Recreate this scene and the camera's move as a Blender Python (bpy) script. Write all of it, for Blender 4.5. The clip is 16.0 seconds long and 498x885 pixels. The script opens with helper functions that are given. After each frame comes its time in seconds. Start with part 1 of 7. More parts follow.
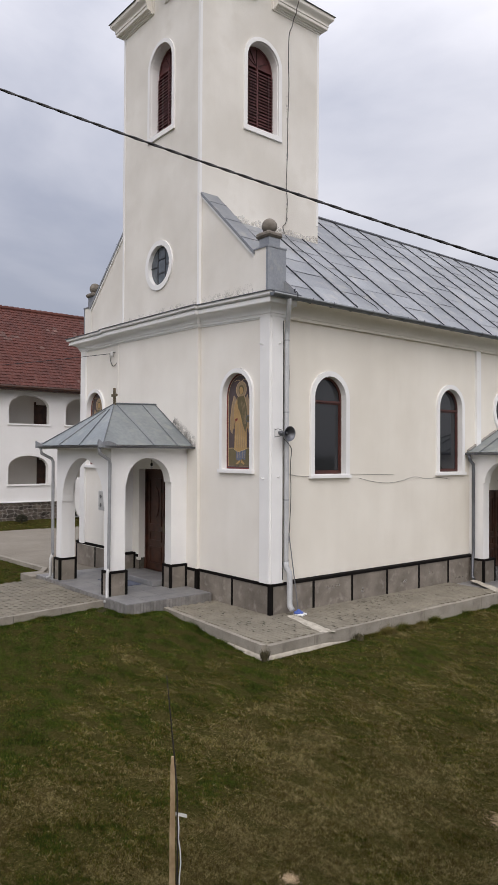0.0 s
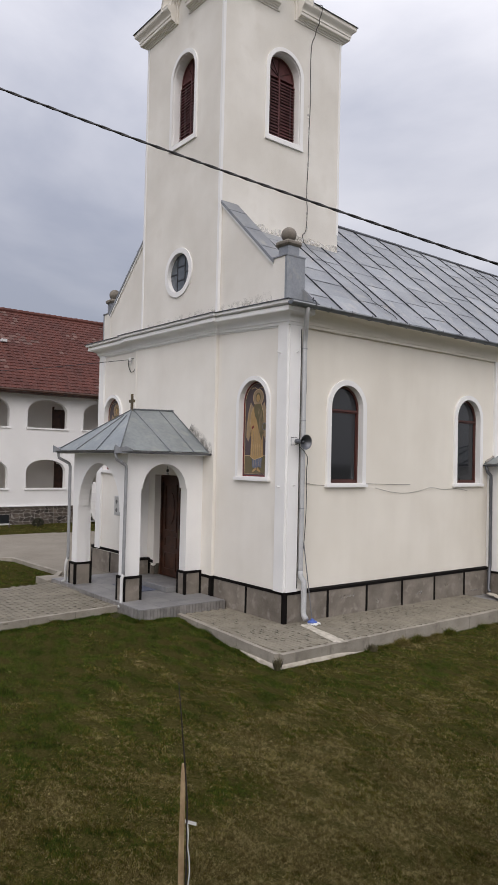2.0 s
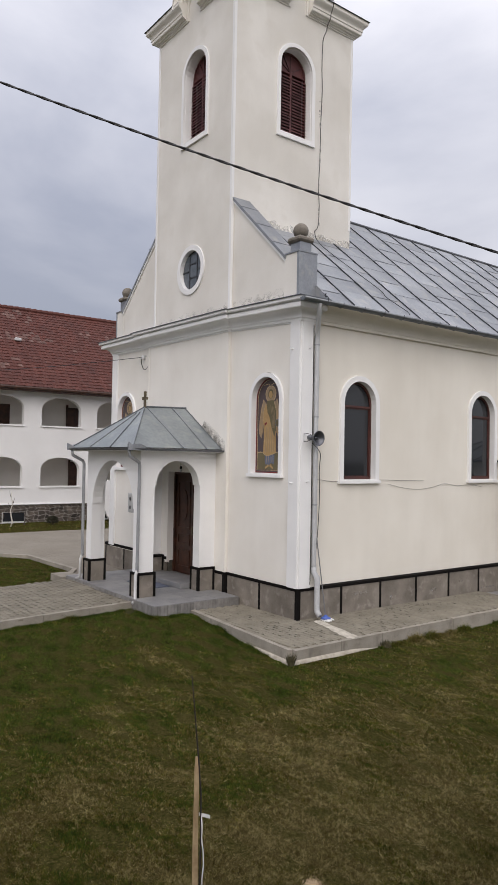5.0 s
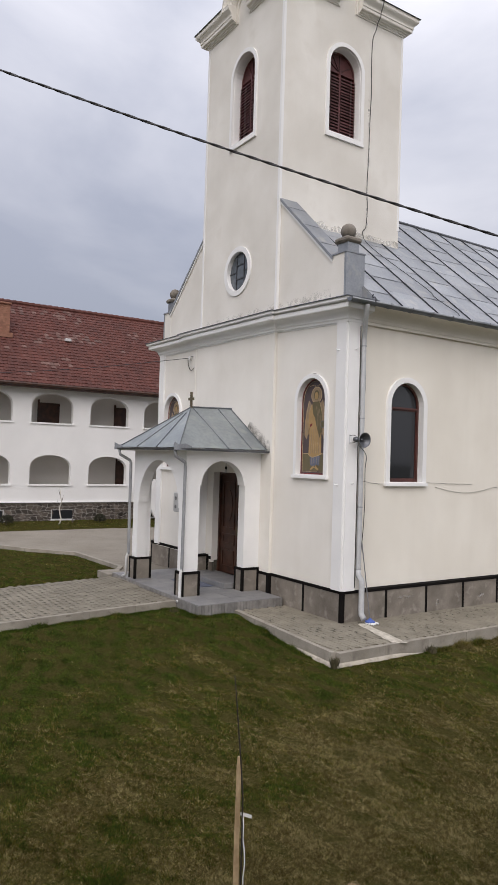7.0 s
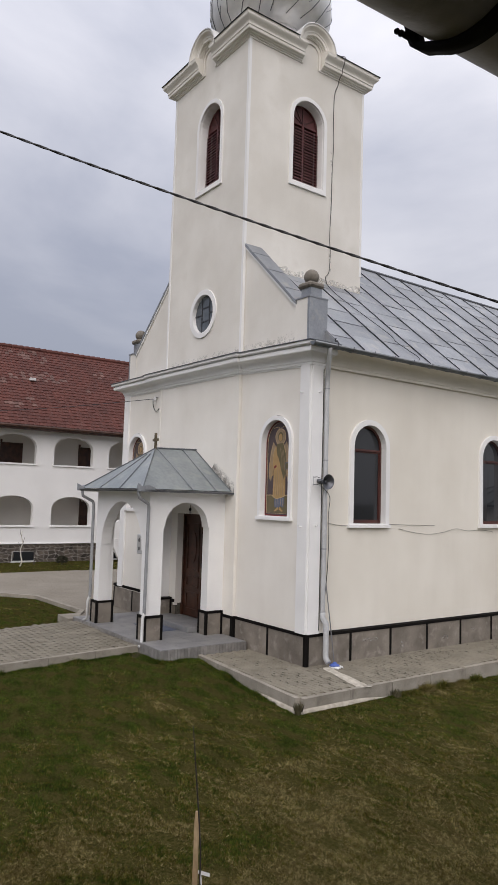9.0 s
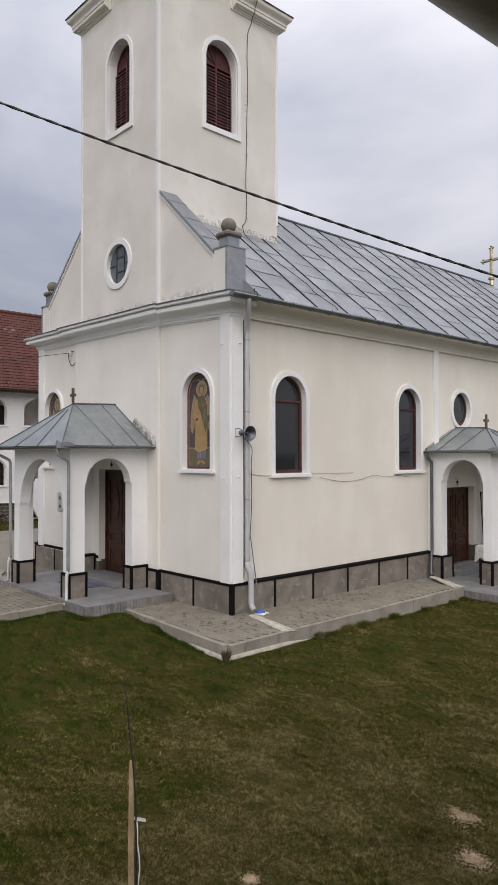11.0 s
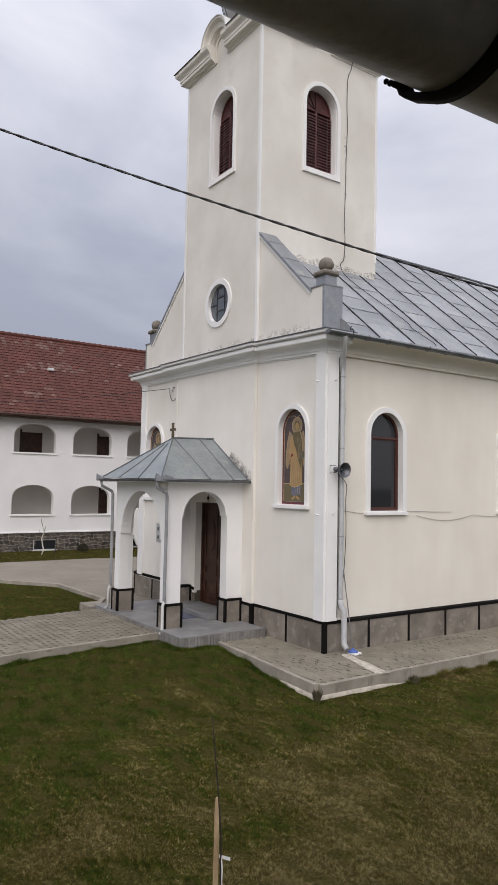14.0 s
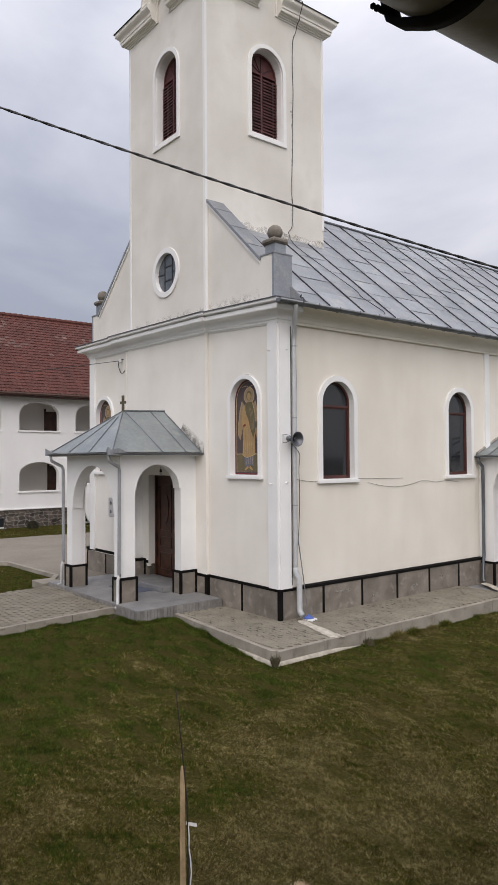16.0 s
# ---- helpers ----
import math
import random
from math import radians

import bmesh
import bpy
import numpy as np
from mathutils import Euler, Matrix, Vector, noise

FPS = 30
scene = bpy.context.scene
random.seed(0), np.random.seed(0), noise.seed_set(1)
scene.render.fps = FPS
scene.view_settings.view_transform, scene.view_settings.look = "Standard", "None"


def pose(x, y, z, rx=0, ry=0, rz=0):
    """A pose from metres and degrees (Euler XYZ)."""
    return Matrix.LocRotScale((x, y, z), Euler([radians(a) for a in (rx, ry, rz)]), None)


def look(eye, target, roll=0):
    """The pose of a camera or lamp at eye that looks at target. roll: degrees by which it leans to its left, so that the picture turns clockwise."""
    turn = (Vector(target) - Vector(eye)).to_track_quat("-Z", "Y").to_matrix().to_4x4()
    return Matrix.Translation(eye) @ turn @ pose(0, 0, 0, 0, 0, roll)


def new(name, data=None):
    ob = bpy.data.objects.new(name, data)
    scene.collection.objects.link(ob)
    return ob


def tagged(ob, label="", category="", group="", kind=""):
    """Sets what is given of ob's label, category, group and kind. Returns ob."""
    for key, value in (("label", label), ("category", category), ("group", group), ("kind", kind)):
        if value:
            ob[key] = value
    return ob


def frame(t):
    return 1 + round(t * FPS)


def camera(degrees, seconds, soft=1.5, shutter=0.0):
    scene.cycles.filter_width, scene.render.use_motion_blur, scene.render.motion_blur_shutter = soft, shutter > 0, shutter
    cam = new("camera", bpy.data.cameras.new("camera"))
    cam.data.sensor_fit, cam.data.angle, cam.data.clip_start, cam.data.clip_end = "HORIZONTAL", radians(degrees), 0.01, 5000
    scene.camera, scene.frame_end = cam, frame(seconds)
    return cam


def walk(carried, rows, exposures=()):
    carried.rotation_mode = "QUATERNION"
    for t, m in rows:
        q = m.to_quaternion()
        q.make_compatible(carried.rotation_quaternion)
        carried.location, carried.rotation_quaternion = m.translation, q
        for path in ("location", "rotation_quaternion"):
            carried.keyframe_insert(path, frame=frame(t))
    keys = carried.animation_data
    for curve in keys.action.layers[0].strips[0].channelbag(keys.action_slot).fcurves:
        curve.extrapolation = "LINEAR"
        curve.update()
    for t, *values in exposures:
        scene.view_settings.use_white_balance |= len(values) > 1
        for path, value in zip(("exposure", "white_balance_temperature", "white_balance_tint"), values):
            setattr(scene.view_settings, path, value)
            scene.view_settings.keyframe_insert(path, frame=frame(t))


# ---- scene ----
cam = camera(39.0, 16.0, 1.1)
PATH = [
    (0, (10.170, -8.875, 3.070), (8.623, -7.608, 3.105), 0.31),
    (0.5, (10.177, -8.877, 3.071), (8.641, -7.597, 3.133), 0.36),
    (1, (10.177, -8.876, 3.071), (8.643, -7.595, 3.152), 0.37),
    (1.5, (10.173, -8.875, 3.065), (8.615, -7.622, 3.145), 0.83),
    (2, (10.175, -8.874, 3.071), (8.599, -7.644, 3.127), 1.27),
    (2.5, (10.187, -8.875, 3.078), (8.595, -7.666, 3.119), 1.40),
    (3, (10.187, -8.871, 3.083), (8.600, -7.654, 3.119), 1.25),
    (5.5, (10.193, -8.873, 3.044), (8.582, -7.688, 3.105), 0.87),
    (6, (10.205, -8.873, 3.051), (8.550, -7.751, 3.109), 1.33),
    (6.5, (10.218, -8.881, 3.048), (8.558, -7.766, 3.101), 1.65),
    (7, (10.198, -8.876, 3.050), (8.525, -7.781, 3.098), 1.69),
    (7.5, (10.205, -8.869, 3.058), (8.510, -7.810, 3.120), 1.50),
    (8, (10.214, -8.865, 3.064), (8.543, -7.770, 3.150), 1.82),
    (8.5, (10.217, -8.859, 3.074), (8.578, -7.719, 3.188), 2.00),
    (9, (10.229, -8.837, 3.091), (8.612, -7.670, 3.254), 1.70),
    (9.5, (10.203, -8.832, 3.080), (8.623, -7.613, 3.207), 1.29),
    (10, (10.184, -8.834, 3.083), (8.653, -7.550, 3.148), 0.83),
    (12.5, (10.189, -8.841, 3.079), (8.734, -7.469, 3.107), -0.64),
    (13, (10.214, -8.852, 3.083), (8.719, -7.525, 3.149), -0.52),
    (13.5, (10.258, -8.852, 3.124), (8.666, -7.647, 3.231), 0.86),
    (14, (10.306, -8.863, 3.157), (8.658, -7.735, 3.278), 1.08),
    (14.5, (10.320, -8.874, 3.151), (8.640, -7.796, 3.281), 0.02),
    (15, (10.268, -8.874, 3.144), (8.642, -7.715, 3.258), -1.11),
    (15.5, (10.247, -8.878, 3.134), (8.638, -7.693, 3.216), -0.79),
    (16, (10.224, -8.873, 3.130), (8.659, -7.628, 3.173), -0.37),
]
walk(cam, [(t, look(eye, target, roll)) for t, eye, target, roll in PATH], exposures=[(0.0, -0.12, 6730, 13.6), (1.5, -0.21, 6730, 13.6), (3.0, -0.14, 6730, 13.6), (5.5, -0.13, 6730, 13.6), (7.5, -0.07, 6730, 13.6), (8.0, -0.09, 6730, 13.6), (9.5, -0.23, 6730, 13.6), (12.5, -0.16, 6730, 13.6), (13.5, -0.20, 6730, 13.6), (14.5, -0.04, 6730, 13.6), (15.5, -0.13, 6730, 13.6), (16.0, -0.10, 6730, 13.6)])

# ---- world and light ----
world = bpy.data.worlds.new("overcast_sky")
scene.world = world
world.use_nodes = True
wn, wl = world.node_tree.nodes, world.node_tree.links
wn.clear()
w_out, w_bg = wn.new("ShaderNodeOutputWorld"), wn.new("ShaderNodeBackground")
sky = wn.new("ShaderNodeTexSky")
sky.sky_type, sky.sun_disc, sky.sun_elevation, sky.sun_rotation = "NISHITA", False, radians(40), radians(133)
w_tc, w_map = wn.new("ShaderNodeTexCoord"), wn.new("ShaderNodeMapping")
w_map.inputs["Scale"].default_value = (1.0, 1.0, 2.6)
w_n = wn.new("ShaderNodeTexNoise")
w_n.inputs["Scale"].default_value, w_n.inputs["Detail"].default_value, w_n.inputs["Roughness"].default_value = 1.35, 7.0, 0.5
w_n.inputs["Distortion"].default_value = 0.4
w_ramp = wn.new("ShaderNodeValToRGB")
w_ramp.color_ramp.elements[0].position, w_ramp.color_ramp.elements[0].color = 0.36, (3.1, 3.4, 4.15, 1)
w_ramp.color_ramp.elements[1].position, w_ramp.color_ramp.elements[1].color = 0.66, (6.4, 6.6, 7.1, 1)
w_mix = wn.new("ShaderNodeMixRGB")
w_mix.inputs["Fac"].default_value = 0.9
wl.new(w_tc.outputs["Generated"], w_map.inputs["Vector"])
wl.new(w_map.outputs["Vector"], w_n.inputs["Vector"])
w_dot, w_add = wn.new("ShaderNodeVectorMath"), wn.new("ShaderNodeMath")
w_dot.operation, w_add.operation = "DOT_PRODUCT", "MULTIPLY_ADD"
w_dot.inputs[1].default_value = (0.62, 0.55, 0.35)
w_add.inputs[1].default_value = 0.16
wl.new(w_tc.outputs["Generated"], w_dot.inputs[0])
wl.new(w_dot.outputs["Value"], w_add.inputs[0])
wl.new(w_n.outputs["Fac"], w_add.inputs[2])
wl.new(w_add.outputs[0], w_ramp.inputs["Fac"])
wl.new(sky.outputs["Color"], w_mix.inputs["Color1"])
wl.new(w_ramp.outputs["Color"], w_mix.inputs["Color2"])
w_sep, w_rise, w_mul = wn.new("ShaderNodeSeparateXYZ"), wn.new("ShaderNodeMapRange"), wn.new("ShaderNodeVectorMath")
w_rise.inputs["From Min"].default_value, w_rise.inputs["From Max"].default_value = 0.0, 1.0
w_rise.inputs["To Min"].default_value, w_rise.inputs["To Max"].default_value = 0.95, 2.6
w_mul.operation = "SCALE"
wl.new(w_tc.outputs["Generated"], w_sep.inputs["Vector"])
wl.new(w_sep.outputs["Z"], w_rise.inputs["Value"])
wl.new(w_mix.outputs["Color"], w_mul.inputs[0])
wl.new(w_rise.outputs["Result"], w_mul.inputs["Scale"])
wl.new(w_mul.outputs["Vector"], w_bg.inputs["Color"])
w_bg.inputs["Strength"].default_value = 0.1
wl.new(w_bg.outputs["Background"], w_out.inputs["Surface"])

sun_data = bpy.data.lights.new("sun", "SUN")
sun_data.energy, sun_data.angle, sun_data.color = 1.8, radians(60), (1.0, 0.95, 0.88)
sun = new("sun", sun_data)
sun.matrix_world = look((25.4, -23.4, 29), (0, 0, 0))


# ---- materials ----
def surface(name, c1, c2, scale=2.0, rough=0.8, bump=0.1, fine=60.0, metallic=0.0, c3=None, patch=0.5, per_piece=0.0, rough2=None, streak=0.0):
    """Two-scale procedural surface: broad patches c1..c2, optional sparse stains c3, fine grain in the relief."""
    m = bpy.data.materials.new(name)
    m.use_nodes = True
    n, l = m.node_tree.nodes, m.node_tree.links
    b = n["Principled BSDF"]
    b.inputs["Roughness"].default_value, b.inputs["Metallic"].default_value = rough, metallic
    geo = n.new("ShaderNodeNewGeometry")
    broad, grain = n.new("ShaderNodeTexNoise"), n.new("ShaderNodeTexNoise")
    for t, s, d in ((broad, scale, 6.0), (grain, fine, 4.0)):
        t.inputs["Scale"].default_value, t.inputs["Detail"].default_value = s, d
        l.new(geo.outputs["Position"], t.inputs["Vector"])
    ramp = n.new("ShaderNodeValToRGB")
    ramp.color_ramp.elements[0].position, ramp.color_ramp.elements[1].position = patch - 0.16, patch + 0.16
    ramp.color_ramp.elements[0].color, ramp.color_ramp.elements[1].color = (*c1, 1), (*c2, 1)
    l.new(broad.outputs["Fac"], ramp.inputs["Fac"])
    mix = n.new("ShaderNodeMixRGB")
    mix.blend_type = "OVERLAY"
    mix.inputs["Fac"].default_value = 0.22
    l.new(ramp.outputs["Color"], mix.inputs["Color1"])
    l.new(grain.outputs["Fac"], mix.inputs["Color2"])
    last = mix.outputs["Color"]
    if c3:
        spots, sr, mx = n.new("ShaderNodeTexNoise"), n.new("ShaderNodeValToRGB"), n.new("ShaderNodeMixRGB")
        spots.inputs["Scale"].default_value, spots.inputs["Detail"].default_value = scale * 2.7, 9.0
        sr.color_ramp.elements[0].position, sr.color_ramp.elements[1].position = 0.55, 0.75
        l.new(geo.outputs["Position"], spots.inputs["Vector"])
        l.new(spots.outputs["Fac"], sr.inputs["Fac"])
        l.new(sr.outputs["Color"], mx.inputs["Fac"])
        l.new(last, mx.inputs["Color1"])
        mx.inputs["Color2"].default_value = (*c3, 1)
        last = mx.outputs["Color"]
    if streak:
        mp, sn, sr2, mx2 = n.new("ShaderNodeMapping"), n.new("ShaderNodeTexNoise"), n.new("ShaderNodeValToRGB"), n.new("ShaderNodeMixRGB")
        mp.inputs["Scale"].default_value = (2.6, 2.6, 0.35)
        sn.inputs["Scale"].default_value, sn.inputs["Detail"].default_value = 1.0, 8.0
        sr2.color_ramp.elements[0].position, sr2.color_ramp.elements[1].position = 0.42, 0.72
        sr2.color_ramp.elements[0].color, sr2.color_ramp.elements[1].color = (0, 0, 0, 1), (streak, streak, streak, 1)
        l.new(geo.outputs["Position"], mp.inputs["Vector"])
        l.new(mp.outputs["Vector"], sn.inputs["Vector"])
        l.new(sn.outputs["Fac"], sr2.inputs["Fac"])
        l.new(sr2.outputs["Color"], mx2.inputs["Fac"])
        l.new(last, mx2.inputs["Color1"])
        mx2.inputs["Color2"].default_value = (0.40, 0.36, 0.30, 1)
        last = mx2.outputs["Color"]
    if per_piece:
        info, hs, mr = n.new("ShaderNodeObjectInfo"), n.new("ShaderNodeHueSaturation"), n.new("ShaderNodeMapRange")
        add = n.new("ShaderNodeMath")
        add.operation = "ADD"
        l.new(info.outputs["Random"], add.inputs[0])
        l.new(geo.outputs["Random Per Island"], add.inputs[1])
        frac = n.new("ShaderNodeMath")
        frac.operation = "FRACT"
        l.new(add.outputs[0], frac.inputs[0])
        mr.inputs["To Min"].default_value, mr.inputs["To Max"].default_value = 1 - per_piece, 1 + per_piece
        l.new(frac.outputs[0], mr.inputs["Value"])
        l.new(mr.outputs["Result"], hs.inputs["Value"])
        l.new(last, hs.inputs["Color"])
        last = hs.outputs["Color"]
    l.new(last, b.inputs["Base Color"])
    if rough2 is not None:
        rr = n.new("ShaderNodeMapRange")
        rr.inputs["To Min"].default_value, rr.inputs["To Max"].default_value = rough, rough2
        l.new(broad.outputs["Fac"], rr.inputs["Value"])
        l.new(rr.outputs["Result"], b.inputs["Roughness"])
    if bump:
        bp = n.new("ShaderNodeBump")
        bp.inputs["Strength"].default_value, bp.inputs["Distance"].default_value = bump, 0.02
        l.new(grain.outputs["Fac"], bp.inputs["Height"])
        l.new(bp.outputs["Normal"], b.inputs["Normal"])
    return m


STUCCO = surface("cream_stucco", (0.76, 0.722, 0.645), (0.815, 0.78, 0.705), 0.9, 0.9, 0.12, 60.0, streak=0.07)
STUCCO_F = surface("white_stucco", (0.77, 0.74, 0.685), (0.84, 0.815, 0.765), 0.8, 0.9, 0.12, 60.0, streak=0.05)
STUCCO_T = surface("weathered_tower_stucco", (0.69, 0.663, 0.612), (0.80, 0.777, 0.73), 0.75, 0.9, 0.15, 60.0, c3=(0.72, 0.69, 0.635), streak=0.05)
WHITE = surface("white_paint", (0.80, 0.80, 0.80), (0.86, 0.86, 0.855), 1.2, 0.75, 0.12, 70.0)
SLAB = surface("grey_stone_cladding", (0.135, 0.116, 0.096), (0.232, 0.205, 0.174), 2.2, 0.7, 0.15, 50.0, c3=(0.30, 0.27, 0.24), per_piece=0.14, streak=0.12)
BLACK = surface("black_strip_paint", (0.006, 0.005, 0.005), (0.010, 0.009, 0.008), 3.0, 0.8, 0.05)
BLACK.node_tree.nodes["Principled BSDF"].inputs["Specular IOR Level"].default_value = 0.1
ZINC = surface("galvanised_sheet", (0.262, 0.278, 0.302), (0.35, 0.366, 0.388), 1.4, 0.42, 0.04, 25.0, metallic=0.55, c3=(0.42, 0.41, 0.385), per_piece=0.12, rough2=0.58)
PORCH_ZINC = surface("porch_zinc_sheet", (0.262, 0.290, 0.300), (0.345, 0.376, 0.384), 1.1, 0.38, 0.06, 14.0, metallic=0.5, c3=(0.40, 0.42, 0.40), rough2=0.52)
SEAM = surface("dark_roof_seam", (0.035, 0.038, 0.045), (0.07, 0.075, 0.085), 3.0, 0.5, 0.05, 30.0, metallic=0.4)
PORCH_SEAM = surface("porch_roof_seam", (0.13, 0.145, 0.155), (0.19, 0.205, 0.215), 3.0, 0.45, 0.05, 30.0, metallic=0.5)
GUTTER_ZINC = surface("gutter_zinc", (0.13, 0.145, 0.16), (0.21, 0.225, 0.24), 2.5, 0.40, 0.05, 30.0, metallic=0.6)
ZINC_DARK = surface("dark_zinc", (0.12, 0.125, 0.14), (0.18, 0.19, 0.21), 2.0, 0.45, 0.05, 30.0, metallic=0.7)
PIPE = surface("zinc_pipe", (0.43, 0.44, 0.455), (0.52, 0.53, 0.545), 3.0, 0.35, 0.03, 40.0, metallic=0.0)
PIPE_DULL = surface("dull_zinc_pipe", (0.27, 0.28, 0.295), (0.37, 0.38, 0.395), 4.0, 0.42, 0.05, 40.0, metallic=0.25)
SILVER = surface("silver_dome_sheet", (0.66, 0.66, 0.66), (0.82, 0.81, 0.79), 2.5, 0.36, 0.5, 4.0, metallic=0.25)
TILE_FADED = surface("faded_clay_tile", (0.095, 0.045, 0.036), (0.15, 0.080, 0.066), 3.0, 0.8, 0.2, 50.0, per_piece=0.2)
TILE_RED = surface("red_clay_tile", (0.072, 0.019, 0.013), (0.102, 0.028, 0.019), 0.9, 0.8, 0.2, 50.0, c3=(0.115, 0.043, 0.032), per_piece=0.12)
SHUTTER = surface("dark_red_shutter", (0.075, 0.022, 0.023), (0.12, 0.037, 0.037), 4.0, 0.6, 0.1, 60.0)
SHUTTER_DARK = surface("dark_shutter_bar", (0.03, 0.010, 0.011), (0.05, 0.017, 0.018), 4.0, 0.6, 0.1, 60.0)
WOOD = surface("dark_brown_door_wood", (0.035, 0.014, 0.008), (0.075, 0.03, 0.017), 5.0, 0.45, 0.12, 40.0)
FRAME = surface("red_brown_window_frame", (0.055, 0.017, 0.013), (0.085, 0.026, 0.02), 4.0, 0.5, 0.06)
CONCRETE = surface("grey_concrete", (0.25, 0.225, 0.185), (0.34, 0.31, 0.262), 2.5, 0.85, 0.25, 70.0, c3=(0.20, 0.18, 0.15), per_piece=0.08)
PAVER = surface("grey_paver", (0.182, 0.162, 0.124), (0.242, 0.218, 0.170), 2.2, 0.85, 0.3, 90.0, per_piece=0.035)
YARD_PAVER = surface("worn_yard_paver", (0.205, 0.181, 0.147), (0.250, 0.223, 0.184), 0.7, 0.85, 0.2, 90.0, per_piece=0.025)
SAND_JOINT = surface("sandy_joint", (0.17, 0.152, 0.123), (0.235, 0.212, 0.175), 6.0, 0.95, 0.3, 90.0)
JOINT = surface("dark_joint_soil", (0.07, 0.065, 0.05), (0.11, 0.10, 0.08), 8.0, 0.95, 0.3, 90.0)
GREY_TILE = surface("grey_platform_tile", (0.19, 0.19, 0.195), (0.265, 0.263, 0.262), 3.0, 0.45, 0.06, 60.0, per_piece=0.06)
RUBBLE = surface("brown_grey_rubble", (0.050, 0.040, 0.033), (0.130, 0.106, 0.088), 3.0, 0.8, 0.4, 30.0, per_piece=0.5)
SOIL = surface("mossy_lawn_soil", (0.022, 0.024, 0.006), (0.072, 0.060, 0.020), 34.0, 0.95, 0.9, 70.0, c3=(0.13, 0.10, 0.045), patch=0.52)
STONE = surface("weathered_stone", (0.14, 0.125, 0.105), (0.23, 0.205, 0.175), 6.0, 0.9, 0.4, 60.0)
GOLD = surface("gilded_metal", (0.55, 0.46, 0.30), (0.66, 0.57, 0.40), 6.0, 0.35, 0.05, metallic=0.9)
BRONZE = surface("aged_bronze", (0.10, 0.08, 0.05), (0.16, 0.13, 0.08), 6.0, 0.6, 0.1, metallic=0.4)
LIGHT_GREY = surface("light_grey_plastic", (0.5, 0.5, 0.5), (0.6, 0.6, 0.6), 4.0, 0.5, 0.02)
CABLE = surface("black_cable_sheath", (0.012, 0.012, 0.014), (0.02, 0.02, 0.022), 5.0, 0.5, 0.02)
WIRE_GREY = surface("grey_wire", (0.10, 0.09, 0.08), (0.15, 0.14, 0.125), 5.0, 0.6, 0.02)
PLASTER = surface("white_house_plaster", (0.74, 0.735, 0.73), (0.80, 0.795, 0.79), 0.6, 0.9, 0.15, 60.0)
GALLERY = surface("gallery_plaster", (0.74, 0.71, 0.67), (0.80, 0.77, 0.73), 0.8, 0.9, 0.1, 60.0)
DARK = surface("dark_interior", (0.02, 0.018, 0.017), (0.03, 0.028, 0.026), 3.0, 0.7, 0.05)
MORTAR = surface("grey_mortar", (0.25, 0.235, 0.215), (0.33, 0.31, 0.285), 5.0, 0.9, 0.3, 60.0)
BRICK = surface("orange_brick", (0.25, 0.118, 0.076), (0.34, 0.168, 0.112), 6.0, 0.85, 0.3, 60.0, per_piece=0.15)
BARK = surface("stake_wood", (0.34, 0.235, 0.13), (0.50, 0.37, 0.22), 8.0, 0.8, 0.3, 40.0)
TWIG = surface("dark_twig_bark", (0.04, 0.03, 0.025), (0.08, 0.06, 0.05), 8.0, 0.8, 0.2, 40.0)
GUTTER_DARK = surface("dark_brown_gutter", (0.19, 0.172, 0.158), (0.28, 0.258, 0.235), 4.0, 0.42, 0.08, 40.0, c3=(0.17, 0.17, 0.125))

GLASS = bpy.data.materials.new("dark_window_glass")
GLASS.use_nodes = True
gb = GLASS.node_tree.nodes["Principled BSDF"]
gb.inputs["Base Color"].default_value = (0.022, 0.024, 0.028, 1)
gb.inputs["Roughness"].default_value, gb.inputs["IOR"].default_value = 0.06, 1.5


# ---- mesh helpers ----
def empty(name, at=(0, 0, 0)):
    ob = new(name)
    ob.location = at
    ob.empty_display_size = 0.3
    return ob


def mesh_of(name, bm, material, smooth=False):
    me = bpy.data.meshes.new(name)
    bmesh.ops.remove_doubles(bm, verts=bm.verts, dist=1e-5)
    bmesh.ops.recalc_face_normals(bm, faces=bm.faces)
    for f in bm.faces:
        f.smooth = smooth and len(f.verts) <= 4
    bm.to_mesh(me)
    bm.free()
    me.materials.append(material)
    return me


def hang(ob, parent):
    ob.parent = parent
    if parent.type == "EMPTY":
        ob.matrix_parent_inverse = Matrix.Translation(-parent.location)
    return ob


def part(name, bm, material, parent, label="", smooth=False):
    ob = hang(new(name, mesh_of(name, bm, material, smooth)), parent)
    return tagged(ob, label)


def single(name, bm, material, label, category, group="", kind="", smooth=False):
    return tagged(new(name, mesh_of(name, bm, material, smooth)), label, category, group, kind)


def box(bm, x0, y0, z0, x1, y1, z1, bevel=0.0):
    vs = [bm.verts.new((x, y, z)) for z in (z0, z1) for y in (y0, y1) for x in (x0, x1)]
    fs = [bm.faces.new([vs[i] for i in q]) for q in ((0, 2, 3, 1), (4, 5, 7, 6), (0, 1, 5, 4), (2, 6, 7, 3), (0, 4, 6, 2), (1, 3, 7, 5))]
    if bevel:
        es = list({e for f in fs for e in f.edges})
        bmesh.ops.bevel(bm, geom=es, offset=bevel, segments=1, affect="EDGES", profile=0.5)
    return bm


def boxed(*a, **k):
    return box(bmesh.new(), *a, **k)


def front(y):
    """Plane facing -y: u = x, v = z, w outwards."""
    return lambda u, v, w: (u, y - w, v)


def side(x):
    """Plane facing +x: u = y, v = z, w outwards."""
    return lambda u, v, w: (x + w, u, v)


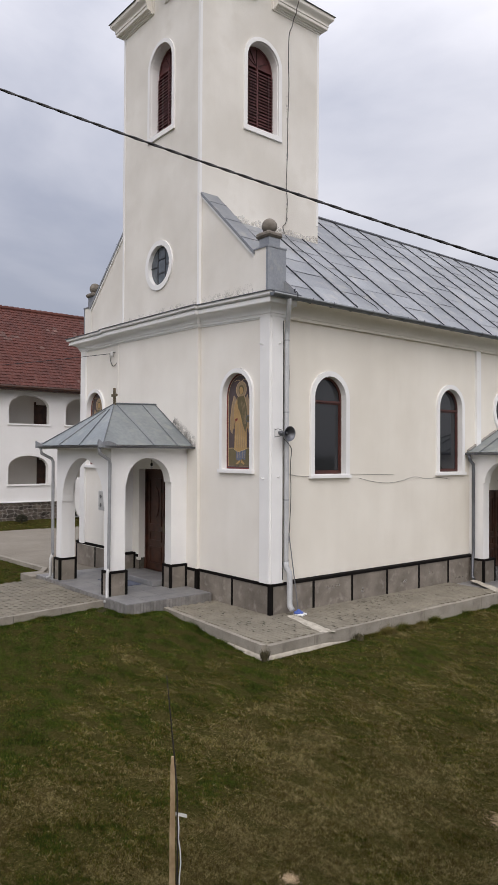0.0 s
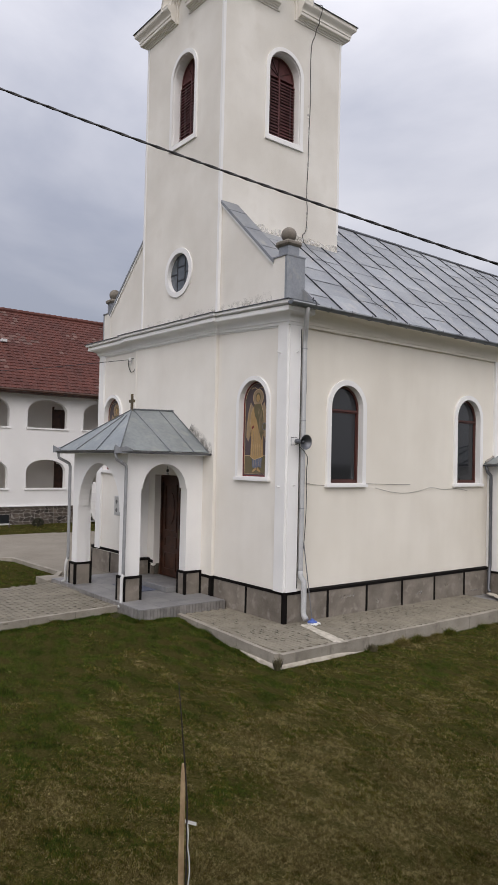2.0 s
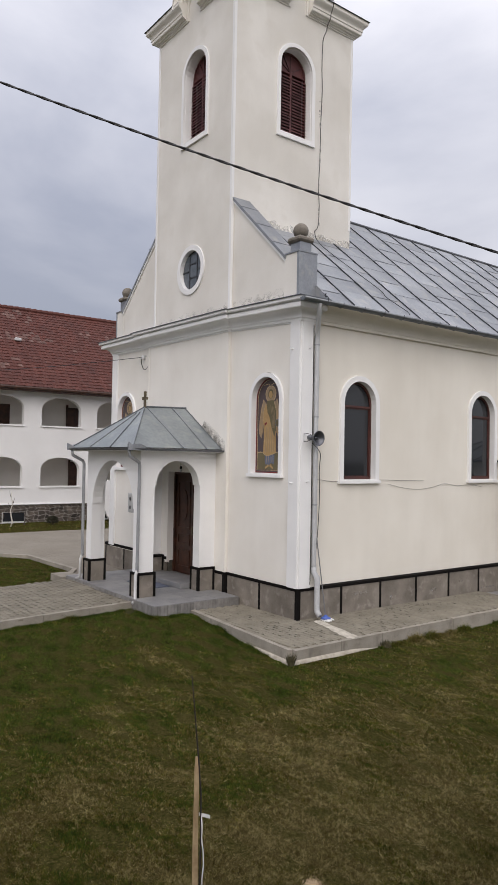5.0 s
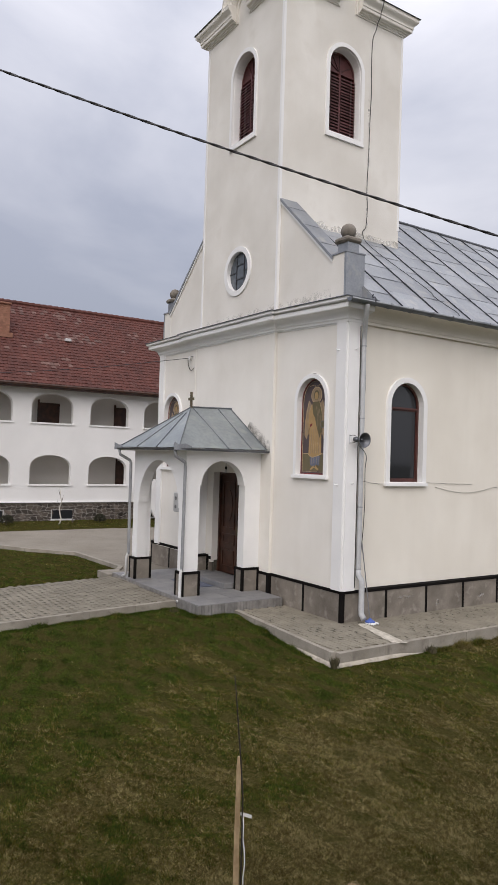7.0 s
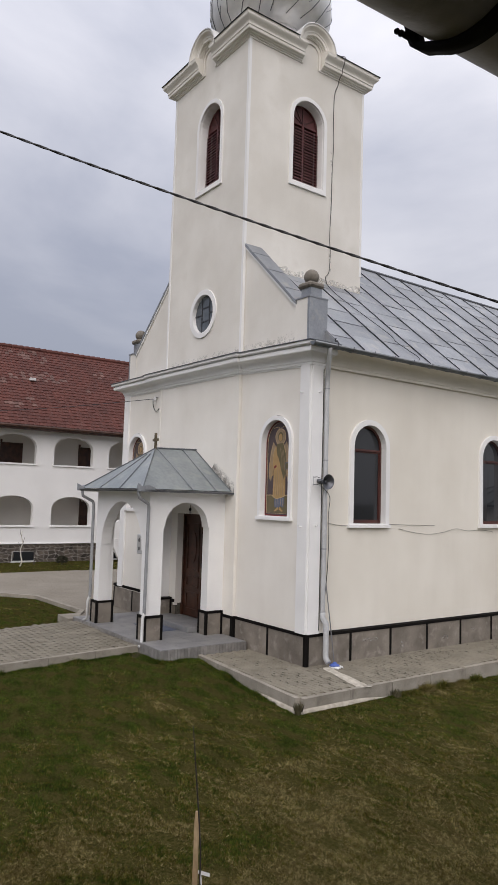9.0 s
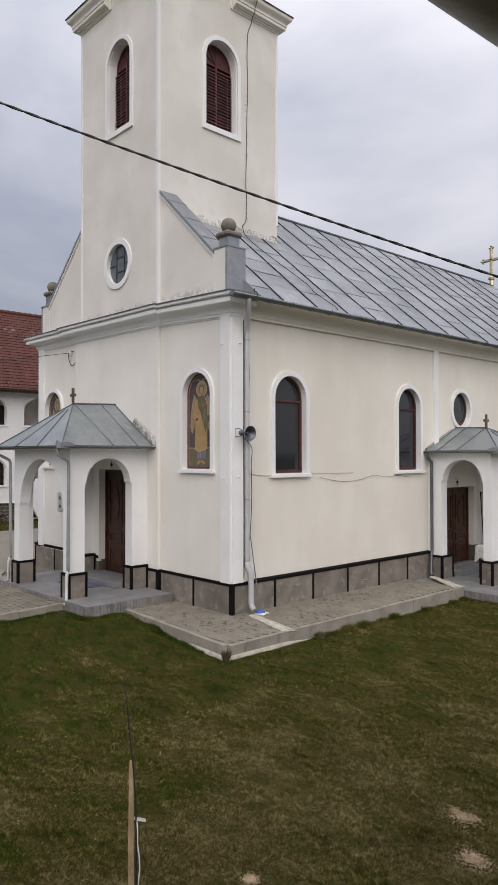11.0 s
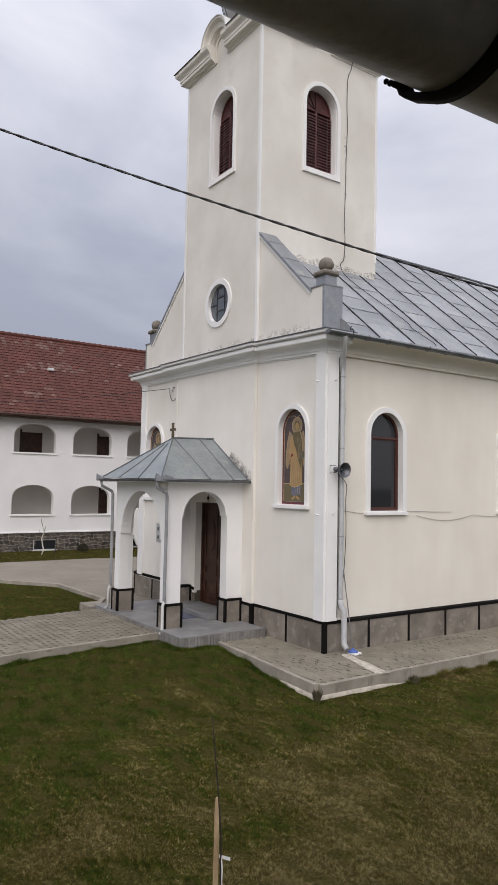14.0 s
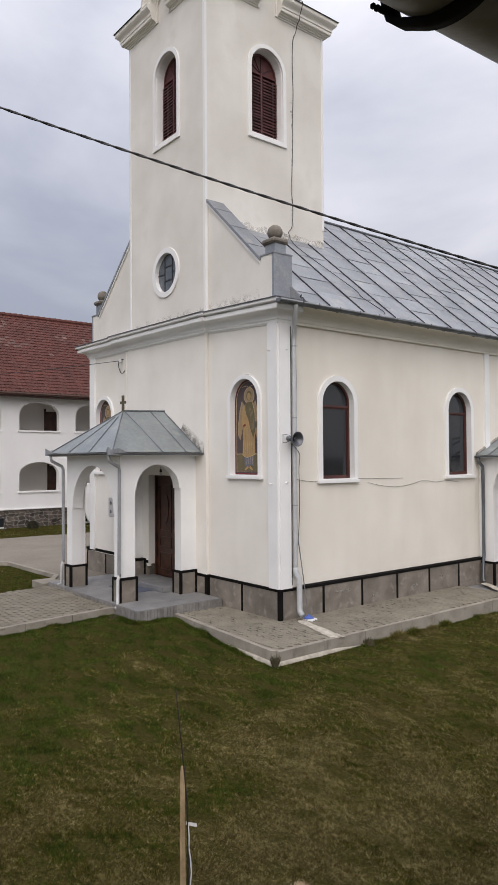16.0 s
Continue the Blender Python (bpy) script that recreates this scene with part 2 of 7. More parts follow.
def slab(bm, loops, place, w0, w1):
    """A plate with holes: loops[0] is the outline, the rest are openings, drawn in the plane of place, from depth w0 to w1."""
    from mathutils.geometry import tessellate_polygon
    flat = [p for lp in loops for p in lp]
    tris = tessellate_polygon([[Vector((u, v, 0)) for u, v in lp] for lp in loops])
    layers = [[bm.verts.new(place(u, v, w)) for u, v in flat] for w in (w0, w1)]
    for vs in layers:
        for t in tris:
            try:
                bm.faces.new([vs[i] for i in t])
            except ValueError:
                pass
    at = 0
    for lp in loops:
        k = len(lp)
        for i in range(k):
            a, b = at + i, at + (i + 1) % k
            bm.faces.new((layers[0][a], layers[0][b], layers[1][b], layers[1][a]))
        at += k
    return bm


def plate(*a):
    return slab(bmesh.new(), *a)


def arch(cu, v0, half, spring, n=14, rise=None):
    """Outline of an arched opening from the sill v0 up."""
    rise = half if rise is None else rise
    return [(cu - half, v0), (cu + half, v0)] + [(cu + half * math.cos(a), spring + rise * math.sin(a)) for a in (math.pi * i / n for i in range(n + 1))]


def disc(cu, cv, ru, rv=None, n=28):
    rv = ru if rv is None else rv
    return [(cu + ru * math.cos(2 * math.pi * i / n), cv + rv * math.sin(2 * math.pi * i / n)) for i in range(n)]


def rect(u0, v0, u1, v1):
    return [(u0, v0), (u1, v0), (u1, v1), (u0, v1)]


def offset_path(path, d, closed):
    out, k = [], len(path)
    for i in range(k):
        p = Vector(path[i])
        a = (p - Vector(path[i - 1])).normalized() if closed or i else None
        b = (Vector(path[(i + 1) % k]) - p).normalized() if closed or i < k - 1 else None
        a, b = a or b, b or a
        na, nb = Vector((a.y, -a.x)), Vector((b.y, -b.x))
        m = (na + nb).normalized()
        out.append(p + m * d / max(0.2, m.dot(na)))
    return out


def molding(bm, path, profile, closed=False):
    """Sweeps a closed profile of (out, z) along a path whose right-hand side is outwards."""
    rings = []
    for d, z in profile:
        rings.append([bm.verts.new((p.x, p.y, z)) for p in offset_path(path, d, closed)])
    k, r = len(path), len(profile)
    for j in range(r):
        a, b = rings[j], rings[(j + 1) % r]
        for i in range(k if closed else k - 1):
            bm.faces.new((a[i], a[(i + 1) % k], b[(i + 1) % k], b[i]))
    if not closed:
        for i in (0, k - 1):
            bm.faces.new([rings[j][i] for j in range(r)])
    return bm


def tube(bm, pts, r, n=8, caps=True):
    """A round bar through pts; r is one radius or one for each point."""
    pts = [Vector(p) for p in pts]
    if isinstance(r, (int, float)):
        # extra rings beside the bends keep long straight runs evenly shaded
        full = [pts[0]]
        for p, q in zip(pts, pts[1:]):
            if (q - p).length > 20 * r and n >= 8:
                d = (q - p).normalized() * 2 * r
                full += [p + d, q - d]
            full.append(q)
        pts = full
    rs = [r] * len(pts) if isinstance(r, (int, float)) else r
    rings, up = [], None
    for i, p in enumerate(pts):
        d = (pts[min(i + 1, len(pts) - 1)] - pts[max(i - 1, 0)]).normalized()
        if up is None:
            up = d.orthogonal().normalized()
        up = (up - d * up.dot(d)).normalized()
        sd = d.cross(up)
        rings.append([bm.verts.new(p + (up * math.cos(a) + sd * math.sin(a)) * rs[i]) for a in (2 * math.pi * j / n for j in range(n))])
    for a, b in zip(rings, rings[1:]):
        for j in range(n):
            bm.faces.new((a[j], a[(j + 1) % n], b[(j + 1) % n], b[j]))
    if caps:
        bm.faces.new(rings[0])
        bm.faces.new(rings[-1])
    return bm


def lathe(bm, at, profile, n=20):
    """Turns a profile of (radius, z) round the vertical through at."""
    rings = [[bm.verts.new((at[0] + r * math.cos(2 * math.pi * j / n), at[1] + r * math.sin(2 * math.pi * j / n), at[2] + z)) for j in range(n)] for r, z in profile]
    for a, b in zip(rings, rings[1:]):
        for j in range(n):
            bm.faces.new((a[j], a[(j + 1) % n], b[(j + 1) % n], b[j]))
    bm.faces.new(rings[0])
    bm.faces.new(rings[-1])
    return bm


def smoothstep(a):
    a = min(1.0, max(0.0, a))
    return a * a * (3 - 2 * a)


def lawn_height(x, y):
    return -0.20 + 0.16 * smoothstep((1.0 - x) / 3.5) - 0.06 * smoothstep((y + 1.0) / 5.0) * smoothstep(x / 1.0) - 0.14 * smoothstep((x - 2.0) / 5.0)


# ---- ground ----
def axis_steps(lo, hi, step):
    inner = list(np.arange(lo, hi + 0.001, step))
    return [-1200, -500, -200, -90, -50] + inner + [40, 60, 100, 220, 500, 1200]


GUT_X, GUT_Z, GUT_R = 9.655, 3.854, 0.11


def build_ground():
    xs, ys = axis_steps(-30, 24, 0.45), axis_steps(-24, 26, 0.45)
    bm = bmesh.new()
    grid = [[bm.verts.new((x, y, lawn_height(x, y) - 0.004)) for x in xs] for y in ys]
    for a, b in zip(grid, grid[1:]):
        for i in range(len(xs) - 1):
            bm.faces.new((a[i], a[i + 1], b[i + 1], b[i]))
    SOIL.node_tree.nodes["Principled BSDF"].inputs["Specular IOR Level"].default_value = 0.0
    single("ground", bm, SOIL, "early spring lawn ground with mossy green and straw patches", "ground", kind="structure", smooth=True)


build_ground()

# ---- church ----
XL, XP, YB = -8.08, -8.35, 17.5          # left wall, its plinth, end of the nave
TX0, TX1, TY0, TY1 = -5.68, -2.33, -0.07, 3.55   # tower
BX0, BX1 = -5.94, -2.345       # projecting bay under the tower
EAVE_Z, RIDGE_Z, RIDGE_X = 6.13, 9.90, -4.18
church = tagged(empty("church", (-4, 8, 0)), "small cream stuccoed village church with bell tower and zinc roof", "church")
SIDE_WINDOWS = (1.643, 5.86, 10.95, 14.6)
ICONS = (-1.05, -7.25)
BELL_F, BELL_S, OCULUS = -3.91, 1.725, (-3.95, 7.52)


def build_walls():
    openings = [arch(c, 2.70, 0.50, 4.34) for c in ICONS]
    notched = lambda u0, a, b, u1, v0, top, v1: [(u0, v0), (a, v0), (a, top), (b, top), (b, v0), (u1, v0), (u1, v1), (u0, v1)]
    p = front(0)
    part("wall_front", plate([notched(XL, -4.80, -3.21, 0, 0.55, 2.72, 6.05)] + openings, p, -0.45, 0.0), STUCCO_F, church)
    holes = [arch(c, 2.65, 0.50, 4.24) for c in SIDE_WINDOWS] + [disc(8.28, 4.28, 0.46, 0.49)]
    part("wall_side", plate([notched(0.45, 7.53, 8.95, YB, 0.55, 2.18, 6.0)] + holes, side(0), -0.45, -0.05), STUCCO, church, "warm cream stucco side wall")
    part("wall_far_side", boxed(XL, 0.45, -0.1, XL + 0.45, YB, 6.0), STUCCO, church)
    part("wall_end", boxed(XL, YB, -0.1, 0, YB + 4.0, 6.0), STUCCO, church)
    # corner pilasters and the strip between the bays
    part("corner_pilaster", boxed(-0.28, -0.05, 0.6, 0.0, 0.0, 5.8), WHITE, church)
    part("corner_pilaster", boxed(-0.05, 0.0, 0.6, 0.04, 0.28, 5.8), WHITE, church)
    part("corner_pilaster", boxed(XL, -0.05, 0.6, XL + 0.28, 0.0, 5.97), WHITE, church)
    part("pilaster_strip", boxed(-0.05, 6.93, 0.6, 0.01, 7.13, 5.8), WHITE, church)
    # bay under the tower
    bay = plate([notched(BX0, -4.80, -3.21, BX1, 0.5, 2.72, 6.1)], p, 0.0, 0.07)
    part("bay_wall", bay, STUCCO_F, church)
    for x in (BX0, BX1):
        part("bay_strip", boxed(x - 0.06 if x == BX1 else x - 0.012, TY0 - 0.012, 0.6, x + 0.012 if x == BX1 else x + 0.06, TY0 + 0.05, 5.88), STUCCO_F, church)


def risen(bm):
    """The front cornice climbs a little from the near corner towards the far one, most at its foot."""
    xs, up = (-8.5, -6.0, -2.2, -1.1, 0.1), (0.150, 0.135, 0.100, 0.050, 0.0)
    for v in bm.verts:
        k = max(0.0, min(1.0, (6.135 - v.co.z) / 0.42))
        v.co.z += np.interp(v.co.x, xs, up) + k * np.interp(v.co.x, (-8.5, -2.4, -1.4, 0.0), (0.05, 0.027, 0.03, 0.0))
    return bm


def build_cornice():
    cove = [(0.075 + 0.165 * (1 - math.cos(t)), 5.80 + 0.135 * math.sin(t)) for t in np.linspace(0, math.pi / 2, 8)]
    prof = [(-0.1, 5.71), (0.02, 5.71), (0.028, 5.735), (0.05, 5.74), (0.055, 5.79), (0.075, 5.795)] + cove[1:] + [(0.275, 5.94), (0.285, 5.955), (0.285, 6.025), (0.27, 6.04), (0.245, 6.045), (0.245, 6.062), (0.325, 6.068), (0.335, 6.08), (0.335, 6.135), (-0.1, 6.16)]
    path = [(XL, YB), (XL, 0), (BX0, 0), (BX0, TY0), (BX1, TY0), (BX1, 0), (0, 0), (0, 0.4)]
    part("cornice", risen(molding(bmesh.new(), path, prof)), WHITE, church)
    plain = [(-0.1, 5.74), (0.012, 5.74), (0.016, 5.79)] + [(0.03 + 0.28 * (1 - math.cos(t)), 5.80 + 0.24 * math.sin(t)) for t in np.linspace(0, math.pi / 2, 8)] + [(0.33, 6.05), (0.33, 6.13), (-0.1, 6.16)]
    part("cornice", molding(bmesh.new(), [(0, 0.4), (0, YB)], plain), STUCCO, church)
    cap = [(0.0, 6.16), (0.36, 6.135), (0.36, 6.15), (0.0, 6.20)]
    part("cornice_flashing", risen(molding(bmesh.new(), [(XL, YB), (XL, 0.0), (BX0, 0), (BX0, TY0), (BX1, TY0), (BX1, 0), (0, 0), (0, 0.45)], cap)), ZINC_DARK, church)


def build_gable():
    for s in (1, -1):
        mx = lambda x: x if s > 0 else XL - x
        inner = TX1 if s > 0 else XL - TX0
        prof = [(mx(inner), 6.1), (mx(-0.12), 6.1), (mx(-0.12), 7.09), (mx(-0.54), 7.09), (mx(inner), 8.76)]
        part("gable_wall", plate([prof], front(0), -0.42, 0.0), STUCCO_T, church)
        # sheet coping along the slope
        top = [(mx(-0.50), 7.05), (mx(inner), 8.75), (mx(inner), 8.82), (mx(-0.50), 7.12)]
        part("gable_coping", plate([top], front(0), -0.42, 0.05), ZINC, church)
        for k in range(3):
            f = (k + 0.7) / 3.3
            ux, uz = -0.50 + f * (TX1 + 0.50), 7.12 + f * 1.70
            px = mx(ux)
            part("coping_seam", tube(bmesh.new(), [(px, -0.05, uz + 0.004), (px, 0.42, uz + 0.004)], 0.006, 4), ZINC_DARK, church)
        edge = [(mx(-0.52), 7.00), (mx(inner), 8.70), (mx(inner), 8.75), (mx(-0.52), 7.05)]
        part("gable_fascia", plate([edge], front(0), 0.0, 0.035), WHITE, church)
        # corner pier with cladding, cap and ball
        pier = part("gable_pier", box(bmesh.new(), min(mx(-0.14), mx(-0.54)), -0.01, 6.15, max(mx(-0.14), mx(-0.54)), 0.40, 7.12), STUCCO_T, church)
        x0, x1 = sorted((mx(-0.10), mx(-0.16)))
        part("cladding", boxed(x0, -0.015, 6.15, x1, 0.46, 7.14), ZINC, pier)
        part("cladding", boxed(min(mx(-0.09), mx(-0.57)), -0.03, 7.12, max(mx(-0.09), mx(-0.57)), 0.47, 7.15), ZINC, pier)
        part("neck", boxed(min(mx(-0.18), mx(-0.46)), 0.07, 7.15, max(mx(-0.17), mx(-0.47)), 0.36, 7.46), ZINC, pier)
        cxp, up = mx(-0.32), 0.0 if mx(0.0) == 0.0 else 0.09
        cap = box(bmesh.new(), cxp - 0.20, 0.01, 7.35 + up, cxp + 0.20, 0.41, 7.46 + up, bevel=0.035)
        part("cap_stone", cap, STONE, pier)
        ball = lathe(bmesh.new(), (cxp, 0.21, 7.60 + up), [(0.05, -0.15)] + [(0.155 * math.cos(a), 0.155 * math.sin(a)) for a in np.linspace(-1.2, 1.45, 9)] + [(0.004, 0.156)], 16)
        part("ball", ball, STONE, pier, "weathered stone ball", smooth=True)


def build_roof():
    roof = part("roof", plate([[(0.30, EAVE_Z - 0.02), (RIDGE_X, RIDGE_Z - 0.03), (XL - 0.30, EAVE_Z - 0.02)]], front(0.42), -(YB - 0.42), 0.0), ZINC_DARK, church)
    # standing-seam sheets on the visible slope, each a plate with its seam
    ux, uz = RIDGE_X - 0.36, RIDGE_Z - EAVE_Z
    ln = math.hypot(ux, uz)
    ax, az = ux / ln, uz / ln
    nx, nz = -az * -1, ax * -1
    lines = [0.42] + [1.02 + 0.995 * k for k in range(17)]
    lines[-1] = YB
    first = (0.44, 0.63, 0.70, 0.47, 0.58, 0.35, 0.66, 0.52, 0.30, 0.61, 0.43, 0.68, 0.38, 0.55, 0.48, 0.64, 0.40)
    for i, (y0, y1) in enumerate(zip(lines, lines[1:])):
        cuts = [0.0] + [c for c in (first[i] + 0.64 * k for k in range(10)) if c < ln - 0.2] + [ln]
        for k, (a, b) in enumerate(zip(cuts, cuts[1:])):
            bm = bmesh.new()
            lift = 0.007 + 0.004 * ((i * 5 + k * 3) % 4) / 3
            vs = []
            for t, h in ((a - 0.02, lift), (b, 0.003)):
                for y in (y0 + 0.010, (y0 + y1) / 2, y1 - 0.010):
                    dish = 0.005 * math.sin(i * 2.7 + k * 1.9) if abs(y - (y0 + y1) / 2) < 0.1 else 0.0
                    vs.append((0.36 + ax * t + nx * (h + dish), y, EAVE_Z + az * t + nz * (h + dish)))
            top = [bm.verts.new(v) for v in vs]
            low = [bm.verts.new((v[0] - nx * 0.016, v[1], v[2] - nz * 0.016)) for v in vs]
            for f in ((0, 1, 4, 3), (1, 2, 5, 4)):
                bm.faces.new([top[q] for q in f])
                bm.faces.new([low[q] for q in f[::-1]])
            for p, q in ((0, 1), (1, 2), (2, 5), (5, 4), (4, 3), (3, 0)):
                bm.faces.new((top[p], top[q], low[q], low[p]))
            part("sheet", bm, ZINC, roof)
        if i:
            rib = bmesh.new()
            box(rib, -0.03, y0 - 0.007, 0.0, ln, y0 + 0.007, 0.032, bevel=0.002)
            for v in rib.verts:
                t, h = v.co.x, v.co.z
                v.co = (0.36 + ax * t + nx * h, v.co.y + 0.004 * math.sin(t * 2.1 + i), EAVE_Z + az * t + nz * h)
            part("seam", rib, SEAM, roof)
    bm = tube(bmesh.new(), [(RIDGE_X, 0.4, RIDGE_Z + 0.01), (RIDGE_X, YB, RIDGE_Z + 0.01)], 0.05, 8)
    part("ridge_cap", bm, ZINC_DARK, roof)
    # hipped end over the apse
    bm = bmesh.new()
    a, b, c, d = [bm.verts.new(v) for v in ((0.36, YB, EAVE_Z), (XL - 0.36, YB, EAVE_Z), (RIDGE_X, YB, RIDGE_Z), (RIDGE_X, YB + 0.2, RIDGE_Z))]
    e, f = bm.verts.new((0.36, YB + 4.3, EAVE_Z)), bm.verts.new((XL - 0.36, YB + 4.3, EAVE_Z))
    for q in ((a, e, d, c), (e, f, d), (f, b, c, d), (a, b, f, e)):
        bm.faces.new(q)
    part("apse_roof", bm, ZINC, church)
    part("verge_sheet", plate([[(-0.12, 6.13), (0.34, 6.10), (0.36, 6.125), (-0.12, 6.125 + 0.48 * uz / -ux)]], front(0.405), -0.01, 0.0), ZINC, church)
    # eave gutter
    g = bmesh.new()
    cx, cz, r = 0.43, EAVE_Z - 0.045, 0.075
    prof = [(cx + r * math.cos(t) , cz + r * math.sin(t)) for t in np.linspace(math.pi, 2 * math.pi, 9)] + [(cx + (r - 0.01) * math.cos(t), cz + (r - 0.01) * math.sin(t)) for t in np.linspace(2 * math.pi, math.pi, 9)]
    molding(g, [(0, -0.36), (0, YB)], prof)
    gut = part("gutter", g, GUTTER_ZINC, church, smooth=True)
    half = [(cx + r * math.cos(t), cz + r * math.sin(t)) for t in np.linspace(math.pi, 2 * math.pi, 9)]
    part("end_cap", plate([half], lambda u, v, w: (u, -0.365 + w, v), 0.0, 0.008), GUTTER_ZINC, gut)
    # curled strap over the gutter beside the outlet
    curl = [(cx + 0.085, 0.20, cz - 0.03), (cx + 0.09, 0.20, cz + 0.03), (cx + 0.06, 0.20, cz + 0.075), (cx + 0.01, 0.20, cz + 0.07), (cx - 0.01, 0.20, cz + 0.10), (cx + 0.03, 0.19, cz + 0.13)]
    part("strap", tube(bmesh.new(), curl, 0.012, 6), SEAM, gut)
    # the gutter of the other eave shows its end past the corner
    g = bmesh.new()
    molding(g, [(XL, YB), (XL, -0.10)], [(u, z + 0.13) for u, z in prof])
    far = part("gutter", g, GUTTER_ZINC, church, smooth=True)
    part("end_cap", plate([[(XL - u, z + 0.13) for u, z in half]], lambda u, v, w: (u, -0.105 + w, v), 0.0, 0.008), GUTTER_ZINC, far)
    for k in range(29):
        y = 0.62 + k * 0.58
        bm = tube(bmesh.new(), [(cx + (r + 0.006) * math.cos(t), y, cz + (r + 0.006) * math.sin(t)) for t in np.linspace(math.pi, 2.05 * math.pi, 8)], 0.009, 4)
        part("bracket", bm, ZINC_DARK, gut)


def build_tower():
    p_f, p_r = front(TY0), side(TX1)
    cy = (TY0 + TY1) / 2
    z0, z1 = 6.0, 14.2
    wf = [arch(BELL_F, 10.66, 0.49, 12.28), disc(OCULUS[0], OCULUS[1], 0.49)]
    tower = part("tower", plate([rect(TX0, z0, TX1, z1)] + wf, p_f, -0.4, 0.0), STUCCO_T, church)
    part("tower_wall", plate([rect(TY0 + 0.4, z0, TY1, z1), arch(BELL_S, 10.66, 0.49, 12.28)], p_r, -0.4, 0.0), STUCCO_T, tower)
    part("tower_wall", boxed(TX0, TY0 + 0.4, z0, TX0 + 0.4, TY1, z1), STUCCO_T, tower)
    part("tower_wall", boxed(TX0 + 0.4, TY1 - 0.4, z0, TX1 - 0.4, TY1, z1), STUCCO_T, tower)
    part("tower_core", boxed(TX0 + 0.7, TY0 + 0.7, z0, TX1 - 0.7, TY1 - 0.7, z1), DARK, tower)
    # slim corner strips
    for x, y in ((TX1, TY0), (TX0, TY0), (TX1, TY1)):
        sx = -1 if x == TX1 else 1
        bm = boxed(min(x, x + sx * 0.05) - 0.012, y - 0.012 if y == TY0 else y - 0.05, 8.8 if y == TY1 else 6.2, max(x, x + sx * 0.05) + 0.012, y + 0.05 if y == TY0 else y + 0.012, 13.75)
        part("corner_strip", bm, WHITE, tower)
    # broken cornice with an arched hood on each face
    cyma = [(0.185 + 0.095 * f - 0.020 * math.sin(f * 2 * math.pi), 13.845 + 0.20 * f) for f in np.linspace(0, 1, 9)]
    prof = [(-0.05, 13.66), (0.02, 13.66), (0.026, 13.69), (0.05, 13.695), (0.06, 13.72), (0.10, 13.728), (0.11, 13.748), (0.155, 13.756), (0.165, 13.77), (0.168, 13.83), (0.183, 13.836)] + cyma + [(0.285, 14.055), (0.29, 14.075), (-0.05, 14.15)]
    half = 0.31
    cf = (TX0 + TX1) / 2
    segs = [[(cf + half, TY0), (TX1, TY0), (TX1, cy - half)], [(TX1, cy + half), (TX1, TY1), (cf + half, TY1)], [(cf - half, TY1), (TX0, TY1), (TX0, cy + half)], [(TX0, cy - half), (TX0, TY0), (cf - half, TY0)]]
    for sg in segs:
        part("tower_cornice", molding(bmesh.new(), sg, prof), STUCCO_F, tower)
        # the sheet stops at the foot of the hoods
        cut = [(a[0] + (b[0] - a[0]) * 0.27 / math.dist(a, b), a[1] + (b[1] - a[1]) * 0.27 / math.dist(a, b)) for a, b in ((sg[0], sg[1]), (sg[2], sg[1]))]
        sheet = molding(bmesh.new(), [cut[0], sg[1], cut[1]], [(-0.02, 14.17), (0.305, 14.072), (0.315, 14.085), (-0.02, 14.20)])
        part("cornice_sheet", sheet, SEAM, tower)

    def hood(place):
        ring = [(0.30, -0.30), (0.30, 0.02), (0.32, 0.03), (0.325, 0.06), (0.345, 0.07), (0.35, 0.11), (0.37, 0.12), (0.375, 0.165), (0.425, 0.17), (0.43, 0.183)] + [(0.435 + 0.12 * f, 0.185 + 0.095 * f - 0.020 * math.sin(f * 2 * math.pi)) for f in np.linspace(0, 1, 9)] + [(0.558, 0.287), (0.57, 0.29), (0.57, -0.30)]
        bm = bmesh.new()
        rows = [[bm.verts.new(place(r * math.cos(a), 14.00 + r * math.sin(a) * 1.02, w)) for r, w in ring] for a in np.linspace(0, math.pi, 25)]
        k = len(ring)
        for p, q in zip(rows, rows[1:]):
            for m in range(k):
                bm.faces.new((p[m], p[(m + 1) % k], q[(m + 1) % k], q[m]))
        for r in (rows[0], rows[-1]):
            bm.faces.new(r)
        part("hood_arch", bm, STUCCO_F, tower)
        bead = [(0.30 * math.cos(a), 14.00 + 0.30 * math.sin(a)) for a in np.linspace(0, math.pi, 17)] + [(-0.30, 13.665), (-0.245, 13.665)] + [(0.245 * math.cos(a), 14.00 + 0.245 * math.sin(a)) for a in np.linspace(math.pi, 0, 17)] + [(0.245, 13.665), (0.30, 13.665)]
        part("hood_bead", plate([bead], place, -0.02, 0.035), STUCCO_F, tower)
        cover = [(0.60 * math.cos(a), 14.00 + 0.61 * math.sin(a)) for a in np.linspace(0, math.pi, 21)] + [(0.578 * math.cos(a), 14.00 + 0.588 * math.sin(a)) for a in np.linspace(math.pi, 0, 21)]
        part("hood_sheet", plate([cover], place, -0.9, 0.305), SILVER, tower)
        fill = [(0.32 * math.cos(a), 14.00 + 0.32 * math.sin(a)) for a in np.linspace(0, math.pi, 13)]
        part("hood_back", plate([fill + [(-0.32, 13.9), (0.32, 13.9)]], place, -0.3, -0.005), STUCCO_T, tower)

    hood(lambda u, v, w: (cf + u, TY0 - w, v))
    hood(lambda u, v, w: (TX1 + w, cy + u, v))
    hood(lambda u, v, w: (cf + u, TY1 + w, v))
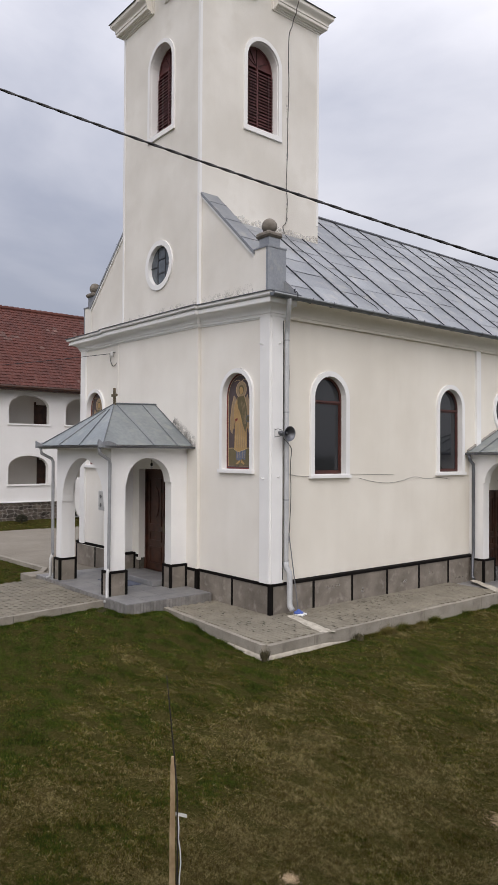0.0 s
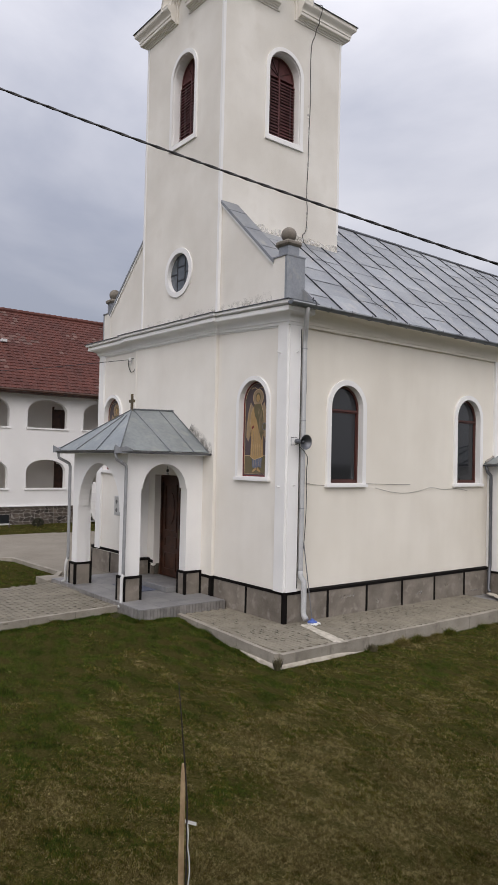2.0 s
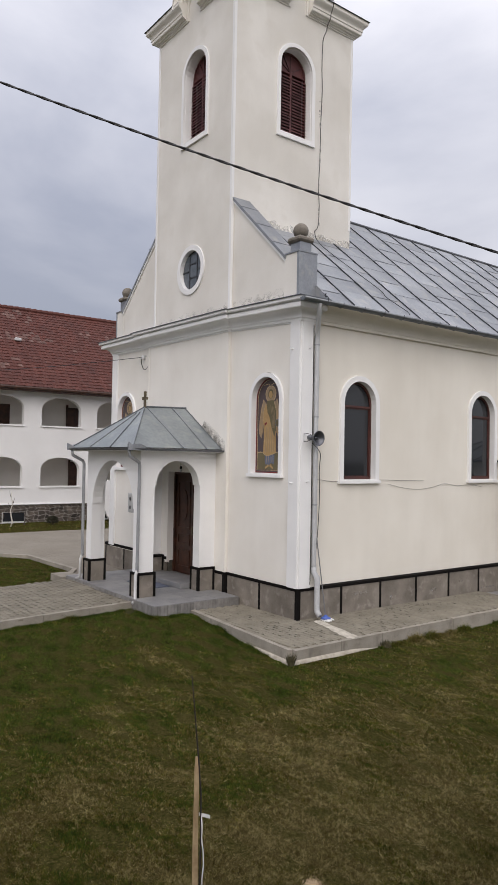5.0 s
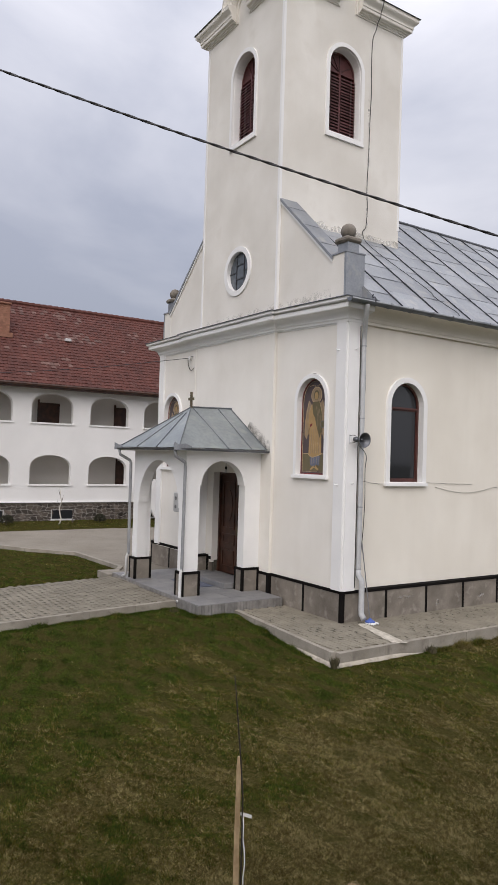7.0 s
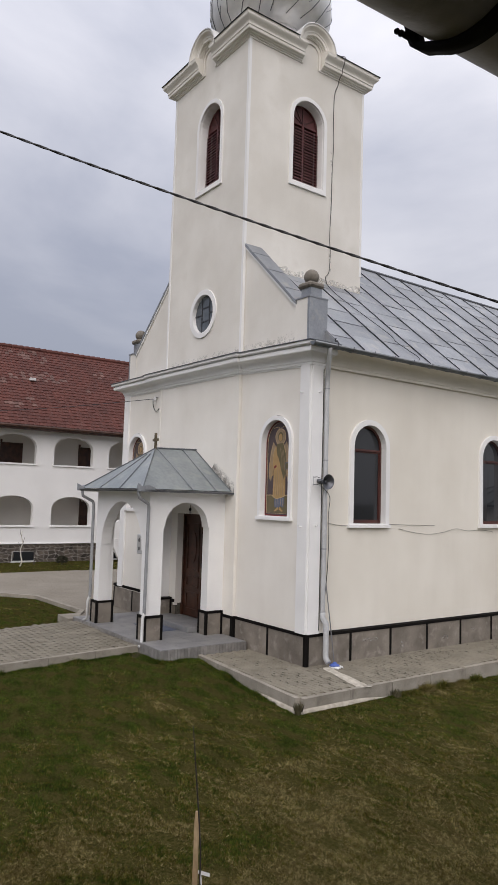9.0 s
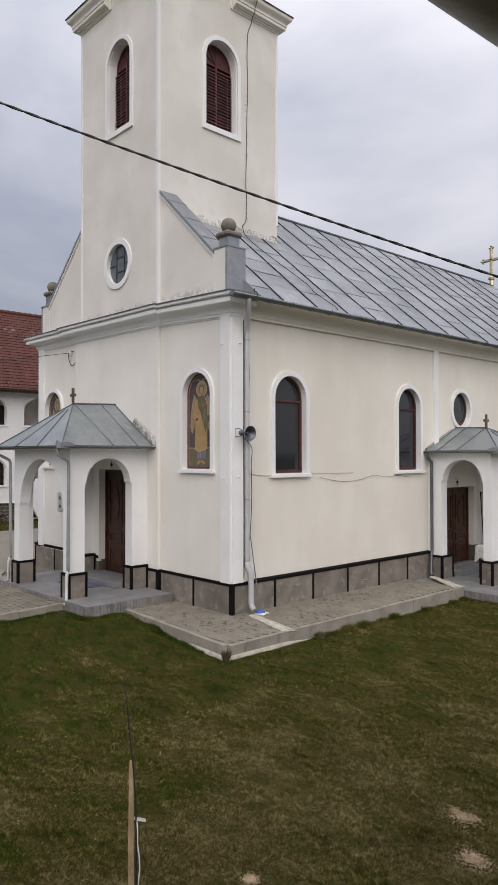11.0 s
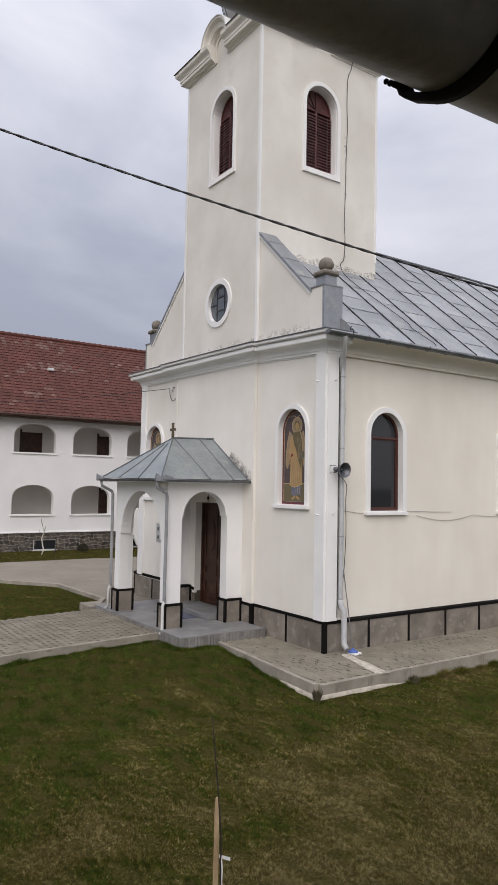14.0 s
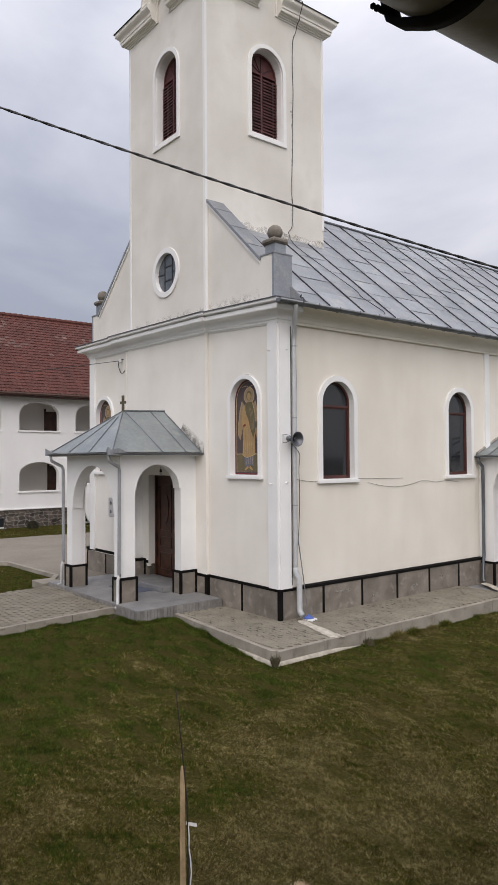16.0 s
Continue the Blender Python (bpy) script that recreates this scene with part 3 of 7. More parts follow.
    hood(lambda u, v, w: (TX0 - w, cy + u, v))
    # skirt roof and onion dome
    skirt = bmesh.new()
    molding(skirt, [(TX0, TY0), (TX1, TY0), (TX1, TY1), (TX0, TY1)], [(-0.04, 14.16), (-0.5, 14.35), (-0.55, 14.30), (-0.10, 14.1)], closed=True)
    part("skirt_roof", skirt, ZINC_DARK, tower)
    part("drum", lathe(bmesh.new(), (cf, cy, 14.2), [(1.05, 0.0), (1.0, 1.15)], 24), SILVER, tower, smooth=True)
    prof = [(0.95, -0.36), (1.22, -0.22), (1.42, -0.02), (1.56, 0.22), (1.61, 0.45), (1.60, 0.8), (1.53, 1.2), (1.36, 1.7), (1.06, 2.2), (0.66, 2.7), (0.32, 3.2), (0.13, 3.9), (0.03, 4.5)]
    shell = lathe(bmesh.new(), (cf, cy, 15.40), prof, 64)
    for v in shell.verts:
        e = Vector((v.co.x - cf, v.co.y - cy, 0))
        if e.length > 0.2:
            v.co += e.normalized() * (0.022 * noise.noise(v.co * 2.3) + 0.016 * noise.noise(v.co * 5.5))
    dome = part("dome", shell, SILVER, church, "silver sheet onion dome", smooth=True)
    # raised joints of the leaning sheet gores
    for i in range(20):
        pts = []
        for k, (r, z) in enumerate(prof[1:11]):
            t = 2 * math.pi * i / 20 + 0.09 * k + 0.05 * math.sin(i * 2.3 + k)
            pts.append((cf + (r + 0.012) * math.cos(t), cy + (r + 0.012) * math.sin(t), 15.40 + z))
        part("dome_seam", tube(bmesh.new(), pts, 0.011, 5), ZINC_DARK, dome)
    for i in range(14):
        t0 = 2 * math.pi * (i + 0.1) / 14
        pts = []
        for f in np.linspace(0, 1, 5):
            t, q = t0 + 0.40 * f, 0.10 + 0.55 * f + 0.1 * math.sin(i * 1.7)
            k = max(m for m in range(len(prof) - 1) if prof[m][1] <= q)
            g = (q - prof[k][1]) / (prof[k + 1][1] - prof[k][1])
            r = prof[k][0] + (prof[k + 1][0] - prof[k][0]) * g + 0.01
            pts.append((cf + r * math.cos(t), cy + r * math.sin(t), 15.40 + q))
        part("dome_seam", tube(bmesh.new(), pts, 0.007, 4), ZINC_DARK, dome)


def belfry_window(place, cu):
    win = part("belfry_window", plate([arch(cu, 10.59, 0.58, 12.28), arch(cu, 10.68, 0.485, 12.28)], place, -0.02, 0.035), WHITE, church)
    part("sill", plate([rect(cu - 0.585, 10.555, cu + 0.585, 10.60)], place, 0.0, 0.045), WHITE, win)
    part("reveal", plate([arch(cu, 10.665, 0.489, 12.28), arch(cu, 10.685, 0.475, 12.28)], place, -0.36, -0.02), WHITE, win)
    top = [(cu - 0.47, 12.26), (cu + 0.47, 12.26)] + arch(cu, 12.26, 0.47, 12.28)[2:]
    part("fan_panel", plate([top], place, -0.27, -0.245), SHUTTER, win)
    part("shutter_frame", plate([rect(cu - 0.47, 10.69, cu + 0.47, 12.29), rect(cu - 0.455, 10.74, cu - 0.025, 12.25), rect(cu + 0.025, 10.74, cu + 0.455, 12.25)], place, -0.29, -0.22), SHUTTER, win)
    part("centre_bar", plate([rect(cu - 0.022, 10.70, cu + 0.022, 12.30)], place, -0.22, -0.195), SHUTTER, win)
    part("backing", plate([arch(cu, 10.67, 0.487, 12.28)], place, -0.40, -0.37), SHUTTER_DARK, win)
    rnd = random.Random(31)
    for s in (-1, 1):
        for k in range(20):
            z = 10.765 + k * 0.0735 + rnd.uniform(-0.004, 0.004)
            edge = 0.475 + rnd.uniform(-0.006, 0.004)
            a = rect(cu + min(s * 0.024, s * edge), z, cu + max(s * 0.024, s * edge), z + 0.026)
            sl = bmesh.new()
            tilt = rnd.uniform(0.72, 0.92)
            slab(sl, [a], lambda u, v, w: place(u, v - (w + 0.235) * tilt, w), -0.285, -0.185)
            part("slat", sl, SHUTTER, win)
    for ang in (0.55, math.pi / 2, 2.12, 2.60):
        q = [(cu + r * math.cos(ang + d), 12.29 + r * math.sin(ang + d)) for r, d in ((0.03, -0.10), (0.44, -0.009), (0.44, 0.009), (0.03, 0.10))]
        part("fan_bar", plate([q], place, -0.247, -0.225), SHUTTER_DARK, win)
    rim = [(cu + 0.47 * math.cos(a), 12.28 + 0.47 * math.sin(a)) for a in np.linspace(0, math.pi, 17)] + [(cu + 0.43 * math.cos(a), 12.28 + 0.43 * math.sin(a)) for a in np.linspace(math.pi, 0, 17)]
    part("fan_rim", plate([rim], place, -0.247, -0.22), SHUTTER, win)


def arched_window(place, cu, v0, half, spring, band, name="window"):
    win = part(name, plate([arch(cu, v0 - 0.02, half + band, spring), arch(cu, v0, half, spring)], place, -0.40, 0.05), WHITE, church)
    sill = box(bmesh.new(), 0, 0, 0, 1, 1, 1)
    for v in sill.verts:
        v.co = Vector(place(cu + (v.co.x - 0.5) * 2 * (half + band + 0.025), v0 - 0.08 + v.co.z * 0.065, -0.3 + v.co.y * 0.38))
    part("sill", sill, WHITE, win)
    return win


def build_side_windows():
    p = side(-0.05)
    for c in SIDE_WINDOWS:
        win = arched_window(p, c, 2.68, 0.462, 4.24, 0.11)
        part("frame", plate([arch(c, 2.685, 0.459, 4.24), rect(c - 0.412, 2.735, c + 0.412, 4.155), arch(c, 4.205, 0.412, 4.24, rise=0.412)], p, -0.15, -0.09), FRAME, win)
        part("bead", plate([rect(c - 0.412, 2.735, c + 0.412, 4.155), rect(c - 0.392, 2.755, c + 0.392, 4.135)], p, -0.14, -0.105), FRAME, win)
        part("drip_rail", plate([rect(c - 0.44, 4.165, c + 0.44, 4.19)], p, -0.10, -0.075), FRAME, win)
        part("pane", plate([rect(c - 0.42, 2.725, c + 0.42, 4.165)], p, -0.13, -0.12), GLASS, win)
        part("pane", plate([arch(c, 4.195, 0.42, 4.24)], p, -0.13, -0.12), GLASS, win)
    rw = part("oval_window", plate([disc(8.28, 4.28, 0.53, 0.56), disc(8.28, 4.28, 0.43, 0.46)], p, -0.40, 0.05), WHITE, church)
    part("frame", plate([disc(8.28, 4.28, 0.427, 0.457), disc(8.28, 4.28, 0.38, 0.41)], p, -0.13, -0.07), FRAME, rw)
    part("pane", plate([disc(8.28, 4.28, 0.39, 0.42)], p, -0.105, -0.095), GLASS, rw)
    pf = front(TY0)
    cw, cz = OCULUS
    rw = part("round_window", plate([disc(cw, cz, 0.585, n=40), disc(cw, cz, 0.462, n=40)], pf, -0.2, 0.035), WHITE, church)
    part("pane", plate([disc(cw, cz, 0.46)], pf, -0.09, -0.07), surface("frosted_pane", (0.075, 0.09, 0.105), (0.115, 0.13, 0.15), 6.0, 0.25, 0.05), rw)
    half = lambda u: math.sqrt(max(0.0, 0.455 ** 2 - u * u))
    bars = [rect(cw + u - 0.013, cz - half(u), cw + u + 0.013, cz + half(u)) for u in (-0.165, 0.165)]
    bars += [rect(cw - 0.165, cz + v - 0.013, cw + 0.165, cz + v + 0.013) for v in (0.17, -0.16)]
    bars += [rect(cw - half(0.01), cz - 0.003, cw - 0.165, cz + 0.023), rect(cw + 0.165, cz - 0.003, cw + half(0.01), cz + 0.023)]
    for q in bars:
        part("bar", plate([q], pf, -0.072, -0.055), SEAM, rw)


build_walls()
build_cornice()
build_gable()
build_roof()
build_tower()
belfry_window(front(TY0), BELL_F)
belfry_window(side(TX1), BELL_S)
build_side_windows()


# ---- church: plinth, icons, doors ----
def build_plinth():
    base = part("plinth", boxed(XP + 0.02, 0.5, -0.45, -0.5, YB, 0.56), JOINT, church)
    for x0, y0, x1, y1 in ((XP + 0.02, 0.02, -4.82, 0.5), (-3.19, 0.02, -0.02, 0.5), (-0.5, 0.5, -0.02, 7.51), (-0.5, 8.97, -0.02, YB)):
        part("plinth_core", boxed(x0, y0, -0.45, x1, y1, 0.56), JOINT, base)
    part("threshold", boxed(-4.82, -0.05, -0.45, -3.19, 0.5, 0.28), GREY_TILE, base)
    part("threshold", boxed(-0.5, 7.51, -0.45, -0.03, 8.97, 0.12), GREY_TILE, base)
    part("plinth_strip", molding(bmesh.new(), [(-3.19, TY0), (BX1, TY0), (BX1, 0), (0, 0), (0, 6.75)], [(-0.03, 0.54), (0.018, 0.54), (0.018, 0.595), (-0.05, 0.615)]), BLACK, base, "black painted top strip")
    part("plinth_strip", molding(bmesh.new(), [(XP, YB), (XP, 0), (BX0, 0), (BX0, TY0), (-4.82, TY0)], [(-0.03, 0.54), (0.018, 0.575), (0.018, 0.635), (-0.05, 0.655)]), BLACK, base)
    part("plinth_strip", molding(bmesh.new(), [(0, 9.3), (0, YB)], [(-0.03, 0.54), (0.018, 0.54), (0.018, 0.595), (-0.05, 0.615)]), BLACK, base)
    step = 1.14

    def panels(place, u0, u1, first):
        cuts = [u0] + list(np.arange(first, u1 - 0.2, step)) + [u1]
        for a, b in zip(cuts, cuts[1:]):
            part("stone_panel", plate([rect(a + 0.03, -0.25, b - 0.03, 0.55)], place, -0.03, 0.006), SLAB, base)
        for c in cuts:
            part("joint_strip", plate([rect(c - 0.028, -0.25, c + 0.028, 0.55)], place, -0.03, 0.014), BLACK, base)

    panels(side(0), 0.03, 6.72, 1.15)
    panels(side(0), 9.3, 16.8, 10.4)
    panels(front(0), BX1, -0.03, -1.18)
    panels(front(0), XP + 0.03, BX0, -7.2)
    for c in (-0.03,):
        part("joint_strip", boxed(-0.06, -0.02, -0.25, 0.02, 0.06, 0.56), BLACK, base)
    part("stone_panel", boxed(BX0 + 0.03, TY0 - 0.006, -0.25, -4.9, 0.01, 0.55), SLAB, base)
    part("stone_panel", boxed(-3.25, TY0 - 0.006, -0.25, BX1 - 0.03, 0.01, 0.55), SLAB, base)
    part("joint_strip", boxed(BX1 - 0.06, TY0 - 0.016, -0.25, BX1 + 0.016, TY0 + 0.05, 0.56), BLACK, base)


def paint(name, c):
    return surface(name, tuple(v * 0.85 for v in c), c, 9.0, 0.55, 0.08, 90.0)


P_BACK, P_ROBE, P_OCHRE, P_BLUE, P_SKIN, P_WING, P_LINE, P_BASE = (paint("icon_" + n, c) for n, c in (
    ("dark_ground", (0.075, 0.055, 0.06)), ("olive_cloak", (0.13, 0.105, 0.05)), ("ochre_tunic", (0.42, 0.27, 0.115)), ("blue_hem", (0.13, 0.15, 0.21)),
    ("halo_gold", (0.52, 0.38, 0.22)), ("wing_tan", (0.31, 0.225, 0.14)), ("red_border", (0.20, 0.02, 0.02)), ("olive_floor", (0.14, 0.115, 0.06))))


def build_icon(c):
    place = front(0)
    win = arched_window(place, c, 2.78, 0.45, 4.29, 0.09, "icon_niche")
    part("icon_panel", plate([arch(c, 2.785, 0.447, 4.29)], place, -0.13, -0.09), P_BACK, win, "painted icon panel of plain ochre and brown shapes")
    part("niche_back", plate([arch(c, 2.74, 0.49, 4.29)], place, -0.40, -0.36), WHITE, win)

    def shape(pts, mat, d):
        bm = plate([[(c + u, v) for u, v in pts]], place, -0.09, -0.09 + d)
        hang(new("painted_shape", mesh_of("painted_shape", bm, mat)), win)

    def line(pts, mat, d, w=0.007):
        q = [(u - w, v) for u, v in pts] + [(u + w, v) for u, v in pts[::-1]]
        shape(q, mat, d)

    rim, inner = arch(0, 2.788, 0.445, 4.29), arch(0, 2.806, 0.43, 4.29)
    part("red_border", plate([[(c + u, v) for u, v in rim], [(c + u, v) for u, v in inner]], place, -0.09, -0.080), P_LINE, win)
    ring = arch(0, 2.835, 0.405, 4.29)
    part("pale_line", plate([[(c + u, v) for u, v in ring], [(c + u * 0.975, 2.835 + (v - 2.835) * 0.994 + 0.006) for u, v in ring]], place, -0.09, -0.085), P_SKIN, win)
    shape(rect(-0.39, 2.85, 0.39, 3.20), P_BASE, 0.002)
    shape(rect(-0.39, 3.20, 0.39, 3.213), P_SKIN, 0.003)
    for s in (-1, 1):
        shape([(s * u, v) for u, v in ((0.12, 4.20), (0.22, 4.30), (0.30, 4.10), (0.34, 3.80), (0.33, 3.55), (0.27, 3.50), (0.20, 3.72), (0.08, 4.0))], P_WING, 0.003)
        for k in range(4):
            line([(s * (0.15 + 0.045 * k), 4.16 - 0.05 * k), (s * (0.18 + 0.045 * k), 3.80 - 0.06 * k), (s * (0.19 + 0.03 * k), 3.62 - 0.02 * k)], P_OCHRE, 0.004, 0.005)
    shape(disc(0.02, 4.40, 0.172, n=24), P_SKIN, 0.004)
    shape(disc(0.02, 4.40, 0.157, n=24), P_WING, 0.0045)
    shape(disc(0.02, 4.40, 0.085, 0.10, 16), P_ROBE, 0.0055)
    shape(disc(0.02, 4.385, 0.058, 0.078, 14), P_OCHRE, 0.006)
    shape([(-0.15, 3.16), (0.17, 3.16), (0.16, 2.96), (0.06, 2.99), (-0.02, 2.94), (-0.13, 2.97)], P_BLUE, 0.004)
    for u in (-0.09, -0.02, 0.06, 0.12):
        line([(u, 3.15), (u + 0.01, 3.0)], P_SKIN, 0.0045, 0.004)
    shape([(-0.20, 3.18), (-0.05, 3.13), (0.06, 3.15), (0.21, 3.19), (0.20, 3.62), (0.15, 3.95), (0.10, 4.26), (-0.10, 4.26), (-0.15, 3.95), (-0.18, 3.62)], P_OCHRE, 0.005)
    for k, u in enumerate((-0.13, -0.07, 0.0, 0.07, 0.13)):
        line([(u, 3.20 + 0.01 * (k % 2)), (u * 0.9 + 0.012, 3.45), (u * 0.8, 3.72)], P_WING, 0.0055, 0.006)
    shape([(-0.10, 4.26), (0.12, 4.27), (0.20, 4.05), (0.22, 3.72), (0.16, 3.52), (0.07, 3.70), (-0.02, 3.95), (-0.10, 4.05)], P_ROBE, 0.006)
    for k in range(3):
        line([(0.02 + 0.05 * k, 4.18 - 0.03 * k), (0.08 + 0.04 * k, 3.95), (0.09 + 0.04 * k, 3.70)], P_WING, 0.0065, 0.005)
    shape([(-0.14, 4.20), (-0.08, 4.06), (-0.10, 3.82), (-0.17, 3.74), (-0.22, 3.82), (-0.20, 4.05)], P_OCHRE, 0.007)
    shape([(-0.17, 3.80), (-0.10, 3.83), (-0.09, 3.79), (-0.16, 3.75)], P_LINE, 0.0075)
    # pale edges and folds of the painted garment
    for a, b in zip(((-0.21, 3.19), (-0.14, 3.145), (-0.05, 3.125), (0.05, 3.15), (0.13, 3.165)), ((-0.14, 3.145), (-0.05, 3.125), (0.05, 3.15), (0.13, 3.165), (0.22, 3.20))):
        shape([a, b, (b[0], b[1] + 0.012), (a[0], a[1] + 0.012)], P_SKIN, 0.006)
    for u, v in ((-0.16, 3.55), (-0.10, 3.50), (-0.035, 3.48), (0.035, 3.46), (0.105, 3.45), (0.165, 3.42)):
        line([(u * 1.1, 3.22), (u, v - 0.1), (u * 0.85, v)], P_SKIN, 0.0062, 0.0028)
    line([(-0.215, 3.85), (-0.205, 4.04), (-0.145, 4.19)], P_SKIN, 0.0078, 0.003)
    line([(0.225, 3.72), (0.205, 4.05), (0.125, 4.26)], P_SKIN, 0.0068, 0.003)
    line([(-0.34, 3.58), (-0.335, 3.85), (-0.22, 4.29)], P_SKIN, 0.0045, 0.004)
    line([(0.34, 3.58), (0.335, 3.85), (0.22, 4.29)], P_SKIN, 0.0045, 0.004)
    shape(disc(0.25, 3.80, 0.075, n=18), P_BLUE, 0.0072)
    shape(disc(0.25, 3.80, 0.062, n=18), P_ROBE, 0.0078)
    for s in (-1, 1):
        shape([(s * 0.03 + 0.01, 2.97), (s * 0.14, 2.89), (s * 0.11, 2.87), (s * 0.01, 2.92)], P_OCHRE, 0.005)
    for k in range(4):
        shape(rect(-0.20 + 0.05 * k, 4.585 + 0.015 * (1 - abs(k - 1.5)), -0.175 + 0.05 * k, 4.605 + 0.015 * (1 - abs(k - 1.5))), P_SKIN, 0.004)
        shape(rect(0.04 + 0.05 * k, 4.585 + 0.015 * (1 - abs(k - 1.5)), 0.065 + 0.05 * k, 4.605 + 0.015 * (1 - abs(k - 1.5))), P_SKIN, 0.004)


def carved_door(place, c, half, v0, v1, thing):
    d = part("door", plate([rect(c - half, v0, c + half, v1)], place, -0.30, -0.22), WOOD, thing, "dark brown carved wooden double door")
    part("door_frame", plate([rect(c - half - 0.07, v0, c + half + 0.07, v1 + 0.07), rect(c - half, v0 - 0.001, c + half, v1)], place, -0.30, -0.17), WOOD, d)
    part("meeting_strip", plate([rect(c - 0.035, v0, c + 0.035, v1)], place, -0.22, -0.19), WOOD, d)
    h = v1 - v0
    for s in (-1, 1):
        m = c + s * half / 2
        w = half / 2 - 0.10
        for a, b in ((0.06, 0.24), (0.29, 0.40), (0.45, 0.93)):
            part("panel", plate([rect(m - w, v0 + a * h, m + w, v0 + b * h), rect(m - w + 0.04, v0 + a * h + 0.04, m + w - 0.04, v0 + b * h - 0.04)], place, -0.22, -0.195), WOOD, d)
            if b > 0.9:
                part("panel", plate([disc(m, v0 + (a + b) / 2 * h, w * 0.55, (b - a) * h * 0.33, 18)], place, -0.22, -0.20), WOOD, d)
    part("door_handle", plate([rect(c + 0.05, v0 + 0.95, c + 0.09, v0 + 1.15)], place, -0.22, -0.15), BRONZE, d)


build_plinth()
for c in ICONS:
    build_icon(c)
carved_door(lambda u, v, w: (u, TY0 - w, v), -4.0, 0.75, 0.28, 2.66, church)
carved_door(side(-0.05), 8.24, 0.67, 0.12, 2.12, church)


def down_pipe(pts, r, thing, name="downpipe"):
    return part(name, tube(bmesh.new(), pts, r, 10), PIPE, thing, smooth=True)


dp = down_pipe([(0.42, 0.08, 6.06), (0.41, 0.08, 5.97), (0.30, 0.16, 5.80), (0.13, 0.30, 5.58), (0.075, 0.34, 5.48), (0.07, 0.34, 5.42), (0.07, 0.34, 0.95)], 0.047, church)
dp2 = down_pipe([(0.07, 0.34, 1.0), (0.075, 0.34, 0.90), (0.15, 0.36, 0.80), (0.155, 0.36, 0.74), (0.155, 0.36, 0.22), (0.165, 0.36, 0.16), (0.235, 0.365, 0.085)], 0.055, church)
for z in (5.3, 3.9, 2.2, 1.0):
    part("pipe_clip", lathe(bmesh.new(), (0.07, 0.34, z), [(0.053, -0.012), (0.053, 0.012)], 12), PIPE_DULL, dp)

# gilded cross on the ridge
bm = tube(bmesh.new(), [(RIDGE_X, 17.6, 9.9), (RIDGE_X, 17.6, 10.35)], [0.09, 0.06], 10)
lathe(bm, (RIDGE_X, 17.6, 10.2), [(0.05, -0.12), (0.12, -0.06), (0.13, 0.02), (0.06, 0.12)], 12)
box(bm, RIDGE_X - 0.06, 17.55, 10.3, RIDGE_X + 0.06, 17.65, 11.40, bevel=0.02)
box(bm, RIDGE_X - 0.34, 17.55, 10.885, RIDGE_X + 0.34, 17.65, 11.005, bevel=0.02)
for dx, dz in ((-0.36, 10.945), (0.36, 10.945), (0, 11.43)):
    for ox, oz in ((0, 0.07), (0.07, 0), (-0.07, 0), (0, -0.07)):
        lathe(bm, (RIDGE_X + dx + ox, 17.6, dz + oz), [(0.02, -0.045), (0.055, 0.0), (0.02, 0.045)], 8)
part("roof_cross", bm, GOLD, church, "gilded budded cross on the ridge")


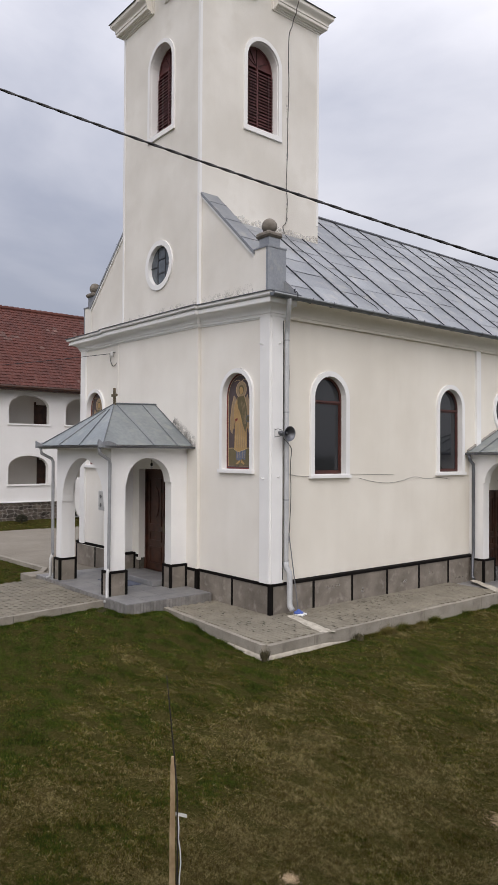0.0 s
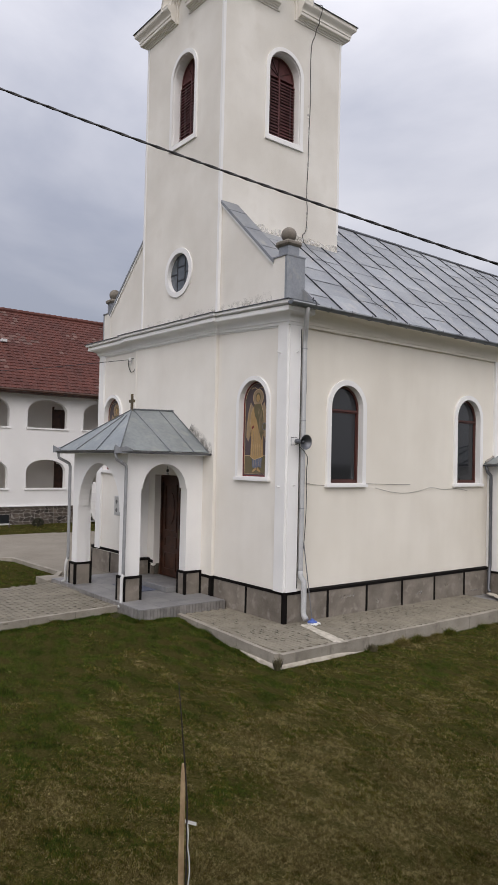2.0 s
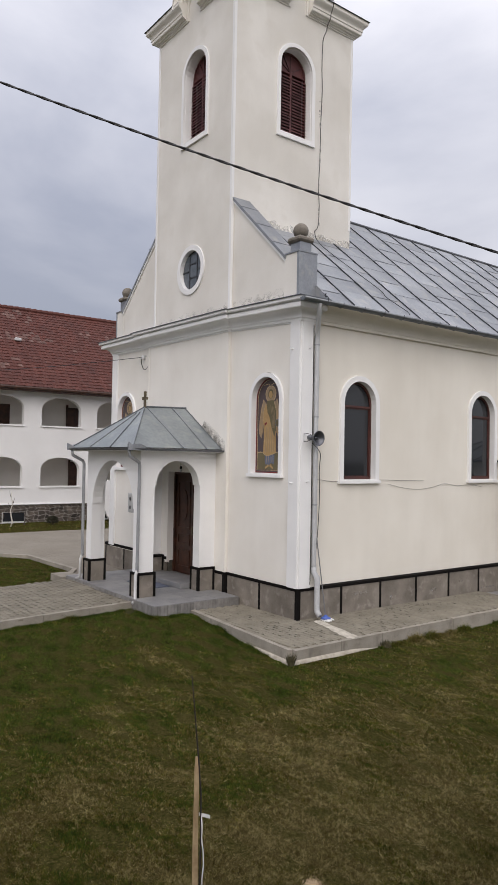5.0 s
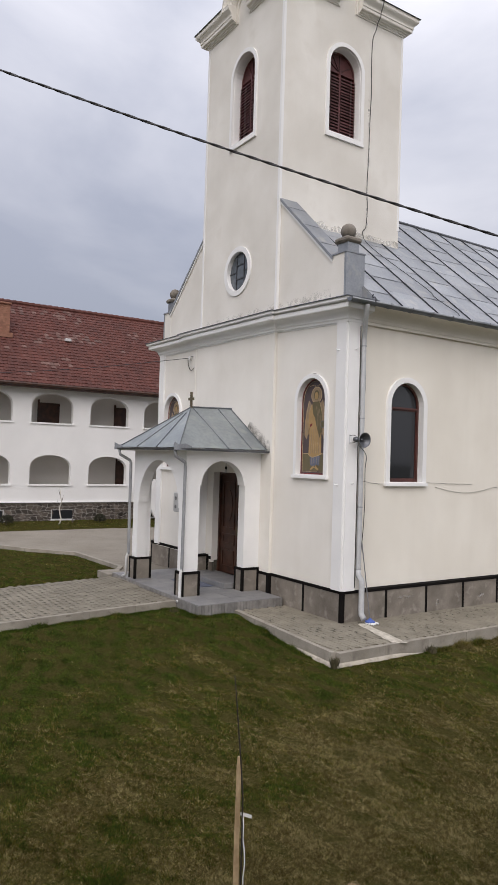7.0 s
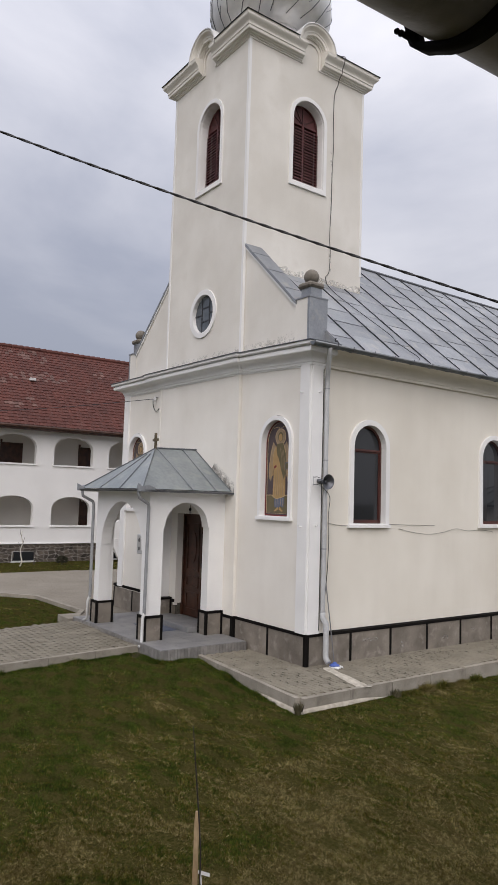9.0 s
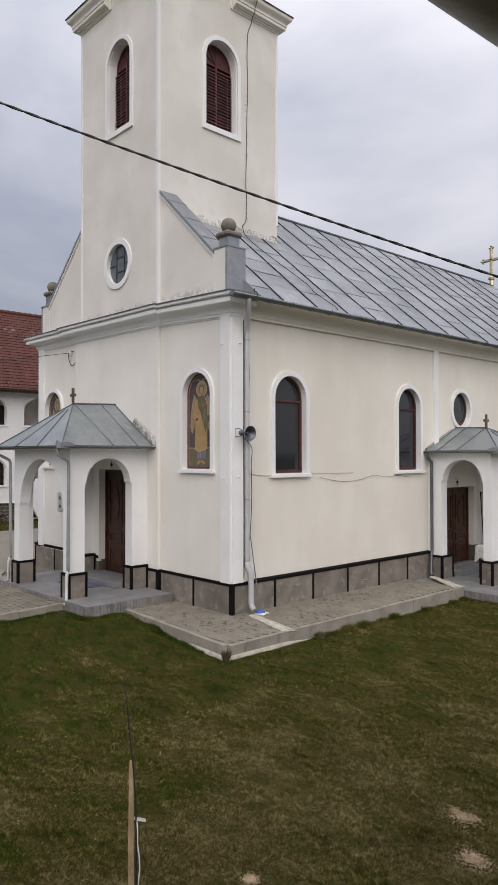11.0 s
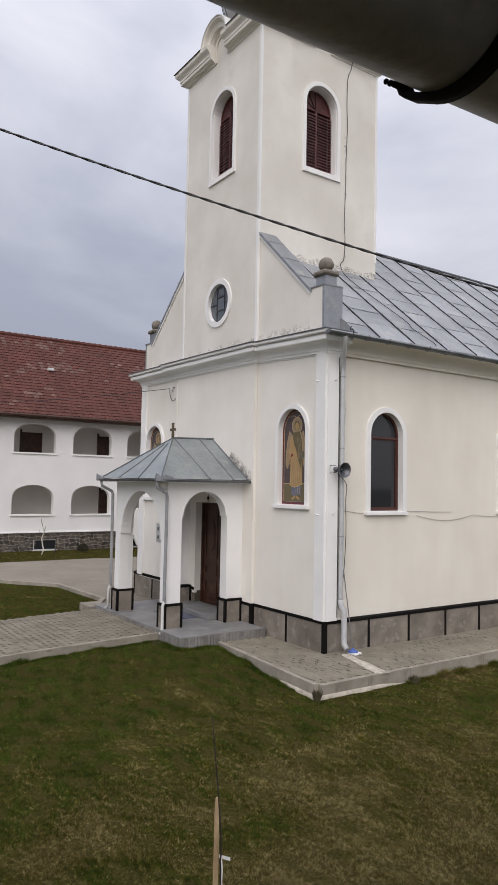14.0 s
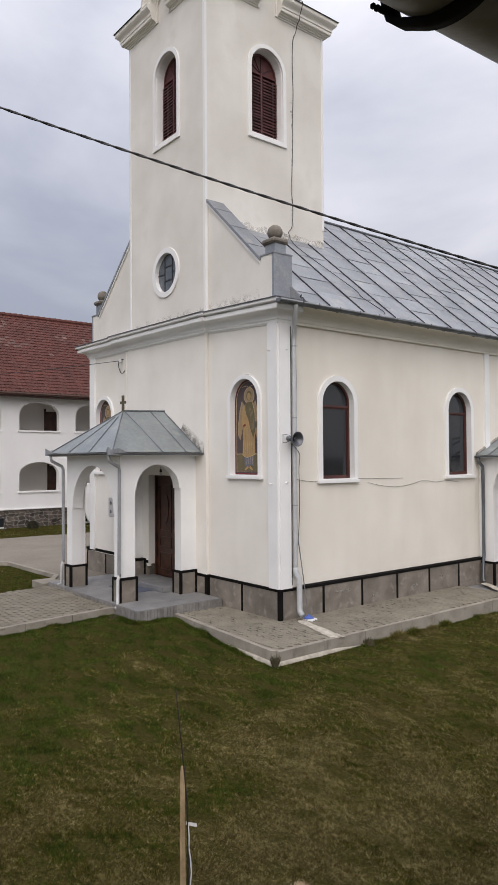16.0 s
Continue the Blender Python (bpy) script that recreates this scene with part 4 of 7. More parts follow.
# ---- porches ----
def build_porch(name, place, hw, d, ehw, ed, zf, ze, zr, rd, side_arch, front_arch, label, ph=0.50, wide=0.0):
    """place(u, v, z): u along the wall, v outwards. The walls stand on low clad plinths."""
    porch = tagged(empty(name, place(0, d / 2, zf)), label, "porch")
    t, STEP = 0.25, 0.035

    def walled(loops, fn, w0, w1, nm):
        part(nm, plate(loops, fn, w0, w1), WHITE, porch)

    zt = zf + ph
    c, half, spring = side_arch
    for s in (-1, 1):
        loop = [(0.0, zt), (c - half - STEP, zt), (c - half - STEP, spring)] + [(c + half * math.cos(x), spring + half * math.sin(x)) for x in np.linspace(math.pi, 0, 19)] + [(c + half + STEP, spring), (c + half + STEP, zt), (d, zt), (d, ze), (0, ze)]
        walled([loop], lambda u, v, w, s=s: place(s * (hw - w), u, v), 0.0, t, "side_arch_wall")
    c, half, spring = 0.0, front_arch[0], front_arch[1]
    loop = [(-hw + t, zt), (-half - STEP, zt), (-half - STEP, spring)] + [(half * math.cos(x), spring + half * math.sin(x)) for x in np.linspace(math.pi, 0, 25)] + [(half + STEP, spring), (half + STEP, zt), (hw - t, zt), (hw - t, ze), (-hw + t, ze)]
    walled([loop], lambda u, v, w: place(u, d - w, v), 0.0, t, "front_arch_wall")
    # clad plinth blocks
    c, half = side_arch[0], side_arch[1]
    for s in (-1, 1):
        for v0, v1 in ((c + half - 0.01 - wide * 0.5, d + 0.05), (0.0, c - half + 0.01)):
            reach = 0.16 if s < 0 and v0 == 0.0 else 0.03
            uu = sorted((s * (hw + 0.045), s * (hw - t - reach - wide)))
            a, b = place(uu[0], v0, zf), place(uu[1], v1, zt)
            x0, x1 = sorted((a[0], b[0]))
            y0, y1 = sorted((a[1], b[1]))
            blk = part("post_plinth", boxed(x0 + 0.012, y0 + 0.012, zf - 0.1, x1 - 0.012, y1 - 0.012, zt - 0.01), SLAB, porch)
            part("strip", boxed(x0, y0, zt - 0.045, x1, y1, zt + 0.005), BLACK, blk)
            for x in (x0, x1 - 0.055):
                for y in (y0, y1 - 0.055):
                    part("strip", boxed(x, y, zf - 0.1, x + 0.055, y + 0.055, zt - 0.045), BLACK, blk)
    # ceiling and eaves board
    a, b = place(-ehw + 0.04, 0, ze), place(ehw - 0.04, ed - 0.04, ze + 0.07)
    part("eaves_board", boxed(min(a[0], b[0]), min(a[1], b[1]), ze - 0.02, max(a[0], b[0]), max(a[1], b[1]), ze + 0.05), WHITE, porch)
    # hipped sheet roof in strips
    roof = bmesh.new()
    A, B, C, D = (-ehw, 0, ze + 0.06), (-ehw, ed, ze + 0.06), (ehw, ed, ze + 0.06), (ehw, 0, ze + 0.06)
    R0, R1 = (0, 0, zr + 0.03), (0, rd, zr)
    vs = {k: roof.verts.new(place(*p)) for k, p in zip("ABCDRS", (A, B, C, D, R0, R1))}
    for q in ("ABSR", "BCS", "CDRS", "ADCB"):
        roof.faces.new([vs[k] for k in q])
    part("roof", roof, PORCH_ZINC, porch, "dull zinc sheet hipped roof")
    rf = porch.children[-1]

    def seam(p, q, r=0.013):
        p, q = Vector(p) + Vector((0, 0, 0.012)), Vector(q) + Vector((0, 0, 0.012))
        part("seam", tube(bmesh.new(), [place(*p), place(*q)], r, 5), PORCH_SEAM, rf)

    lerp = lambda p, q, k: tuple(a + (b - a) * k for a, b in zip(p, q))
    seam(B, R1)
    seam(C, R1)
    seam(R0, R1, 0.022)
    for k in (0.33, 0.66):
        seam(lerp(B, C, k), lerp(lerp(B, R1, 0.85), lerp(C, R1, 0.85), k))
    for s, e in ((A, B), (D, C)):
        seam(lerp(s, e, 0.19), lerp(R0, R1, 0.36))
        seam(lerp(s, e, 0.46), lerp(R0, R1, 0.97))
        seam(lerp(s, e, 0.015), lerp(R0, R1, 0.03), 0.010)
    # gutters with brackets and rumpled corner pieces
    r = 0.045
    for p, q in ((A, B), (B, C), (C, D)):
        pp, qq = Vector(p), Vector(q)
        out = Vector((-1, 0, 0)) if p is A else Vector((1, 0, 0)) if q is D else Vector((0, 1, 0))
        bm = bmesh.new()
        rings = []
        for e in (pp, qq):
            o = e + out * 0.045 + Vector((0, 0, -0.02))
            rings.append([bm.verts.new(place(*(o + out * (k * math.cos(a)) + Vector((0, 0, k * math.sin(a)))))) for k, sgn in ((r, 1), (r - 0.008, -1)) for a in np.linspace(math.pi, 2 * math.pi, 8)[::sgn]])
        n = len(rings[0])
        for j in range(n):
            bm.faces.new((rings[0][j], rings[0][(j + 1) % n], rings[1][(j + 1) % n], rings[1][j]))
        part("gutter", bm, ZINC_DARK, porch)
    for p, sx in ((B, -1), (C, 1)):
        bm = bmesh.new()
        top = []
        for k, (du, dv, dz) in enumerate(((-0.20, 0.02, 0.02), (-0.12, 0.07, 0.055), (0.02, 0.11, 0.11), (0.09, 0.06, 0.05), (0.08, -0.10, 0.075), (0.06, -0.26, 0.02))):
            top.append((p[0] + sx * du, p[1] + dv, p[2] + dz))
        low = [(a, b, p[2] - 0.06) for a, b, z in top]
        tv, lv = [bm.verts.new(place(*q)) for q in top], [bm.verts.new(place(*q)) for q in low]
        cv = bm.verts.new(place(p[0] - sx * 0.05, p[1] - 0.05, p[2] + 0.03))
        for i in range(5):
            bm.faces.new((tv[i], tv[i + 1], lv[i + 1], lv[i]))
            bm.faces.new((tv[i], tv[i + 1], cv))
        part("gutter_corner", bm, ZINC, porch, "rumpled zinc gutter corner")
    # cross on the peak
    bm = bmesh.new()
    o = place(0, rd, zr)
    wdir = Vector(place(1, rd, zr)) - Vector(o)
    flat = lambda u, v, w: tuple(Vector(o) + wdir * u + Vector((0, 0, v)) + Vector((wdir.y, -wdir.x, 0)) * w)
    slab(bm, [[(-0.03, -0.03), (0.03, -0.03), (0.03, 0.17), (0.11, 0.17), (0.11, 0.23), (0.03, 0.23), (0.03, 0.36), (-0.03, 0.36), (-0.03, 0.23), (-0.11, 0.23), (-0.11, 0.17), (-0.03, 0.17)]], flat, -0.02, 0.02)
    part("cross", bm, BRONZE, porch, "small bronze-coloured cross")
    # hanging lamp bulb
    zl = zf + (2.46 if wide else 2.74)
    o = Vector(place(-0.05, 0.08, zl))
    bm = tube(bmesh.new(), [place(-0.05, -0.02, zl - 0.01), place(-0.05, 0.03, zl + 0.03), o + Vector((0, 0, 0.03)), o - Vector((0, 0, 0.05))], 0.005, 6)
    lathe(bm, o - Vector((0, 0, 0.09)), [(0.015, 0.05), (0.028, 0.03), (0.03, -0.01), (0.012, -0.03)], 10)
    lamp = part("lamp", bm, CABLE, porch)
    part("bulb", lathe(bmesh.new(), o - Vector((0, 0, 0.15)), [(0.012, 0.04), (0.03, 0.005), (0.024, -0.025), (0.004, -0.035)], 10), LIGHT_GREY, lamp, smooth=True)
    return porch


f_place = lambda u, v, z: (-4.05 + u, TY0 - v, z)
s_place = lambda u, v, z: (-0.05 + v, 8.02 + u, z)
porch_f = build_porch("porch", f_place, 1.30, 1.87, 1.55, 2.18, 0.17, 3.20, 4.20, 1.10, (0.965, 0.53, 2.47), (1.0, 1.98), "white arched entrance porch with zinc hipped roof before the front door")
porch_s = build_porch("porch", s_place, 1.32, 1.75, 1.47, 2.02, -0.06, 3.10, 3.74, 0.90, (0.965, 0.535, 2.40), (0.98, 1.95), "white arched porch with zinc roof at the side door", 0.57, 0.07)
# rough mortar where the side porch roof meets the wall
bm = bmesh.new()
pts = [Vector(s_place(-1.42 + 1.25 * k / 26, 0.02, 3.20 + 0.53 * k / 26 + 0.012 * noise.noise((k * 0.9, 3, 1)))) for k in range(27)]
tube(bm, pts, [0.03 + 0.022 * noise.noise((k * 0.8, 1, 5)) for k in range(27)], 6)
part("mortar_fillet", bm, MORTAR, porch_s, "lumpy grey mortar along the roof edge", smooth=True)
# downpipes of the porches
part("downpipe", tube(bmesh.new(), [(-2.62, -2.28, 3.2), (-2.62, -2.26, 3.08), (-2.66, -2.02, 2.95), (-2.68, -2.0, 2.88), (-2.70, -2.0, 0.72)], 0.035, 8), PIPE_DULL, porch_f, smooth=True)
part("downpipe_foot", tube(bmesh.new(), [(-2.70, -2.0, 0.75), (-2.70, -2.03, 0.64), (-2.70, -2.03, 0.14), (-2.68, -2.10, 0.08)], 0.034, 8), LIGHT_GREY, porch_f, "light grey plastic downpipe foot", smooth=True)
part("downpipe", tube(bmesh.new(), [(-5.50, -2.28, 3.2), (-5.50, -2.26, 3.08), (-5.46, -2.02, 2.95), (-5.44, -2.0, 2.88), (-5.42, -2.0, 0.72)], 0.035, 8), PIPE_DULL, porch_f, smooth=True)
part("downpipe_foot", tube(bmesh.new(), [(-5.42, -2.0, 0.75), (-5.45, -2.03, 0.64), (-5.46, -2.03, 0.22), (-5.56, -2.07, 0.175)], 0.034, 8), LIGHT_GREY, porch_f, "light grey plastic downpipe foot", smooth=True)
part("downpipe", tube(bmesh.new(), [(0.05, 6.52, 3.1), (0.06, 6.54, 2.98), (0.10, 6.64, 2.86), (0.10, 6.64, 0.65), (0.12, 6.58, 0.5), (0.12, 6.56, 0.08), (0.2, 6.5, 0.03)], 0.04, 8), ZINC_DARK, porch_s, smooth=True)


# ---- paved surfaces ----
def flat_polygon(name, pts, z, thick, material, label, category):
    bm = plate([pts], lambda u, v, w: (u, v, z + w), -thick, 0.0)
    return single(name, bm, material, label, category, kind="structure")


def inside(p, poly):
    c = False
    for (x0, y0), (x1, y1) in zip(poly, poly[1:] + poly[:1]):
        if (y0 > p[1]) != (y1 > p[1]) and p[0] < (x1 - x0) * (p[1] - y0) / (y1 - y0) + x0:
            c = not c
    return c


def platform(name, x0, y0, x1, y1, zt, label):
    bm = boxed(x0 + 0.01, y0 + 0.01, -0.5, x1 - 0.01, y1, zt - 0.012)
    pl = single(name, bm, GREY_TILE, label, "platform", kind="structure")
    nx, ny = round((x1 - x0) / 0.45), round((y1 - y0) / 0.45)
    dx, dy = (x1 - x0) / nx, (y1 - y0) / ny
    for i in range(nx):
        for j in range(ny):
            part("tile", boxed(x0 + i * dx + 0.002, y0 + j * dy + 0.002, zt - 0.012, x0 + (i + 1) * dx - 0.002, y0 + (j + 1) * dy - 0.002, zt), GREY_TILE, pl)
    edge = []
    for i in range(round((x1 - x0) / 0.075)):
        edge.append((x0 + i * 0.075 + 0.003, y0 - 0.006, x0 + (i + 1) * 0.075 - 0.003, y0 + 0.012))
    for j in range(round((y1 - y0) / 0.075)):
        edge.append((x1 - 0.012, y0 + j * 0.075 + 0.003, x1 + 0.006, y0 + (j + 1) * 0.075 - 0.003))
    for a, b, c, d in edge:
        part("edge_tile", boxed(a, b, -0.4, c, d, zt - 0.014), EDGE_TILE, pl)
    return pl


EDGE_TILE = surface("brown_grey_edge_tile", (0.17, 0.163, 0.155), (0.25, 0.24, 0.23), 8.0, 0.55, 0.08, 60.0, per_piece=0.16)
plat_f = platform("platform_front", -6.15, -2.08, -1.82, -0.075, 0.17, "grey tiled porch platform before the front door")
plat_s = platform("platform_side", 0.02, 5.75, 2.36, 10.6, -0.06, "grey tiled porch platform at the side door")
part("door_step", boxed(-5.0, -0.72, 0.17, -3.1, -0.08, 0.29, bevel=0.01), GREY_TILE, plat_f)
part("door_step", boxed(0.02, 7.3, -0.06, 0.5, 8.9, 0.08, bevel=0.01), GREY_TILE, plat_s)
part("door_mat", boxed(-4.6, -1.25, 0.172, -3.5, -0.75, 0.185), P_BLUE, plat_f, "dark blue door mat")
part("concrete_block", boxed(-6.85, -2.2, -0.2, -6.16, -1.7, 0.13, bevel=0.01), CONCRETE, plat_f)


def kerb(points, z, h, w, parent):
    """Kerb stones about a metre long, along a line; right-hand side outwards."""
    for (x0, y0), (x1, y1) in zip(points, points[1:]):
        d = Vector((x1 - x0, y1 - y0))
        n = max(1, round(d.length))
        d /= n
        e = d.normalized()
        nrm = Vector((e.y, -e.x))
        for i in range(n):
            a = Vector((x0, y0)) + d * i + e * 0.004
            b = Vector((x0, y0)) + d * (i + 1) - e * 0.004
            bm = bmesh.new()
            lo = [bm.verts.new((p.x, p.y, z - h)) for p in (a, b, b + nrm * w, a + nrm * w)]
            hi = [bm.verts.new((p.x, p.y, z + random.uniform(-0.006, 0.006))) for p in (a, b, b + nrm * w, a + nrm * w)]
            bm.faces.new(lo)
            bm.faces.new(hi)
            for k in range(4):
                bm.faces.new((lo[k], lo[(k + 1) % 4], hi[(k + 1) % 4], hi[k]))
            part("kerb_stone", bm, CONCRETE, parent)


def pavers(poly, z, parent, turn, near, length=0.198, width=0.098, cap=300, material=None):
    """Running-bond pavers inside poly. The ones closest to near are separate; the others are one joined mesh."""
    ca, sa = math.cos(turn), math.sin(turn)
    xs, ys = [p[0] for p in poly], [p[1] for p in poly]
    cx, cy = (min(xs) + max(xs)) / 2, (min(ys) + max(ys)) / 2
    rad = math.hypot(max(xs) - min(xs), max(ys) - min(ys)) / 2
    spots = []
    for j in range(int(-rad / width), int(rad / width) + 1):
        for i in range(int(-rad / length), int(rad / length) + 1):
            u, v = (i + 0.5 * (j % 2)) * length, j * width
            x, y = cx + u * ca - v * sa, cy + u * sa + v * ca
            if inside((x, y), poly):
                spots.append((x, y))
    spots.sort(key=lambda p: (p[0] - near[0]) ** 2 + (p[1] - near[1]) ** 2)
    hl, hw2, g = length / 2 - 0.002, width / 2 - 0.002, 0.004
    ring0 = [(-hl, -hw2), (hl, -hw2), (hl, hw2), (-hl, hw2)]
    ring1 = [(-hl + g, -hw2 + g), (hl - g, -hw2 + g), (hl - g, hw2 - g), (-hl + g, hw2 - g)]
    base = [(x, y, -0.03) for x, y in ring0] + [(x, y, -g) for x, y in ring0] + [(x, y, 0.0) for x, y in ring1]
    faces = [(8, 9, 10, 11)] + [(k, (k + 1) % 4, 4 + (k + 1) % 4, 4 + k) for k in range(4)] + [(4 + k, 4 + (k + 1) % 4, 8 + (k + 1) % 4, 8 + k) for k in range(4)]
    me = bpy.data.meshes.new("paver")
    me.from_pydata([(x * ca - y * sa, x * sa + y * ca, h) for x, y, h in base], [], faces)
    me.materials.append(material or PAVER)
    for x, y in spots[:cap]:
        ob = hang(new("paver", me), parent)
        ob.location = (x, y, z + random.uniform(-0.003, 0.003))
        ob.scale = (random.uniform(0.985, 1.0), random.uniform(0.985, 1.0), 1)
    rest = spots[cap:]
    if rest:
        b = np.array([tuple(v.co) for v in me.vertices])
        offs = np.array([(x, y, z + random.uniform(-0.002, 0.002)) for x, y in rest])
        sc = np.array([(random.uniform(0.985, 1.0), random.uniform(0.985, 1.0), 1) for _ in rest])
        vs = (b[None] * sc[:, None] + offs[:, None]).reshape(-1, 3)
        fs = [tuple(k + 12 * i for k in f) for i in range(len(rest)) for f in faces]
        mj = bpy.data.meshes.new("paver_field")
        mj.from_pydata(vs.tolist(), [], fs)
        mj.materials.append(material or PAVER)
        tagged(hang(new("paver_field", mj), parent), kind="stuff")


APRON = [(-1.82, -1.15), (1.55, -1.44), (1.44, 5.74), (0.02, 5.74), (0.02, -0.02), (-1.82, -0.02)]
WALKWAY = [(-6.0, -2.09), (-5.45, -5.4), (-5.0, -9.5), (-1.9, -9.5), (-2.3, -6.0), (-2.82, -2.09)]
YARD = [(-17.6, -14), (-14.6, -14), (-13.9, -3.4), (-12.2, -2.45), (-10.75, -1.31), (-7.65, -1.16), (-6.85, -1.65), (-6.2, -1.4), (-6.2, -0.04), (XL, -0.04), (XL, 14), (-17.3, 14)]
apron = flat_polygon("pavement", APRON, -0.018, 0.5, SAND_JOINT, "grey interlocking pavers round the church wall", "pavement")
kerb([(-1.82, -1.15), (1.55, -1.44), (1.44, 5.74)], 0.012, 0.5, 0.09, apron)
walkway = flat_polygon("walkway", WALKWAY, 0.082, 0.5, SAND_JOINT, "grey paver walkway leading up to the church porch", "walkway")
kerb([(-1.9, -9.5), (-2.3, -6.0), (-2.82, -2.09)], 0.11, 0.5, 0.09, walkway)
kerb([(-6.0, -2.09), (-5.45, -5.4), (-5.0, -9.5)], 0.075, 0.4, 0.09, walkway)
yard = flat_polygon("yard", YARD, -0.001, 0.3, SAND_JOINT, "light grey paved yard between the church and the house", "yard")
kerb([(-14.6, -14), (-13.9, -3.4), (-12.2, -2.45), (-10.75, -1.31), (-7.65, -1.16), (-6.85, -1.65)], 0.06, 0.3, 0.12, yard)


# ---- arcaded house ----
HX, HY0, HY1 = -22.0, -12.0, 16.0


def segment_arch(cu, v0, half, spring, rise, n=14):
    """Outline of a flat arch that meets its jambs at a corner."""
    top = [(cu + half * math.cos(a), spring + rise * math.sin(a) ** 0.82) for a in np.linspace(0.30, math.pi - 0.30, n)]
    low = top[0][1]
    return [(cu - half, v0), (cu + half, v0), (cu + half, low - 0.14)] + top + [(cu - half, low - 0.14)]


def build_house():
    house = tagged(empty("house", (HX - 4.5, 1, 0)), "white two-storey arcaded house with red tiled roof", "house")
    ks = range(-4, 6)
    holes = []
    for k in ks:
        c = 1.12 + 2.79 * k
        holes += [segment_arch(c + 0.18, 4.46, 0.97, 5.19, 0.62), segment_arch(c + 0.17, 1.62, 0.96, 2.36, 0.62)]
    part("wall", plate([rect(HY0, 0.80, HY1, 6.3)] + holes, side(HX), -0.28, 0.0), PLASTER, house)
    part("gallery_wall", boxed(HX - 2.3, HY0, 0.0, HX - 2.0, HY1, 6.3), GALLERY, house)
    part("gallery_floor", boxed(HX - 2.0, HY0, 3.25, HX - 0.28, HY1, 3.5), GALLERY, house)
    part("gallery_floor", boxed(HX - 2.0, HY0, 0.55, HX - 0.28, HY1, 0.75), GALLERY, house)
    part("gallery_ceiling", boxed(HX - 2.0, HY0, 6.1, HX - 0.28, HY1, 6.25), GALLERY, house)
    part("end_wall", boxed(HX - 9, HY0, -0.2, HX - 0.28, HY0 + 0.28, 6.3), PLASTER, house)
    part("end_wall", boxed(HX - 9, HY1 - 0.28, -0.2, HX - 0.28, HY1, 6.3), PLASTER, house)
    for k in ks:
        c = 1.12 + 2.79 * k
        for z, o in ((4.40, 0.18), (1.56, 0.17)):
            part("arch_sill", boxed(HX - 0.3, c + o - 1.03, z, HX + 0.06, c + o + 1.03, z + 0.07), WHITE, house)
    for y, z in ((1.25, 3.5), (5.2, 3.5), (-4.6, 3.5), (5.38, 0.75), (-6.9, 0.75), (9.5, 3.5)):
        d = part("door", boxed(HX - 2.0, y, z, HX - 1.94, y + 1.0, z + 2.02), WOOD, house)
        part("door_frame", boxed(HX - 2.0, y - 0.08, z, HX - 1.92, y, z + 2.16), WOOD, d)
    # rubble plinth of single stones
    base = part("plinth", boxed(HX - 0.28, HY0, -0.4, HX - 0.005, HY1, 0.80), MORTAR, house)
    part("plinth_ledge", boxed(HX - 0.28, HY0, 0.79, HX + 0.07, HY1, 0.83), WHITE, base)
    rnd = random.Random(4)
    cellar = [(1.38, 2.45), (-5.0, -4.1), (6.2, 7.1), (-1.8, -0.75)]
    for a, b in cellar:
        w = part("cellar_window", plate([rect(a, -0.02, b, 0.46), rect(a + 0.03, 0.03, b - 0.03, 0.45)], side(HX), -0.05, 0.03), LIGHT_GREY, house)
        part("sill", boxed(HX - 0.02, a - 0.05, -0.05, HX + 0.05, b + 0.05, 0.0), LIGHT_GREY, w)
        part("pane", plate([rect(a + 0.05, 0.03, b - 0.05, 0.43)], side(HX), -0.02, 0.0), GLASS, w)
    nodes = {}
    ny, nz, py, pz = int((HY1 - HY0) / 0.235), 6, 0.235, 0.158
    for i in range(ny + 1):
        for j in range(nz + 1):
            nodes[i, j] = (HY0 + i * py + rnd.uniform(-0.085, 0.085) + (0.11 if j % 2 else 0), -0.18 + j * pz + (rnd.uniform(-0.06, 0.06) if 0 < j < nz else 0))
    for i in range(ny):
        for j in range(nz):
            q = [nodes[i, j], nodes[i + 1, j], nodes[i + 1, j + 1], nodes[i, j + 1]]
            m = (sum(p[0] for p in q) / 4, sum(p[1] for p in q) / 4)
            if any(a - 0.03 < m[0] < b + 0.03 and m[1] < 0.50 for a, b in cellar) or m[0] < -6 or m[0] > 11:
                continue
            mid = [((q[k][0] + q[(k + 1) % 4][0]) / 2 * 1.0, (q[k][1] + q[(k + 1) % 4][1]) / 2) for k in range(4)]
            ring = [p for k in range(4) for p in ((q[k][0] * 0.9 + m[0] * 0.1, q[k][1] * 0.9 + m[1] * 0.1), (mid[k][0], mid[k][1]))]
            ring = [(m[0] + (u - m[0]) * 0.90, m[1] + (v - m[1]) * 0.86) for u, v in ring]
            part("stone", plate([ring], side(HX), -0.02, 0.008 + rnd.uniform(0, 0.012)), RUBBLE, base)
    # roof body, then tiles
    prof = [(HX + 0.62, 6.12), (HX + 0.62, 6.2), (HX - 4.5, 10.68), (HX - 9.6, 6.2), (HX - 9.6, 6.12)]
    roof = part("roof", plate([prof], lambda u, v, w: (u, w, v), HY0 - 0.4, HY1 + 0.4), TILE_RED, house)
    part("eave_board", boxed(HX + 0.30, HY0 - 0.4, 5.99, HX + 0.60, HY1 + 0.4, 6.12), WOOD, house)
